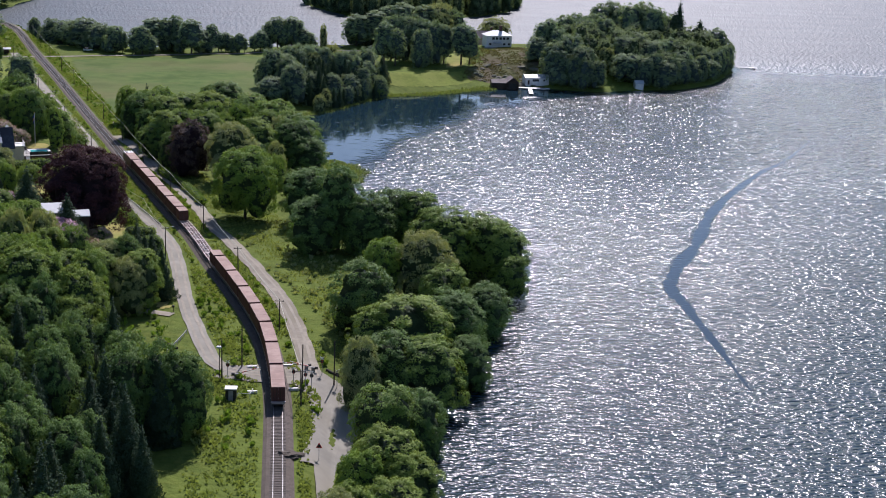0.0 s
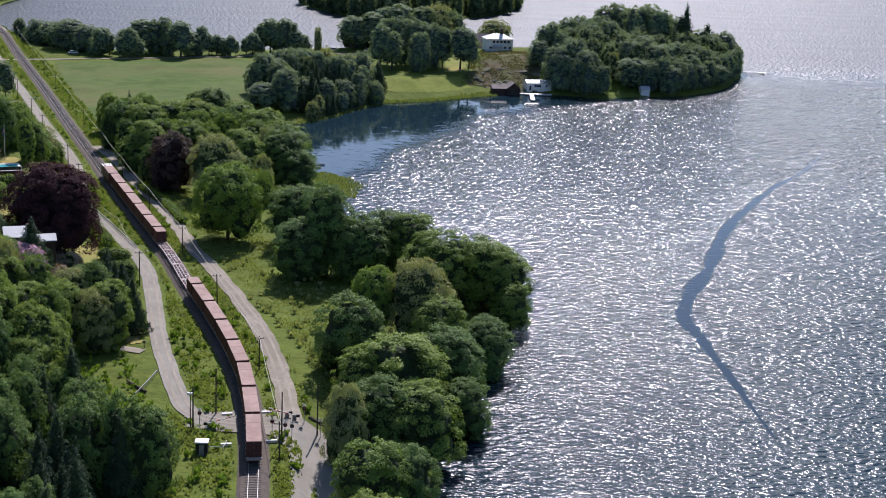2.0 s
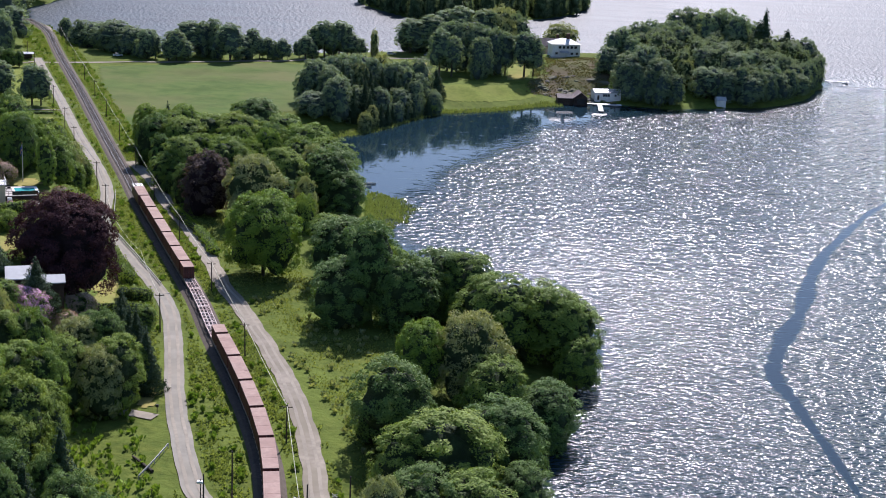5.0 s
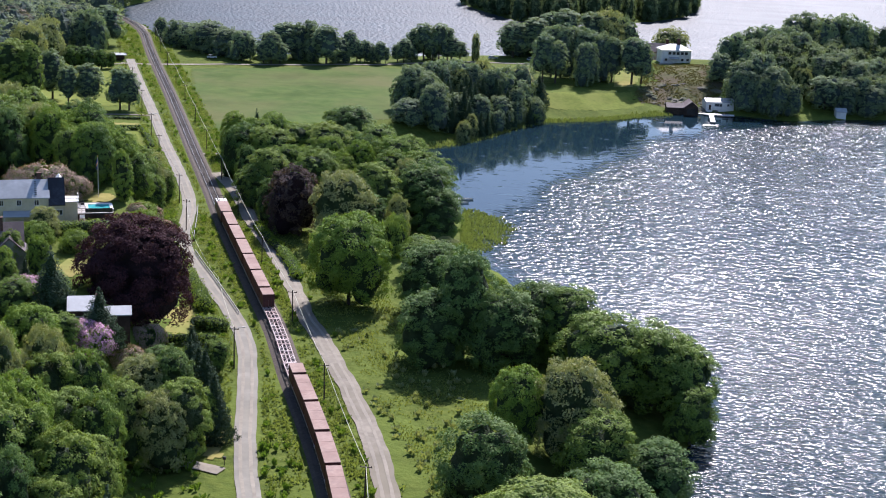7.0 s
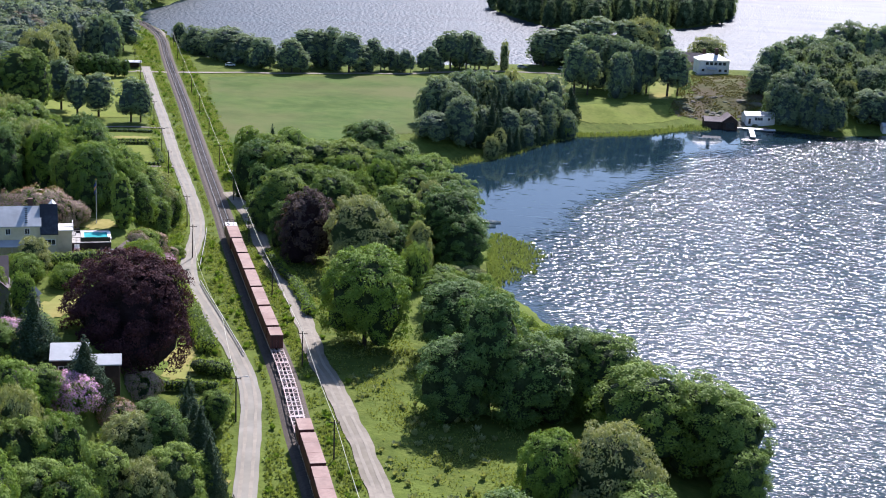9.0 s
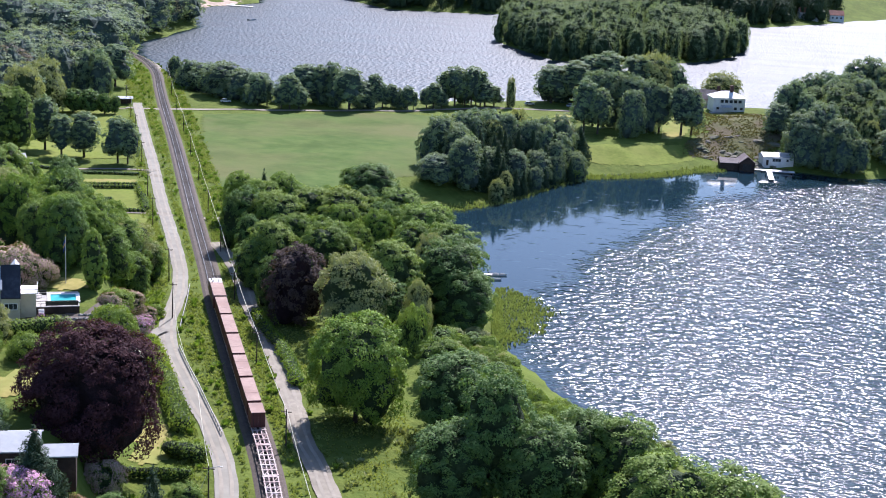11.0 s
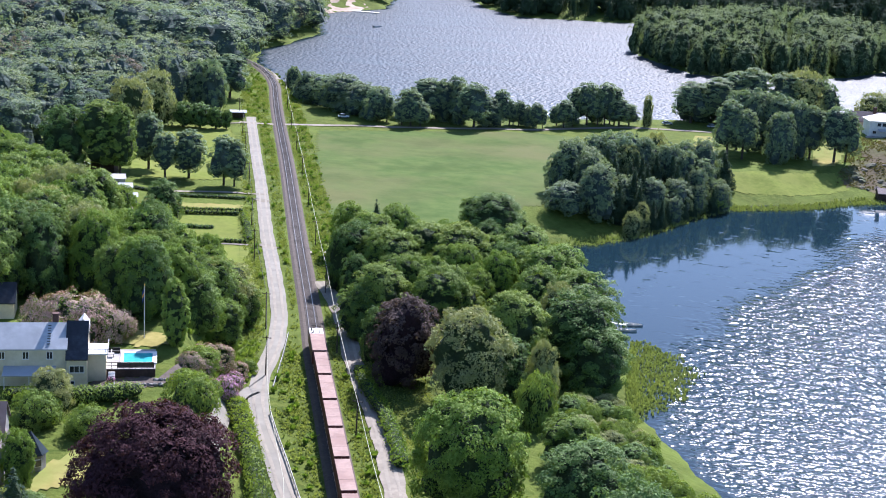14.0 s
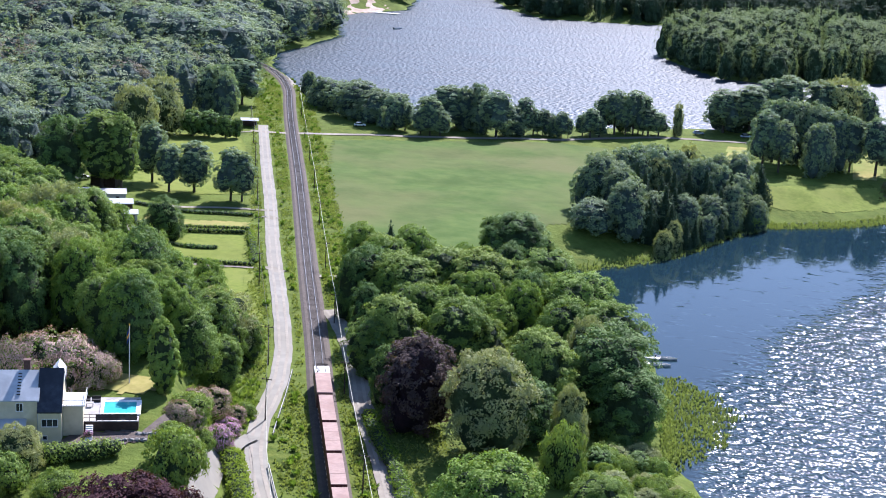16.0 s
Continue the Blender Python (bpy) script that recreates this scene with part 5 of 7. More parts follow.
# the cream villa with its dark cross wing, terrace and pool
villa = thing("villa", pose(-120.6, 388.1, 18.6, 0, 0, 24), "cream wooden villa with pale metal roof and dark slate wing", "house")
gable(villa, -15.0, -0.2, 0.9, 8.3, 6.1, 8.9, M["cream"], M["grey_roof"])
gable(villa, 0.0, 3.1, 0.0, 8.6, 4.75, 9.3, M["cream"], M["slate"], over=0.35, ends=0.15)
chimney(villa, -1.9, 5.2, 7.8, 10.4, 0.9)
part("roof_ladder", boxes(*[(-3.0, y, 6.6 + (y - 1.2) * 0.757, -2.5, y + 0.06, 6.72 + (y - 1.2) * 0.757) for y in (1.2, 1.6, 2.0, 2.4, 2.8, 3.2, 3.6, 4.0)]), M["dark_steel"], villa)
for x in (-2.6, -6.2, -9.8):
    window(villa, x, 4.9, 1.0, 1.25, 0.9)
window(villa, 1.55, 2.9, 2.3, 1.2, 0.0, panes=3)
window(villa, 0.9, 0.7, 0.7, 0.7, 0.0, panes=1)
window(villa, 1.7, 5.4, 1.0, 1.2, 3.1, "right")
part("porch_roof", prism([(-2.2, 2.5), (0.85, 3.1), (0.85, 3.25), (-2.2, 2.65)], -9.5, -1.6, "x"), M["grey_roof"], villa, "pale lean-to roof")
for x in (-9.2, -5.5, -1.9):
    part("porch_post", boxes((x - 0.06, -2.05, -0.5, x + 0.06, -1.93, 2.5)), M["white"], villa)
part("dormer", prism([(1.4, 7.3), (1.4, 8.4), (2.3, 9.6), (3.2, 8.4), (3.2, 7.3)], 5.0, 8.4), M["white"], villa, "small white gable")
part("balcony", boxes((3.15, 2.2, 4.5, 6.2, 7.6, 4.68), (3.15, 2.2, 5.35, 6.2, 2.28, 5.45), (6.12, 2.2, 5.35, 6.2, 7.6, 5.45), *[(3.3 + 0.35 * i, 2.21, 4.68, 3.35 + 0.35 * i, 2.26, 5.36) for i in range(9)],
                     *[(6.13, 2.3 + 0.4 * i, 4.68, 6.18, 2.35 + 0.4 * i, 5.36) for i in range(13)]), M["white"], villa, "white railed balcony")
part("veranda_wall", boxes((3.15, 2.6, -1.0, 5.9, 7.4, 4.5)), M["cream"], villa)
part("downpipe", rod(bmesh.new(), (-0.12, 0.78, -0.5), (-0.12, 0.78, 6.0), 0.06), M["grey_roof"], villa)
part("stair", boxes(*[(6.3, 0.2 + 0.3 * i, -1.0, 7.3, 0.5 + 0.3 * i, 0.2 + 0.2 * i) for i in range(8)]), M["white"], villa, "white outside stair")

deck = thing("pool_terrace", pose(-117.4, 394.6, 20.2, 0, 0, 24), "raised terrace of silvered boards round a pool", "terrace")
for i in range(26):
    y = -0.6 + 0.38 * i
    part("deck_board", boxes((-3.2, y, -0.12, 7.4 if 2.0 < y < 8.2 else 8.0, y + 0.36, 0.0)), M["grey_wood"], deck)
part("skirting", boxes((-3.2, -0.62, -4.2, 8.0, -0.54, -0.13), (7.92, -0.54, -4.2, 8.0, 9.3, -0.13), (-3.2, 9.22, -4.2, 7.9, 9.3, -0.13)), M["brown_wood"], deck, "dark boarded skirt")
part("pool_rim", boxes((2.4, 1.6, 0.02, 8.2, 2.1, 0.22), (2.4, 6.9, 0.02, 8.2, 7.5, 0.22), (2.4, 2.1, 0.02, 2.9, 6.9, 0.22), (7.5, 2.1, 0.02, 8.2, 6.9, 0.22)), M["white"], deck, "white pool edge")
part("pool_water", boxes((2.9, 2.1, 0.01, 7.5, 6.9, 0.12)), M["pool"], deck, "turquoise pool water")
for i in range(12):
    x = -2.6 + 0.93 * i
    part("post", boxes((x, -0.55, 0.0, x + 0.07, -0.48, 1.0)), M["brown_wood"], deck)
part("handrail", boxes((-2.7, -0.56, 0.98, 7.9, -0.47, 1.06), (-2.7, -0.54, 0.5, 7.9, -0.49, 0.56)), M["brown_wood"], deck)
part("glass_screen", boxes((2.0, -0.53, 0.12, 7.8, -0.51, 0.95)), M["glass"], deck)
for i in range(3):
    sofa = thing("garden_sofa", deck.matrix_world @ pose(-1.4 + 1.5 * i, 7.6, 0.01), "dark outdoor sofa on the terrace", "sofa", "terrace furniture")
    part("seat", boxes((-0.65, -0.4, 0.0, 0.65, 0.4, 0.38), bevel=0.04), M["dark_steel"], sofa)
    part("backrest", boxes((-0.65, 0.28, 0.38, 0.65, 0.42, 0.75), bevel=0.03), M["dark_steel"], sofa)
for x, y in ((-0.6, 3.0), (0.8, 5.4)):
    tb = thing("garden_table", deck.matrix_world @ pose(x, y, 0.01), "low pale table on the terrace", "table", "terrace furniture")
    part("tabletop", boxes((-0.55, -0.4, 0.55, 0.55, 0.4, 0.62)), M["grey_wood"], tb)
    for a in (-0.45, 0.45):
        for b in (-0.3, 0.3):
            part("leg", boxes((a - 0.03, b - 0.03, 0, a + 0.03, b + 0.03, 0.55)), M["dark_steel"], tb)
par = thing("parasol", deck.matrix_world @ pose(-1.8, 5.6, 0.01), "closed pale parasol on the terrace", "parasol")
part("pole", rod(bmesh.new(), (0, 0, 0), (0, 0, 2.6), 0.03), M["white"], par)
part("canopy", rod(bmesh.new(), (0, 0, 1.0), (0, 0, 2.7), 0.22, 0.04, 8), M["concrete"], par)
stairs = thing("terrace_stair", deck.matrix_world @ pose(-3.8, -1.6, -1.9), "white wooden stair up to the terrace", "stair")
for i in range(9):
    part("step", boxes((-0.5, 0.28 * i, 0.2 * i, 0.5, 0.28 * i + 0.3, 0.2 * i + 0.06)), M["grey_wood"], stairs)
for a in (-0.55, 0.5):
    part("stringer", prism([(0, -0.2), (2.5, 1.6), (2.5, 2.6), (0, 0.9)], a, a + 0.06, "x"), M["white"], stairs)
for i in range(4):
    for k in range(3):
        sl = thing("paving_slab", pose(-116.5 + 1.1 * i, 389.6 + 0.5 * i + 1.2 * k, ground(-116.5 + 1.1 * i, 389.6 + 0.5 * i + 1.2 * k) + 0.06, 0, 0, 24), "reddish paving slab on the villa's yard", "paving", "yard paving")
        part("slab", boxes((-0.5, -0.55, -0.2, 0.5, 0.55, 0.05), bevel=0.02), M["beige"], sl)
pot = thing("flower_urn", pose(-115.0, 392.0, ground(-115, 392) + 0.08), "round terracotta flower bowl in the yard", "planter")
part("bowl", rod(bmesh.new(), (0, 0, 0), (0, 0, 0.55), 0.35, 0.75, 12), M["brick"], pot)
under("plants", crown_mesh("plants", rng, np.array([(0, 0, 0.75)]), np.array([(0.6, 0.6, 0.35)]), 120, 0.12, M["flower_pink"], cores=[((0, 0, 0.7), (0.45, 0.45, 0.25))]), pot)

pole = thing("flagpole", pose(-119.1, 413.1, ground(-119.1, 413.1)), "tall white flagpole with a limp blue and yellow flag", "flagpole")
part("pole", rod(bmesh.new(), (0, 0, -0.3), (0, 0, 28.9 - ground(-119.1, 413.1)), 0.09, 0.05, 8), M["white"], pole)
top = 28.9 - ground(-119.1, 413.1)
part("knob", rod(bmesh.new(), (0, 0, top), (0, 0, top + 0.2), 0.1, 0.1, 8), M["yellow"], pole)
for k, (zz, mat) in enumerate(((0.35, "blue"), (1.05, "yellow"), (1.45, "blue"))):
    bm = bmesh.new()
    h = 0.68 if k != 1 else 0.4
    pts = [(-0.05, 0.0), (-0.2, 0.12), (-0.32, -0.04), (-0.5, 0.1)]
    for (xa, ya), (xb, yb) in zip(pts, pts[1:]):
        vs = [bm.verts.new(p) for p in ((xa, ya, top - zz + xa * 2.0), (xb, yb, top - zz + xb * 2.0), (xb, yb, top - zz - h + xb * 2.6), (xa, ya, top - zz - h + xa * 2.6))]
        bm.faces.new(vs)
    bmesh.ops.solidify(bm, geom=bm.faces[:], thickness=0.03)
    part("flag_stripe", bm, M[mat], pole)

# grey house with a turret
h2 = thing("turret_house", pose(-110.5, 354.0, ground(-112, 362) - 0.3, 0, 0, 24), "grey-roofed house with a round turret", "house")
gable(h2, -12.0, -1.5, 1.5, 10.0, 5.6, 9.0, M["stone"], M["tile_roof"])
part("gable_wall", prism([(-7.0, -3.0), (-7.0, 4.8), (-4.0, 7.6), (-1.0, 4.8), (-1.0, -3.0)], -1.2, 5.4), M["stone"], h2)
for s in (-1, 1):
    part("gable_roof", prism([(-4.0, 7.65), (-4.0 + s * 3.4, 4.5), (-4.0 + s * 3.4, 4.7), (-4.0, 7.88)], -1.6, 5.6), M["tile_roof"], h2)
chimney(h2, -5.5, 4.5, 6.5, 10.4, 0.9)
TZ = 23.0 - h2.matrix_world.translation.z
bm = bmesh.new()
bmesh.ops.create_cone(bm, cap_ends=True, segments=8, radius1=2.0, radius2=2.0, depth=TZ - 2.6 + 3, matrix=Matrix.Translation((1.9, 4.2, (TZ - 2.6 - 3) / 2)))
part("turret_wall", bm, M["stone"], h2)
bm = bmesh.new()
bmesh.ops.create_cone(bm, cap_ends=True, segments=8, radius1=2.4, radius2=0.05, depth=3.0, matrix=Matrix.Translation((1.9, 4.2, TZ - 2.6 + 1.5)))
part("turret_roof", bm, M["green_roof"], h2, "dark pointed turret roof")
for a in (-100, -55, -145):
    b = radians(a)
    bm = bmesh.new()
    box_into(bm, -0.55, -0.06, -0.55, 0.55, 0.06, 0.55, turn=Matrix.Translation((1.9 + 1.9 * math.cos(b), 4.2 + 1.9 * math.sin(b), TZ - 3.7)) @ Matrix.Rotation(b + radians(90), 4, "Z"))
    part("turret_window", bm, M["white"], h2)
    bm = bmesh.new()
    box_into(bm, -0.45, -0.06, -0.45, 0.45, 0.06, 0.45, turn=Matrix.Translation((1.9 + 1.95 * math.cos(b), 4.2 + 1.95 * math.sin(b), TZ - 3.7)) @ Matrix.Rotation(b + radians(90), 4, "Z"))
    part("turret_pane", bm, M["glass"], h2)
window(h2, -4.0, 3.4, 1.6, 1.3, -1.2, panes=2)
window(h2, -8.5, 3.4, 1.4, 1.3, 1.5, panes=2)

# low white-roofed house under the pines
h3 = thing("low_house", pose(-94.0, 326.7, ground(-92, 329) - 0.2, 0, 0, 20), "low house with a pale flat-pitched roof", "house")
gable(h3, 1.2, 6.5, 0.0, 7.5, 3.6, 4.9, M["brown_wood"], M["grey_roof"])
gable(h3, 6.7, 11.5, 1.0, 5.0, 2.4, 3.2, M["brown_wood"], M["grey_roof"])
chimney(h3, 6.0, 2.0, 3.6, 5.8, 0.6)
window(h3, 3.0, 2.0, 1.6, 1.1, 0.0)

# small house behind the villa
h4 = thing("small_house", pose(-150.0, 412.0, ground(-148, 415), 0, 0, 24), "small cream house with a dark roof", "house")
gable(h4, 0.0, 6.0, 0.0, 6.0, 3.0, 5.6, M["cream"], M["slate"])
window(h4, 3.0, 1.8, 1.0, 1.0, 0.0)

# sheds by the gardens
def shed(name, x, y, w, d, h, turn, wall, roof, label):
    s = thing(name, pose(x, y, ground(x, y) - 0.1, 0, 0, turn), label, "shed", "garden sheds")
    part("wall", prism([(0, -1.0), (d, -1.0), (d, h + 0.5), (0, h)], 0, w, "x"), M[wall], s)
    part("roof", prism([(-0.3, h), (d + 0.3, h + 0.55), (d + 0.3, h + 0.72), (-0.3, h + 0.17)], -0.3, w + 0.3, "x"), M[roof], s)
    part("door", boxes((w * 0.6, -0.05, 0.0, w * 0.6 + 0.9, 0.02, 2.0)), M["brown_wood"], s)
    return s


shed("shed", -210, 556, 8.5, 7.0, 3.0, 28, "stone", "grey_roof", "low grey shed with a pale flat roof")
shed("shed", -203, 566, 6.5, 4.0, 2.6, 28, "concrete", "concrete", "small concrete outbuilding with a flat roof")
shed("shed", -197, 559, 6.0, 3.5, 2.2, 28, "brown_wood", "grey_roof", "low lean-to with a pale roof")
shed("shed", -190, 552, 4.0, 2.5, 2.0, 28, "grey_wood", "grey_roof", "garden shed of weathered boards")
shed("shed", -216, 585, 7.0, 5.0, 3.2, 10, "brown_wood", "tile_roof", "brown wooden shed among the trees")
kiosk = thing("shelter", pose(-221.5, 709.5, ground(-219, 712), 0, 0, 24), "open shelter with a pale roof beside the crossing", "shelter")
for x in (0.1, 5.2):
    for y in (0.1, 3.6):
        part("post", boxes((x, y, -0.3, x + 0.15, y + 0.15, 2.5)), M["grey_wood"], kiosk)
part("back_wall", boxes((0.1, 3.5, 0, 5.3, 3.6, 2.4)), M["brown_wood"], kiosk)
part("roof", prism([(-0.5, 2.5), (1.9, 3.1), (4.3, 2.5), (4.3, 2.65), (1.9, 3.28), (-0.5, 2.65)], -0.5, 5.9, "x"), M["grey_roof"], kiosk)

# white house on the knoll, and its neighbours
h5 = thing("white_house", pose(12.0, 774.0, ground(17, 778) - 0.2, 0, 0, 14), "two-storey white house with a pale hipped roof", "house")
part("wall", boxes((0, 0, -2, 13.4, 9, 6.0)), M["white"], h5)
bm = bmesh.new()
lo = [bm.verts.new(p) for p in ((-0.6, -0.6, 6.0), (14.0, -0.6, 6.0), (14.0, 9.6, 6.0), (-0.6, 9.6, 6.0))]
hi = [bm.verts.new(p) for p in ((4.4, 4.5, 8.4), (9.0, 4.5, 8.4))]
for f in ((lo[0], lo[1], hi[1], hi[0]), (lo[1], lo[2], hi[1]), (lo[2], lo[3], hi[0], hi[1]), (lo[3], lo[0], hi[0]), (lo[3], lo[2], lo[1], lo[0])):
    bm.faces.new(f)
part("roof", bm, M["white"], h5, "pale hipped roof")
chimney(h5, 8.4, 4.2, 7.5, 10.6, 1.3)
for i in range(5):
    window(h5, 3.6 + 1.9 * i, 4.6, 1.5, 1.4, 0.0, panes=1)
for x in (2.0, 9.5, 12.0):
    window(h5, x, 1.7, 1.4, 1.2, 0.0, panes=1)
part("awning", prism([(-2.6, 2.3), (0, 2.9), (0, 3.0), (-2.6, 2.4)], 3.2, 7.6, "x"), M["grey_roof"], h5)
part("terrace", boxes((-1.5, -3.5, -2.0, 14.5, 0, 0.15)), M["stone"], h5)
h6 = thing("beige_house", pose(6.0, 797.0, ground(14, 800) + 0.2, 0, 0, 14), "beige house with a broad curved roof", "house")
gable(h6, 0, 15, 0, 8, 4.4, 7.6, M["beige"], M["tile_roof"])
chimney(h6, 9.5, 3.0, 6, 9.6, 1.2)
h7 = thing("lakeside_cabin", pose(30.6, 714.5, ground(36, 720) - 0.1, 0, 0, 14), "white lakeside cabin with a pale roof", "house")
gable(h7, 0, 11.8, 0, 6, 3.2, 4.3, M["white"], M["grey_roof"])
window(h7, 5.2, 2.0, 3.4, 1.3, 0.0, panes=3)
window(h7, 9.4, 2.0, 1.0, 1.1, 0.0, panes=1)
part("door", boxes((1.2, -0.05, 0.0, 2.1, 0.02, 2.05)), M["brown_wood"], h7)
h8 = thing("boathouse", pose(14.6, 704.5, 0.5, 0, 0, 8), "dark wooden boathouse at the water's edge", "boathouse")
gable(h8, 0, 7.0, 0.5, 6.0, 2.3, 3.6, M["brown_wood"], M["tile_roof"], base=-1.0)
part("main_wall", prism([(7.0, -1.0), (7.0, 2.8), (9.8, 4.9), (12.6, 2.8), (12.6, -1.0)], -0.6, 7.5), M["brown_wood"], h8)
for s in (-1, 1):
    part("main_roof", prism([(9.8, 4.94), (9.8 + s * 3.2, 2.5), (9.8 + s * 3.2, 2.7), (9.8, 5.16)], -1.0, 7.9), M["tile_roof"], h8)
part("boat_door", boxes((8.2, -0.66, 0.0, 11.4, -0.58, 2.3)), M["dark_steel"], h8)
h9 = thing("boat_shed", pose(84.0, 719.5, ground(85, 722) - 0.1, 0, 0, 8), "small white boat shed on the shore", "shed")
gable(h9, 0, 4.0, 0, 4.0, 2.2, 3.3, M["white"], M["grey_roof"])
for x, y, w, r, lab in ((96, 1436, 16, "red_roof", "pale house with a red roof across the lake"), (122, 1452, 12, "red_roof", "red-roofed house across the lake"), (84, 1600, 18, "red_roof", "long house with a red roof in the far woods")):
    o = thing("lake_house", pose(x, y, ground(x, y), 0, 0, 10), lab, "house", "houses across the lake")
    gable(o, 0, w, 0, 9, 5.5, 9, M["white"], M[r])
    for i in range(3):
        window(o, w * (0.2 + 0.3 * i), 3.2, 1.6, 1.6, 0.0, panes=1)
for x, y, lab in ((60, 760, "pale cottage half hidden by trees"), (95, 770, "pale cottage among the cape's trees")):
    o = thing("cottage", pose(x, y, ground(x, y), 0, 0, 14), lab, "house", "cottages on the cape")
    gable(o, 0, 8, 0, 6, 3.4, 5.2, M["white"], M["grey_roof"])
    window(o, 4, 2.0, 1.5, 1.2, 0.0)

# ---- hedges, rails, poles ----
def hedge(name, label, line, w, h, material="leaf_hedge", step=0.9, per=70, size=0.22):
    """A clipped hedge along a line on the ground."""
    p = smooth_line(line, step)
    cs = np.array([(x, y, ground(x, y) + h * 0.5) for x, y in p])
    rs = np.column_stack([np.full(len(p), max(w * 0.6, step * 0.75)), np.full(len(p), max(w * 0.6, step * 0.75)), np.full(len(p), h * 0.58)]) * rng.uniform(0.9, 1.1, (len(p), 1))
    t = thing(name, Matrix(), label, "hedge")
    under("foliage", crown_mesh("foliage", rng, cs, rs, per * len(p), size, M[material], 0.4, cores=[(c, r * 0.8) for c, r in zip(cs, rs)]), t)
    return t


hedge("hedge", "thick green hedge beside the lane", [(-104.6, 419), (-100, 411), (-94, 399), (-88, 386.5), (-83.5, 377)], 3.2, 2.6, per=150)
hedge("hedge", "clipped block of dark hedge by the road", [(-81.5, 366.5), (-76.5, 365.5)], 3.4, 2.6, per=200)
hedge("hedge", "long low dark hedge across the garden", [(-91, 354), (-84, 355.5), (-76, 357.5)], 1.8, 2.0, per=110)
hedge("hedge", "hedge of shrubs below the villa", [(-125, 379.5), (-119, 381.5), (-113, 384.5), (-108.5, 388)], 3.0, 2.4, per=150)
hedge("garden_hedge", "low clipped garden hedge", [(-164.5, 530.2), (-155, 530.8), (-146.4, 532)], 1.0, 1.1, "leaf_hedge", 1.2, 60)
hedge("garden_hedge", "low clipped garden hedge", [(-187, 553), (-173, 557), (-159.5, 561)], 1.0, 1.1, "leaf_hedge", 1.2, 60)
hedge("garden_hedge", "low clipped garden hedge", [(-186, 557), (-173, 561), (-160.5, 565)], 0.9, 1.0, "leaf_hedge", 1.2, 60)
hedge("garden_hedge", "patchy hedge along the road", [(-158, 560), (-152, 547), (-146.5, 534.5)], 1.2, 1.3, "leaf_hedge", 1.6, 60)
hedge("garden_hedge", "row of low shrubs", [(-172, 541), (-165, 541.5), (-160, 543)], 1.6, 1.0, "leaf_alder", 1.3, 60)
hedge("flower_bed", "bed of dark shrubs and pale flowers", [(-196, 574), (-182, 577), (-166, 581)], 1.6, 0.9, "leaf_alder", 1.6, 50)
hedge("scrub_hedge", "overgrown hedge along the gravel track", [(-90, 446), (-85, 436), (-79, 425), (-74, 414), (-70.5, 405)], 2.6, 1.9, "leaf_bright", 1.1, 110)


def guard_rail(line, label):
    p = smooth_line(line, 2.2)
    t = thing("guard_rail", Matrix(), label, "guard rail")
    for x, y in p:
        z = ground(x, y)
        part("post", boxes((x - 0.06, y - 0.06, z - 0.2, x + 0.06, y + 0.06, z + 0.8)), M["concrete"], t)
    bm, rings = bmesh.new(), []
    _, across_ = sides_of(p)
    for (x, y), (u, w) in zip(p, across_):
        z = ground(x, y) + 0.72
        rings.append([bm.verts.new((x + u * q, y + w * q, z + h)) for q, h in ((-0.05, -0.15), (0.05, -0.15), (0.09, 0.0), (0.05, 0.15), (-0.05, 0.15))])
    for lo, hi in zip(rings, rings[1:]):
        for i in range(5):
            bm.faces.new((lo[i], lo[(i + 1) % 5], hi[(i + 1) % 5], hi[i]))
    part("rail", bm, M["concrete"], t)
    return t


guard_rail([(-110.8, 464), (-107.2, 451), (-103.6, 437), (-101.8, 430)], "pale steel guard rail along the road's outer edge")
guard_rail([(-98.2, 419.5), (-92.4, 408), (-83.6, 391), (-76.0, 376)], "pale steel guard rail along the lane")
guard_rail([(-52.6, 286), (-53.2, 279), (-54.2, 271)], "pale steel guard rail by the bend")


def wood_pole(x, y, h, label, arms=1, lean=0.0, z=None, lamp=False):
    t = thing("utility_pole", pose(x, y, ground(x, y) if z is None else z, 0, lean, 0), label, "pole", "wooden poles")
    part("pole", rod(bmesh.new(), (0, 0, -0.6), (0, 0, h), 0.15, 0.10, 8), M["pole_wood"], t)
    for i in range(arms):
        a = part("cross_arm", boxes((-0.9, -0.06, h - 0.5 - 0.7 * i, 0.9, 0.06, h - 0.38 - 0.7 * i)), M["pole_wood"], t)
        for dx in (-0.8, 0.0, 0.8):
            part("insulator", rod(bmesh.new(), (dx, 0, h - 0.38 - 0.7 * i), (dx, 0, h - 0.2 - 0.7 * i), 0.06, 0.04, 6), M["dark_steel"], a)
    if lamp:
        part("lamp_arm", rod(bmesh.new(), (0, 0, h - 0.4), (1.6, 0, h + 0.1), 0.05, 0.04, 6), M["concrete"], t)
        part("lamp_head", boxes((1.5, -0.14, h, 2.1, 0.14, h + 0.14), bevel=0.03), M["concrete"], t)
    return t


def cable(points, sag, radius, label, material="cable", name="overhead_cable"):
    bm = bmesh.new()
    for a, b in zip(points, points[1:]):
        a, b = Vector(a), Vector(b)
        last = a
        for i in range(1, 9):
            u = i / 8
            q = a.lerp(b, u) - Vector((0, 0, sag * 4 * u * (1 - u)))
            rod(bm, last, q, radius, radius, 5)
            last = q
    t = thing(name, Matrix(), label, "cable")
    part("strand", bm, M[material], t)
    return t


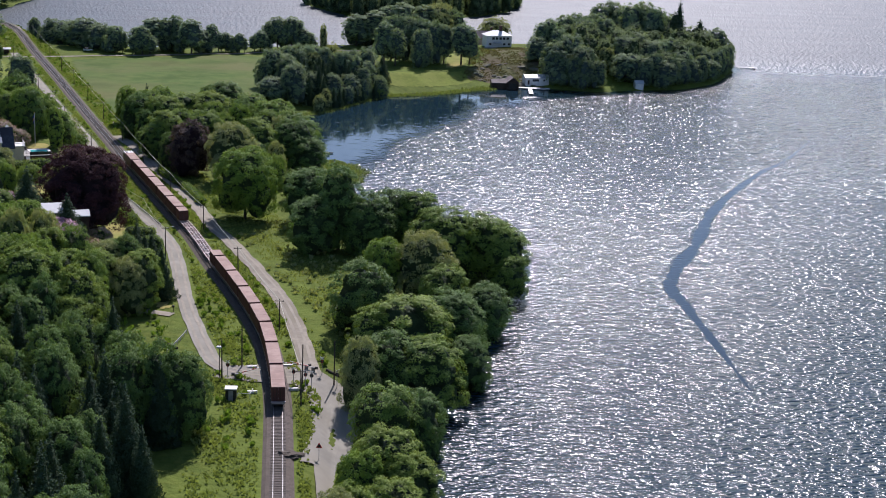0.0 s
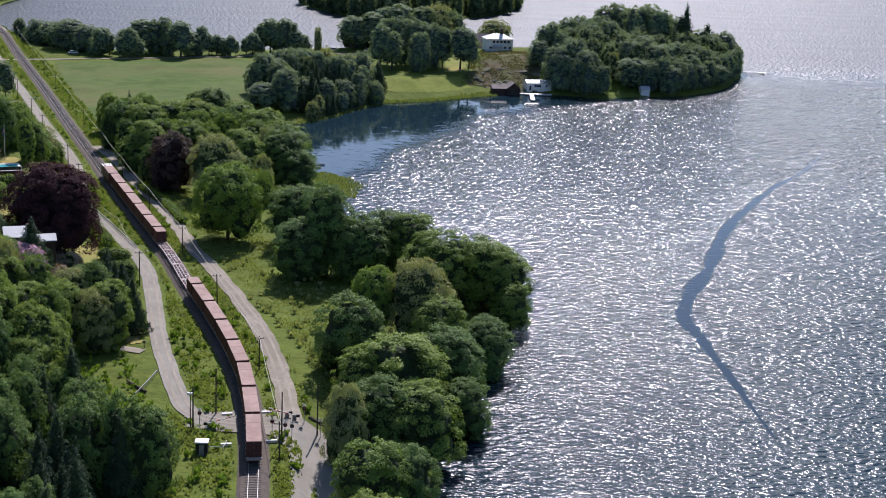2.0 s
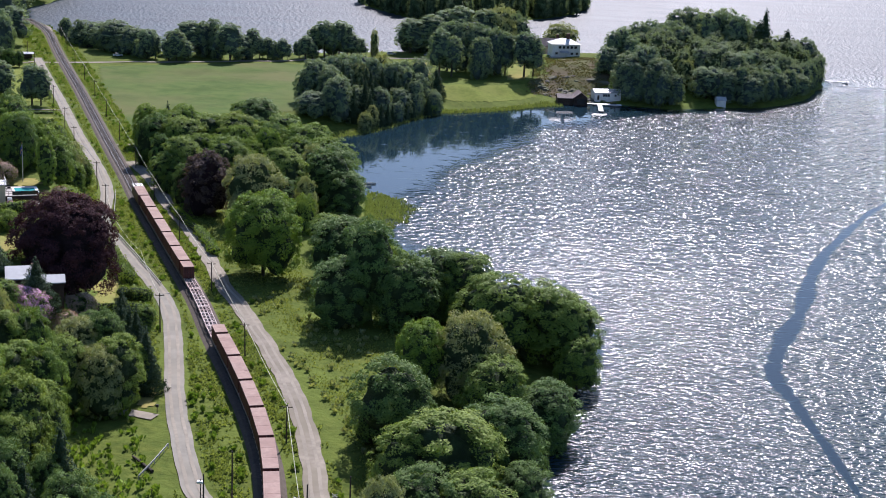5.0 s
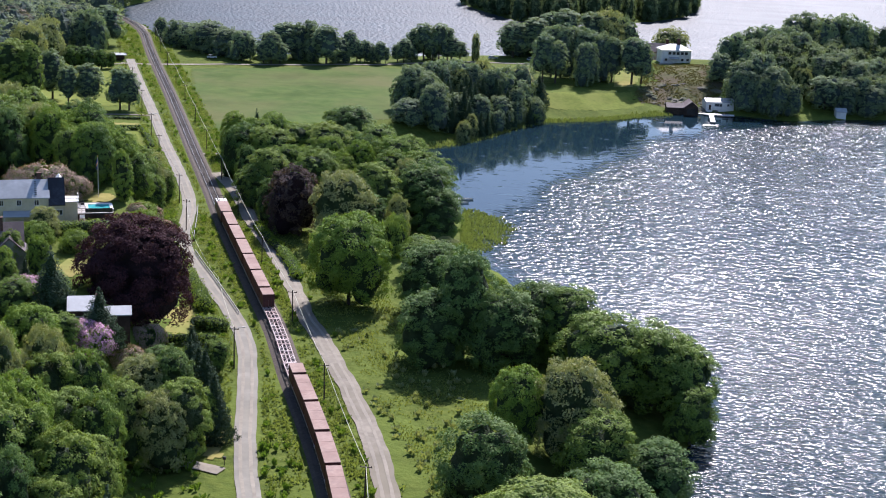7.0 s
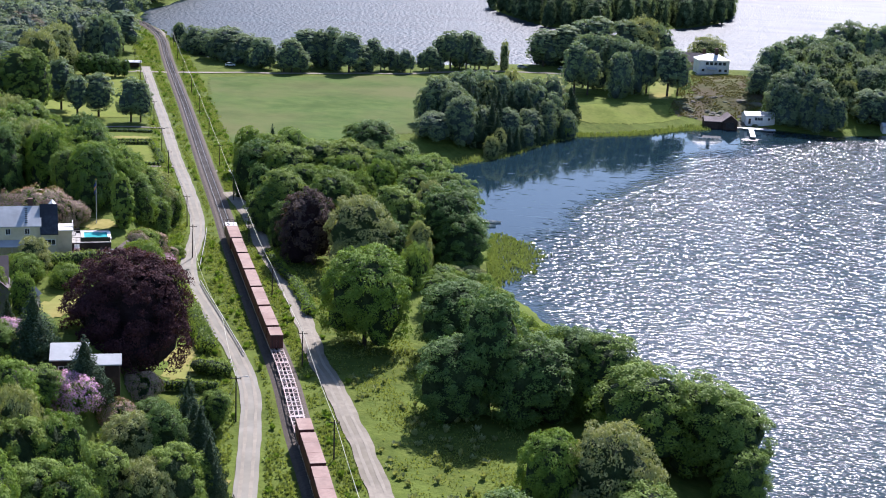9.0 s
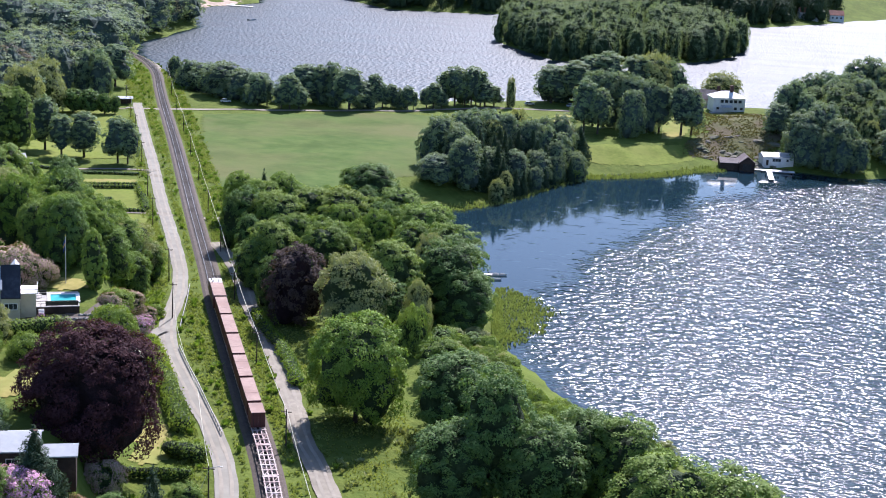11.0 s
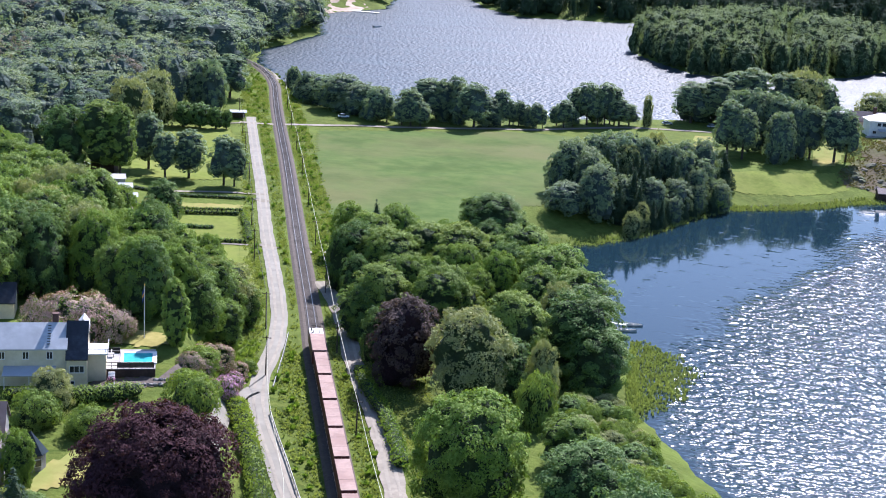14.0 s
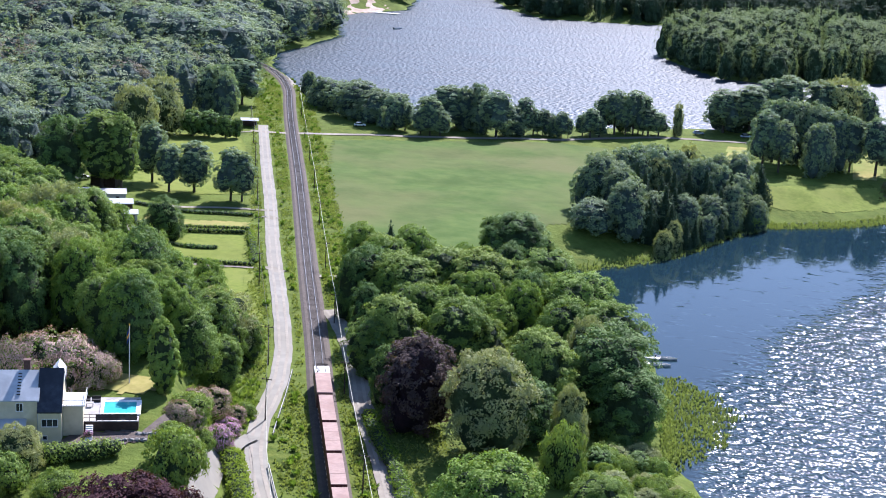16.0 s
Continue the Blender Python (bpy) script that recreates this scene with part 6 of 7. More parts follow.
line_tops = []
sd = sides_of(along)[1]
for s in np.arange(58, 640, 44.0):
    k = int(s / 0.5)
    x, y = along[k] + sd[k] * 4.1
    wood_pole(float(x), float(y), 7.0, "tarred wooden line pole beside the railway", 1, float(rng.uniform(-1.2, 1.2)), z=5.9)
    line_tops.append((float(x), float(y), 12.7))
cable(line_tops, 0.5, 0.05, "thick pale cable strung along the railway")
road_tops = []
for x, y, h, lamp in ((-68.6, 345, 8, True), (-106.2, 438.5, 8, False), (-116.6, 466.5, 8, False), (-138.5, 517, 8, False), (-151.5, 549, 8, True), (-170, 595, 8, False), (-190.5, 645, 8, False), (-206, 682, 8, False), (-219, 712, 8, False)):
    wood_pole(x, y, h, "wooden pole beside the road", 1, float(rng.uniform(-1, 1)), lamp=lamp)
    road_tops.append((x, y, ground(x, y) + h - 0.3))
cable(road_tops[1:], 0.7, 0.035, "thin overhead line along the road", "dark_steel")
cable([(-68.6, 345, ground(-68.6, 345) + 7.4), (-71.0, 341.5, ground(-71, 341.5))], 0.0, 0.04, "pale stay wire of a pole", "cable", "stay_wire")
cable([(-106.2, 438.5, ground(-106, 438) + 7.2), (-98.5, 419, 10.5), (-81, 378, 13.4), (-68.6, 345, ground(-68.6, 345) + 7.6)], 0.8, 0.035, "pale overhead line across the lane")

# ---- the near level crossing ----
tagged(patch("crossing_apron", [(-33, 270), (-26.5, 270), (-17, 262), (-14.5, 250), (-15, 236), (-17.5, 222), (-22.5, 222), (-22.3, 240), (-24.5, 253), (-28, 258.5), (-36, 259), (-43, 260.5), (-44, 267)], M["asphalt"], 0.175, 0.4, 0.12), "pale worn asphalt apron at the level crossing", "road", kind="structure")
for x, y, h in ((-41.2, 260.0, 7.6), (-38.6, 267.5, 8.2), (-25.9, 256.6, 8.6), (-20.6, 262.6, 8.8)):
    wood_pole(x, y, h, "dark pole at the level crossing", 0)
mast = thing("crossing_lamp", pose(-41.7, 260.3, ground(-41.7, 260.3)), "lamp mast with a white lamp at the crossing", "lamp")
part("pole", rod(bmesh.new(), (0, 0, -0.3), (0, 0, 6.6), 0.09, 0.07, 8), M["dark_steel"], mast)
part("lamp_head", boxes((-0.5, -0.4, 6.0, 0.5, 0.2, 6.35), bevel=0.05), M["white"], mast, "white lamp head")


def signal(x, y, turn):
    t = thing("crossing_signal", pose(x, y, ground(x, y), 0, 0, turn), "round black road signal with a warning cross", "signal", "level crossing signals")
    part("post", rod(bmesh.new(), (0, 0, -0.3), (0, 0, 3.4), 0.06, 0.06, 8), M["concrete"], t)
    part("disc", rod(bmesh.new(), (0, -0.05, 2.7), (0, 0.05, 2.7), 0.36, 0.36, 16), M["dark_steel"], t)
    for z in (2.88, 2.5):
        part("lens", rod(bmesh.new(), (0, -0.12, z), (0, -0.05, z), 0.12, 0.12, 10), M["red"], t)
    for a in (-35, 35):
        bm = bmesh.new()
        box_into(bm, -0.45, -0.03, -0.06, 0.45, 0.03, 0.06, turn=Matrix.Translation((0, -0.06 - 0.004 * (a > 0), 3.35)) @ Matrix.Rotation(radians(a), 4, "Y"))
        part("cross_board", bm, M["white"], t)
    return t


for x, y, a in ((-40.2, 260.6, 0), (-27.7, 258.3, 0), (-25.4, 257.2, 20), (-24.3, 257.4, 180), (-23.2, 266.0, 0), (-20.0, 262.0, 180)):
    signal(x, y, a)


def barrier(x, y, turn, up):
    t = thing("crossing_barrier", pose(x, y, ground(x, y), 0, 0, turn), "lowered red and white level crossing barrier", "barrier", "crossing barriers")
    part("machine", boxes((-0.3, -0.3, 0, 0.3, 0.3, 1.1), bevel=0.04), M["stone"], t)
    for i in range(5):
        bm = bmesh.new()
        box_into(bm, 0.2 + 0.9 * i, -0.04, -0.06, 0.2 + 0.9 * (i + 1), 0.04, 0.06, turn=Matrix.Translation((0, 0, 1.0)) @ Matrix.Rotation(radians(-up), 4, "Y"))
        part("boom_piece", bm, M["red"] if i % 2 else M["white"], t)
    part("counterweight", boxes((-0.9, -0.15, 0.75, -0.35, 0.15, 1.2)), M["dark_steel"], t)
    return t


barrier(-38.6, 260.6, 20, 12)
barrier(-26.3, 267.3, 200, 12)
barrier(-24.9, 266.4, 170, 10)
for x, y in ((-36.6, 267.2), (-34.6, 253.4), (-30.0, 269.0), (-27.4, 255.8)):
    t = thing("concrete_block", pose(x, y, ground(x, y), 0, 0, 12), "pale concrete block beside the rails", "block", "crossing blocks")
    part("block", boxes((-0.9, -0.3, 0, 0.9, 0.3, 0.45), bevel=0.04), M["white"], t)
hut = thing("relay_hut", pose(-37.8, 249.3, ground(-37.8, 249.3), 0, 0, 4), "small dark relay hut with a white roof", "hut")
part("body", boxes((-0.95, -0.8, -0.2, 0.95, 0.8, 2.1)), M["dark_steel"], hut)
part("roof", boxes((-1.1, -0.95, 2.1, 1.1, 0.95, 2.3), bevel=0.03), M["white"], hut, "white roof slab")
part("door", boxes((-0.4, -0.84, 0.0, 0.4, -0.8, 1.9)), M["stone"], hut)
fen = thing("pipe_fence", pose(-35.6, 250.5, ground(-35.6, 250.5)), "low pale pipe railing by the hut", "railing")
part("rail", rod(rod(bmesh.new(), (-1.2, 0, 0.9), (1.0, 0, 0.9), 0.05), (1.0, 0, 0.9), (1.1, 3.0, 0.9), 0.05), M["white"], fen)
for x, y in ((-1.2, 0), (1.0, 0), (1.1, 3.0)):
    part("post", rod(bmesh.new(), (x, y, -0.2), (x, y, 0.9), 0.05), M["white"], fen)
sign = thing("warning_sign", pose(-19.7, 225.3, ground(-19.7, 225.3)), "triangular warning sign on a post", "sign")
part("post", rod(bmesh.new(), (0, 0, -0.3), (0, 0, 2.6), 0.05), M["concrete"], sign)
part("plate", prism([(-0.55, 2.2), (0.55, 2.2), (0.0, 3.15)], -0.03, 0.03), M["red"], sign)
part("plate_face", prism([(-0.36, 2.31), (0.36, 2.31), (0.0, 2.93)], -0.045, -0.032), M["dark_steel"], sign)
heap = thing("gravel_heap", pose(-24.3, 224.2, ground(-24.3, 224.2)), "low heap of dark grey gravel on the grass", "heap")
v, f = ball(rng, np.array([0, 0, 0.0]), np.array([2.4, 1.6, 0.7]), 0.3, 3)
under("mound", mesh_of("mound", v, f, M["ballast"]), heap)
for a, b in (((-22.6, 268.6), (-16.6, 265.6)), ((-52.6, 276.0), (-57, 281))):
    lg = thing("log", Matrix(), "weathered fallen log at the road's edge", "log", "logs")
    part("trunk", rod(bmesh.new(), (*a, ground(*a) + 0.25), (*b, ground(*b) + 0.3), 0.28, 0.2, 8), M["bark"], lg)
bird = thing("bird_table", pose(-61.6, 314.6, ground(-61.6, 314.6)), "small dark wooden bird table on a post", "bird table")
part("post", rod(bmesh.new(), (0, 0, -0.2), (0, 0, 1.1), 0.12, 0.10), M["brown_wood"], bird)
part("tray", boxes((-0.3, -0.3, 1.1, 0.3, 0.3, 1.16)), M["brown_wood"], bird)
part("roof", prism([(-0.5, 1.4), (0.0, 1.9), (0.5, 1.4)], -0.4, 0.4), M["brown_wood"], bird)
box = thing("letter_box", pose(-58.3, 301.6, ground(-58.3, 301.6)), "dark letter box on a post by the drive", "letter box")
part("post", boxes((-0.05, -0.05, -0.2, 0.05, 0.05, 1.0)), M["pole_wood"], box)
part("box", boxes((-0.25, -0.2, 1.0, 0.25, 0.2, 1.45), bevel=0.04), M["dark_steel"], box)

# ---- lawns, paths and yards ----
for name, poly, mat, label in (
        ("front_lawn", [(-128, 408.5), (-126, 416), (-117.5, 417), (-113, 413.5), (-115, 408.5)], "dry_lawn", "sun-dried lawn round the flagpole"),
        ("yard", [(-120, 386.5), (-113.8, 385.5), (-106.5, 394), (-106.8, 408), (-110.0, 409), (-109.6, 397.5), (-119, 393.5)], "ballast", "dark gravel yard below the terrace"),
        ("bare_ground", [(-86, 296), (-79, 296), (-78, 304), (-80, 309), (-84, 309), (-86, 303)], "beach", "bare sandy clearing among the trees"),
        ("house_lawn", [(-112, 352), (-106, 350), (-100, 360), (-100, 368), (-108, 366)], "dry_lawn", "dry lawn beside the turret house"),
        ("beech_lawn", [(-91.5, 377), (-86.5, 380), (-80.5, 368), (-82, 361), (-88, 361), (-90, 368)], "dry_lawn", "yellow dry lawn under the copper beech"),
        ("hedged_lawn", [(-90, 360), (-80.5, 360.5), (-75.8, 362), (-75.8, 358.6), (-90.5, 355)], "lawn", "small bright lawn between hedges"),
        ("road_lawn", [(-66.5, 322), (-62.4, 322), (-60, 309), (-59.2, 303), (-62, 302), (-66, 312)], "dry_lawn", "strip of dry lawn beside the road"),
        ("garden_lawn", [(-172, 531), (-147.5, 533.5), (-158.5, 559), (-185, 551.5)], "lawn", "mown lawn between garden hedges"),
        ("lower_lawn", [(-170, 526.5), (-144.5, 529.5), (-122.5, 482.5), (-130, 488), (-148, 500), (-166, 514)], "lawn", "bright green paddock beside the road"),
        ("upper_lawn", [(-206, 590), (-175.5, 605), (-205.5, 676), (-217, 696), (-236, 686), (-232, 640)], "lawn", "bright lawn beyond the sheds"),
        ("garden_bed", [(-188, 557), (-161, 567), (-163, 574), (-190, 566)], "dry_lawn", "bare garden beds in rows"),
        ("cove_lawn", [(-38, 686), (-30, 684), (-14, 690), (0, 703), (6, 711), (0, 722), (-8, 716), (-30, 704), (-38, 698)], "lawn", "bright lawn above the cove"),
        ("hay_strip", [(-46, 690), (-39, 688), (-40, 712), (-43, 745), (-46, 772), (-54, 772), (-51, 730)], "dry_lawn", "golden mown strip between the groves"),
        ("knoll_lawn", [(-8, 726), (0, 730), (4, 748), (8, 770), (-4, 772), (-9, 748)], "dry_lawn", "dry lawn at the foot of the knoll"),
        ("beach", [(-352, 1190), (-343, 1190), (-338, 1225), (-326, 1258), (-340, 1275), (-362, 1250)], "beach", "sandy beach on the far shore"),
        ("shore_path", [(-259, 852), (-252, 848), (-240, 826), (-228, 800), (-233, 798), (-246, 824)], "gravel", "bare gravel by the lakeside line")):
    tagged(patch(name, poly, M[mat], 0.13, 1.0 if poly[0][1] < 1000 else 3.0, 0.4), label, "lawn" if "lawn" in mat else "yard", kind="structure")
for pts, w, lab in (([(-173, 527.5), (-160, 528), (-147, 530.2), (-141.5, 531.5)], 0.6, "narrow pale garden path"), ([(-192, 578), (-178, 585), (-162, 590)], 0.9, "pale garden path under the trees"),
                    ([(-208, 552), (-197, 553.5), (-186, 549), (-178, 532), (-173, 527.5)], 1.4, "pale track past the sheds"), ([(-163, 583), (-158.5, 580.5)], 1.5, "short gravel entry"), ([(-143, 533), (-137.5, 530)], 1.5, "short gravel entry"),
                    ([(-129, 531), (-124, 532.5)], 1.2, "short gravel entry"), ([(-226, 693), (-218, 699), (-213, 706)], 0.8, "pale path to the shelter"), ([(-58, 299), (-62, 300), (-70, 301.5)], 1.4, "short dirt drive into the trees")):
    tagged(ribbon("path", smooth_line(pts, 0.8), (w, w), M["gravel"], 0.18, 0.1), lab, "path", kind="structure")
for x, y, n in ((-110.5, 392.5, 5), (-109.0, 395.5, 4)):
    for i in range(n):
        st = thing("boulder", pose(x + 0.8 * i, y + 0.3 * i, ground(x + 0.8 * i, y + 0.3 * i)), "grey boulder in the yard wall", "stone", "yard boulders")
        v, f = ball(rng, np.array([0, 0, 0.15]), np.array([0.5, 0.4, 0.35]), 0.25, 2)
        under("rock", mesh_of("rock", v, f, M["stone"]), st)

# ---- cars ----
def car(x, y, turn, paint, label):
    t = thing("car", pose(x, y, ground(x, y) + 0.12, 0, 0, turn), label, "car", "parked cars")
    b = prism([(-2.1, 0.35), (2.1, 0.35), (2.15, 0.75), (1.3, 0.92), (-2.0, 0.95), (-2.15, 0.7)], -0.85, 0.85)
    bmesh.ops.rotate(b, verts=b.verts[:], matrix=Matrix.Rotation(0, 3, "Z"))
    part("body", b, paint, t)
    part("cabin", prism([(-1.8, 0.96), (1.0, 0.94), (0.4, 1.42), (-1.4, 1.45)], -0.74, 0.74), M["glass"], t)
    part("roof", boxes((-1.35, -0.72, 1.44, 0.4, 0.72, 1.5)), paint, t)
    for px in (-1.35, 1.35):
        for s in (-1, 1):
            part("wheel", rod(bmesh.new(), (px, s * 0.72, 0.32), (px, s * 0.9, 0.32), 0.32, 0.32, 12), M["dark_steel"], t)
    return t


car(-185, 734.5, 20, M["white"], "white car parked by the field road")
car(-221, 590, 60, M["white"], "pale car parked by the sheds")
car(-71.5, 340.5, 80, M["grey_roof"], "grey car half under the trees")
for x, y in ((-66, 792), (-48, 796), (-40, 799)):
    car(x, y, 30, M["grey_roof"], "grey car parked on the isthmus road")

# ---- piers, boats, rocks ----
def pier(name, label, boards, z=0.55, posts=()):
    t = thing(name, Matrix(), label, "pier")
    for r in boards:
        part("deck", boxes((*r[:2], z - 0.15, *r[2:], z)), M["white"], t)
    for x, y in posts:
        part("pile", rod(bmesh.new(), (x, y, -2.5), (x, y, z - 0.1), 0.12), M["pole_wood"], t)
    return t


pier("bathing_pier", "white T-shaped pier by the cabin", [(31.6, 689.5, 33.6, 707.0), (29.5, 707.1, 42.0, 710.5)], 0.6, [(31.9, 690), (33.3, 690), (31.9, 700), (33.3, 700), (30, 708), (41, 708)])
pier("low_jetty", "pale low jetty beside the boathouse", [(26.5, 708.5, 29.4, 710.0)], 0.5, [(26.8, 709)])
tb = thing("picnic_table", pose(38.5, 709.0, 0.61), "dark picnic table on the pier", "table")
part("tabletop", boxes((-1.2, -0.5, 0.7, 1.2, 0.5, 0.78)), M["brown_wood"], tb)
for s in (-1, 1):
    part("bench", boxes((-1.2, s * 0.95 - 0.18, 0.42, 1.2, s * 0.95 + 0.18, 0.48)), M["brown_wood"], tb)
    part("leg", boxes((s * 0.9 - 0.05, -0.9, 0, s * 0.9 + 0.05, 0.9, 0.7)), M["brown_wood"], tb)
pier("point_jetty", "narrow jetty off the cape's tip", [(150, 824.5, 162, 826.0), (158, 822, 160, 824.4)], 0.6, [(152, 825), (157, 825), (161, 825)])
pier("shore_jetty", "small jetty hidden by the shore trees", [(-54, 515.5, -49.5, 517.0), (-52.5, 520.0, -48.0, 521.2)], 0.6, [(-50, 516), (-48.4, 520.5)])
pier("beach_jetty", "long pale bathing jetty at the far beach", [(-338, 1236, -318, 1240), (-338, 1240.1, -334, 1250)], 0.7, [(-336, 1238), (-328, 1238), (-320, 1238)])


def boat(x, y, turn, label, s=1.0):
    t = thing("boat", pose(x, y, 0.0, 0, 0, turn) @ Matrix.Scale(s, 4), label, "boat", "boats")
    bm = bmesh.new()
    low = [bm.verts.new((px, py, -0.25)) for px, py in ((-2.0, -0.6), (0.8, -0.55), (2.2, 0), (0.8, 0.55), (-2.0, 0.6))]
    rim = [bm.verts.new((px, py, 0.45)) for px, py in ((-2.1, -0.8), (0.9, -0.75), (2.6, 0), (0.9, 0.75), (-2.1, 0.8))]
    for i in range(5):
        bm.faces.new((low[i], low[(i + 1) % 5], rim[(i + 1) % 5], rim[i]))
    bm.faces.new(low[::-1])
    part("hull", bm, M["white"], t)
    for px in (-1.2, 0.2):
        part("thwart", boxes((px - 0.15, -0.7, 0.2, px + 0.15, 0.7, 0.26)), M["grey_wood"], t)
    part("motor", boxes((-2.4, -0.15, 0.0, -2.1, 0.15, 0.8)), M["dark_steel"], t)
    return t


boat(-47.6, 517.5, 10, "small white rowing boat moored under the trees")
boat(-46.8, 522.5, 5, "white rowing boat at the jetty")
boat(-291, 1142, 60, "small motor boat out on the far lake", 1.6)
boat(159.5, 820, 90, "small boat at the cape's jetty")
tagged(patch("rocky_slope", [(2, 712), (14, 712), (27, 722), (40, 738), (40, 765), (30, 772), (14, 768), (8, 745), (2, 728)], M["heath"], 0.12, 1.2, 3.2), "heathery slope with bare rock", "slope", kind="structure")
for i in range(44):
    x, y = float(rng.uniform(6, 40)), float(713 + 26 * rng.random() ** 1.6)
    a = float(rng.uniform(0.8, 3.2))
    r = thing("outcrop", pose(x, y, ground(x, y) - 0.15 * a, 0, 0, float(rng.uniform(0, 90))), "lichened rock outcrop on the knoll", "rock", "rock outcrops")
    v, f = ball(rng, np.array([0, 0, 0.0]), np.array([a, a * 0.7, a * 0.4]), 0.3, 2)
    under("rock", mesh_of("rock", v, f, M["rock"]), r)

# ---- small growth ----
def tufts(name, label, spots, h, r, per, material, lift=0.0, category="weeds"):
    """Many small sprays of leaves standing on the ground, in one mesh."""
    n = len(spots)
    z = np.maximum(height(spots[:, 0], spots[:, 1]), -0.25) + lift
    k = rng.uniform(0.5, 1.5, n) * h
    at = np.repeat(np.column_stack([spots, z]), per, 0)
    hk = np.repeat(k, per)
    m = n * per
    a = rng.uniform(0, 6.283, m)
    lean = rng.uniform(0.1, 0.9, m)[:, None] * np.column_stack([np.cos(a), np.sin(a)]) * np.repeat(rng.uniform(0.6, 1.4, n), per)[:, None] * r
    root = at + np.column_stack([lean * 0.6, np.zeros(m)])
    tip = at + np.column_stack([lean * 1.3, hk * rng.uniform(0.7, 1.1, m)])
    w = np.column_stack([-np.sin(a), np.cos(a), np.zeros(m)]) * (r * 0.42 * rng.uniform(0.5, 1.2, m))[:, None]
    mid = (root + tip) / 2 + np.column_stack([np.zeros((m, 2)), hk * 0.12])
    v = np.stack([root, mid + w, tip, mid - w], 1).reshape(-1, 3)
    return tagged(new(name, mesh_of(name, v, np.arange(m * 4).reshape(-1, 4), M[material])), label, category, kind="stuff")


def beside(line_points, lo, hi, count, s0=0.0, s1=1.0):
    p = smooth_line(line_points, 1.0)
    sdx = sides_of(p)[1]
    k = rng.integers(int(len(p) * s0), int(len(p) * s1), count)
    return p[k] + sdx[k] * rng.uniform(lo, hi, (count, 1)) + rng.normal(size=(count, 2)) * 0.4


def off_roads(spots):
    keep = np.ones(len(spots), bool)
    for pts, w in ((ROAD, 2.7), (GRAVEL, 2.3), (CROSS, 2.2)):
        p = smooth_line(pts, 2.0)
        for q in p:
            keep &= np.hypot(spots[:, 0] - q[0], spots[:, 1] - q[1]) > w
    keep &= np.abs(spots[:, 0] - rail_x(spots[:, 1])) * 0.92 > 2.9
    return spots[keep]


clump = lambda spots: spots[waves(spots[:, 0], spots[:, 1], 3.5, 6) + rng.uniform(-0.6, 0.6, len(spots)) > -0.05]
tufts("verge_weeds", "rank weeds and tall grass on the railway verges", clump(off_roads(np.vstack([beside(TRACK, 3, 10, 26000, 0.02, 0.9), beside(TRACK, -14, -3, 28000, 0.02, 0.9)]))), 0.42, 0.38, 6, "weed")
tufts("meadow_weeds", "rough tussocks in the meadow", clump(off_roads(scatter([(-20, 270), (-26, 300), (-40, 335), (-56, 372), (-66, 395), (-84, 440), (-104, 490), (-96, 490), (-70, 430), (-46, 392), (-36, 372), (-18, 345), (-12, 300), (-12, 272)], 0.55, False))), 0.30, 0.26, 5, "weed")
tufts("dark_scrub", "low dark scrub beside the railway", off_roads(np.vstack([beside(TRACK, 4.0, 10, 420, 0.05, 0.95), beside(TRACK, -12, -4, 420, 0.05, 0.95)])), 0.9, 0.75, 26, "leaf_bright", category="scrub")
tufts("meadow_scrub", "grey-green thistles and scrub in the meadow", off_roads(clump(scatter([(-22, 285), (-40, 330), (-58, 375), (-46, 388), (-26, 350), (-16, 300)], 3.0, False))), 0.9, 0.8, 14, "leaf_birch", category="scrub")
tufts("slope_undergrowth", "undergrowth beneath the trees on the slope", clump(off_roads(scatter([(-66, 250), (-46, 258), (-54, 280), (-62, 300), (-70, 330), (-80, 352), (-96, 345), (-96, 300)], 1.6))), 1.0, 0.8, 8, "leaf_bright", category="undergrowth")
tufts("bank_shrubs", "low heathers and shrubs on the villa's bank", scatter([(-117, 420), (-110, 424), (-108, 438), (-114, 455), (-121, 458), (-120, 440)], 1.5, False), 1.0, 0.9, 16, "leaf_hedge", category="shrubs")
wet = scatter([(-46, 519), (-33, 507), (-27, 494), (-29, 478), (-34, 464), (-38, 452), (-41, 462), (-45, 500)], 0.55, False)
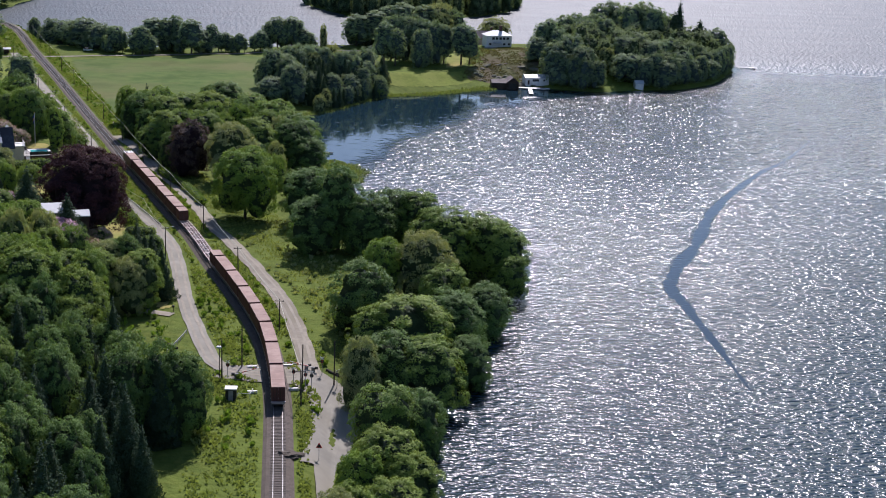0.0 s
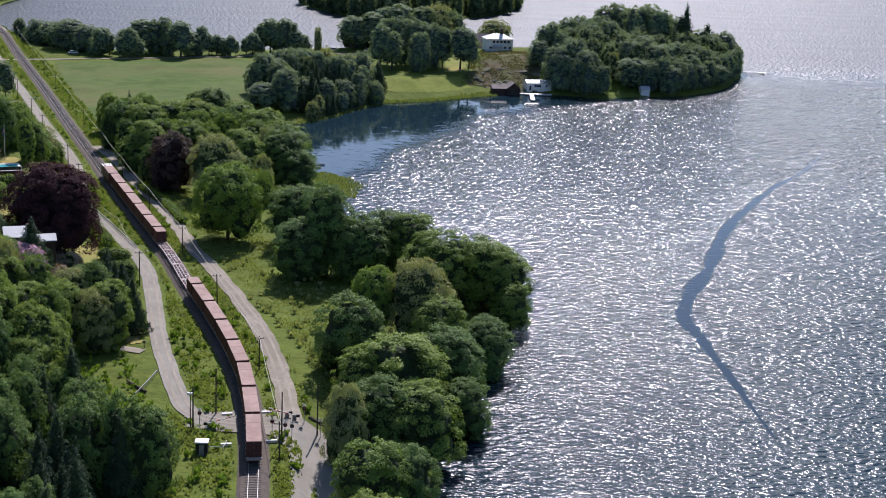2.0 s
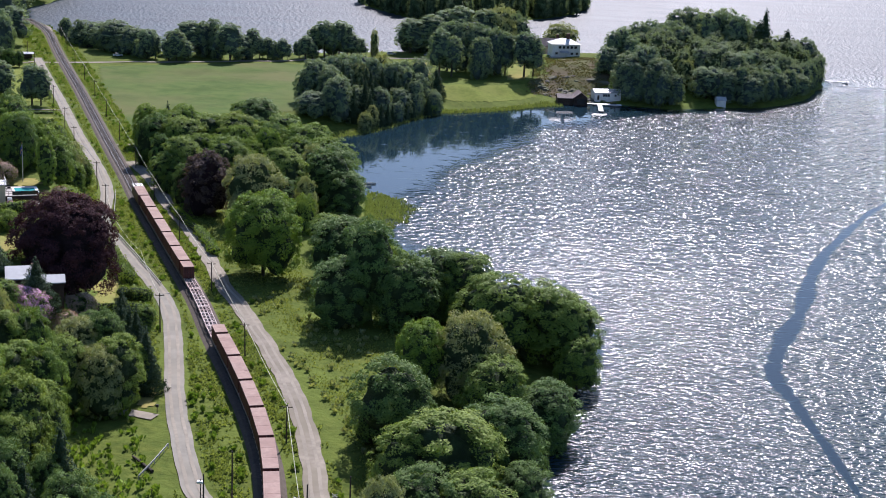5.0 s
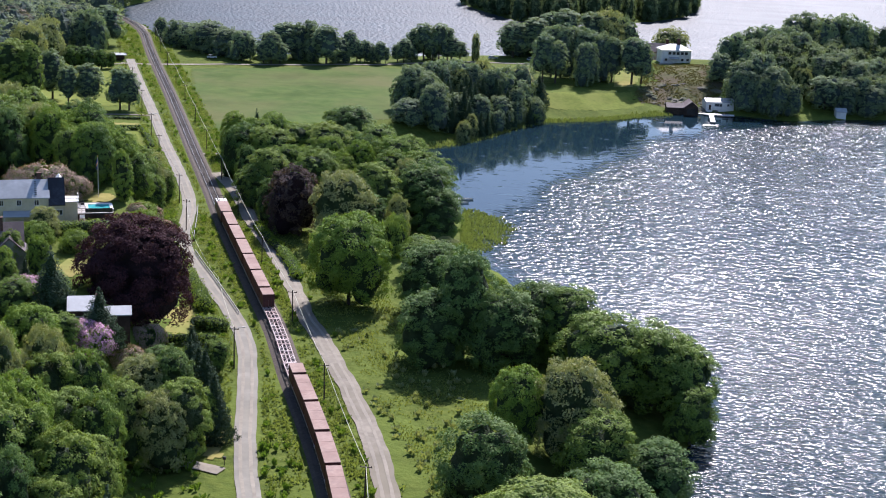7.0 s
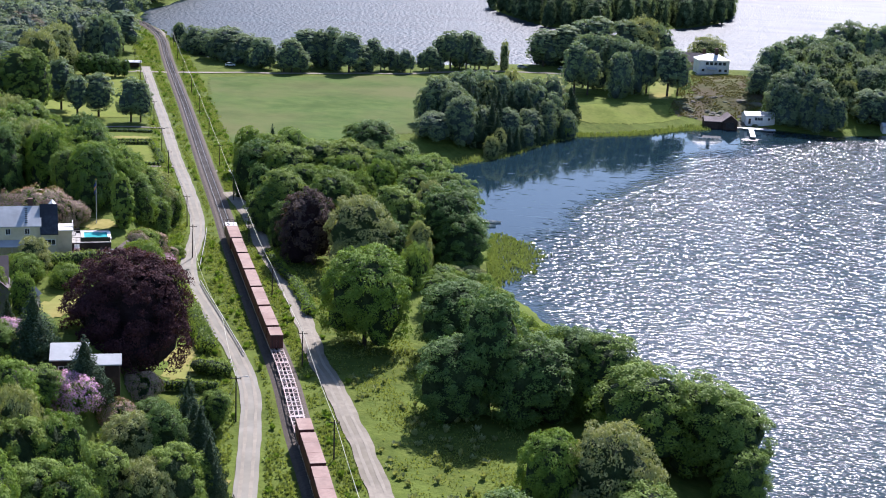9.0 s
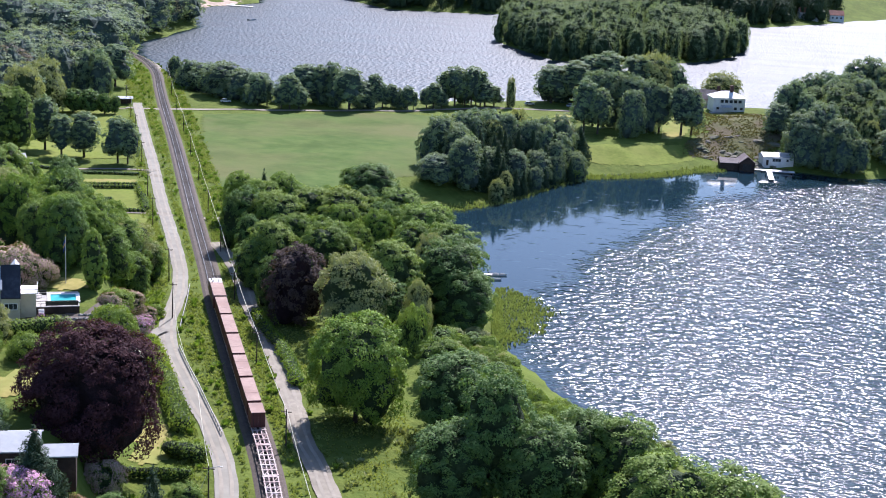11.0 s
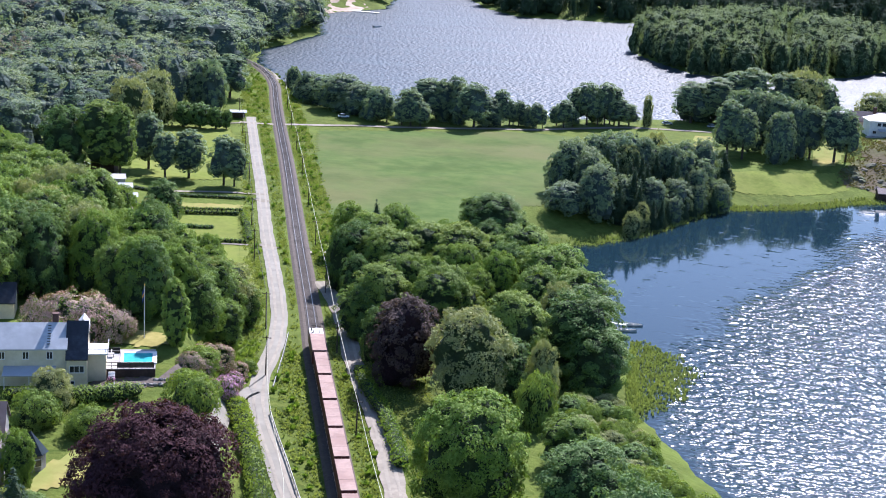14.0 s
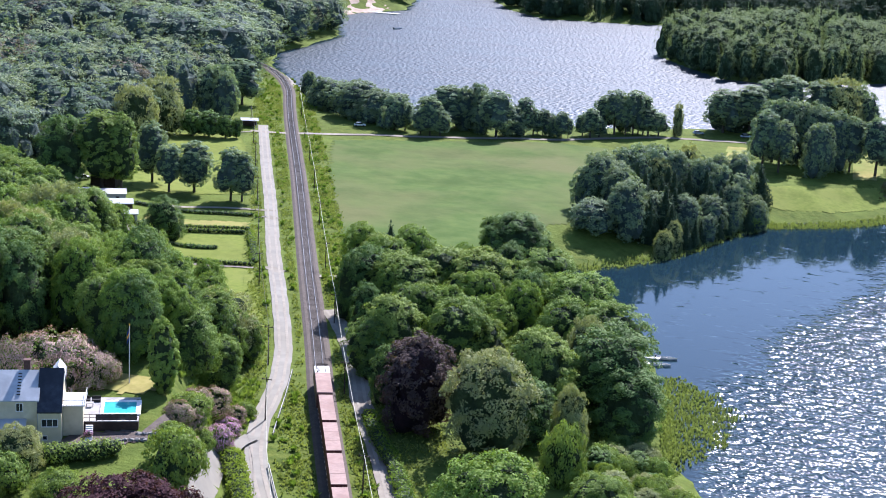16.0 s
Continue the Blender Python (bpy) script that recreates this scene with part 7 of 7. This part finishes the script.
wet = wet[signed([(-50, 512), (-38, 506), (-32, 496), (-31, 480), (-36, 464), (-39, 452), (-50, 462)], wet[:, 0], wet[:, 1]) + 3.5 * waves(wet[:, 0], wet[:, 1], 2.2, 7) + rng.uniform(-3.0, 3.0, len(wet)) > 0]
tufts("reeds", "bed of green reeds standing in the shallows", wet, 0.7, 0.35, 7, "reed", 0.0, "reeds")
tufts("bay_reeds", "fringe of reeds round the bay", np.vstack([beside([(-79, 590), (-61, 612), (-48, 642), (-35, 670)], 0, 5, 900), beside([(-35, 670), (-12, 684), (4, 701), (14, 707)], 0, 7, 1500)]), 0.9, 0.35, 5, "reed", 0.0, "reeds")

tufts("knoll_heather", "heather and grass on the rocky knoll", clump(scatter([(0, 712), (28, 720), (42, 740), (40, 772), (6, 772)], 0.8, False)), 0.4, 0.6, 6, "heather", 0.0, "heather")

# ---- calm streak on the water ----
slick = smooth_line([(140, 590), (122, 547), (104, 512), (81, 455), (69, 410), (56, 367), (56.7, 343), (58.4, 325), (60, 304), (61.5, 284)], 2.0)
wl = np.interp(np.linspace(0, 1, len(slick)), [0, 0.25, 0.5, 0.72, 0.85, 1], [0.3, 1.3, 2.3, 2.4, 1.5, 0.3])
_, sr = sides_of(slick)
kk = np.arange(len(slick))
v, calm = [], []
for u, c in ((-1.6, 0.85), (-1.0, 0.45), (-0.6, 0.15), (0.0, 0.1), (0.6, 0.15), (1.0, 0.45), (1.6, 0.85)):
    w = wl * u * (1 + 0.45 * waves(kk * 3.1, kk * 0 + 4 * (u > 0), 9.0, 3) + 0.2 * waves(kk * 2.0, kk * 0, 2.5, 5))
    v.append(np.column_stack([slick + sr * w[:, None], np.full(len(slick), 0.02)]))
    calm.append(np.full(len(slick), c))
v, calm = np.stack(v, 1).reshape(-1, 3), np.stack(calm, 1).ravel()
i, j = np.meshgrid(np.arange(len(slick) - 1), np.arange(6), indexing="ij")
a = (i * 7 + j).ravel()
me = mesh_of("calm_streak", v, np.stack([a, a + 1, a + 8, a + 7], 1), M["water"], True)
me.attributes.new("wind", "FLOAT", "POINT").data.foreach_set("value", calm.astype(np.float32))
tagged(new("water_streak", me), "calm dark streak on the ruffled lake", "water", kind="structure")
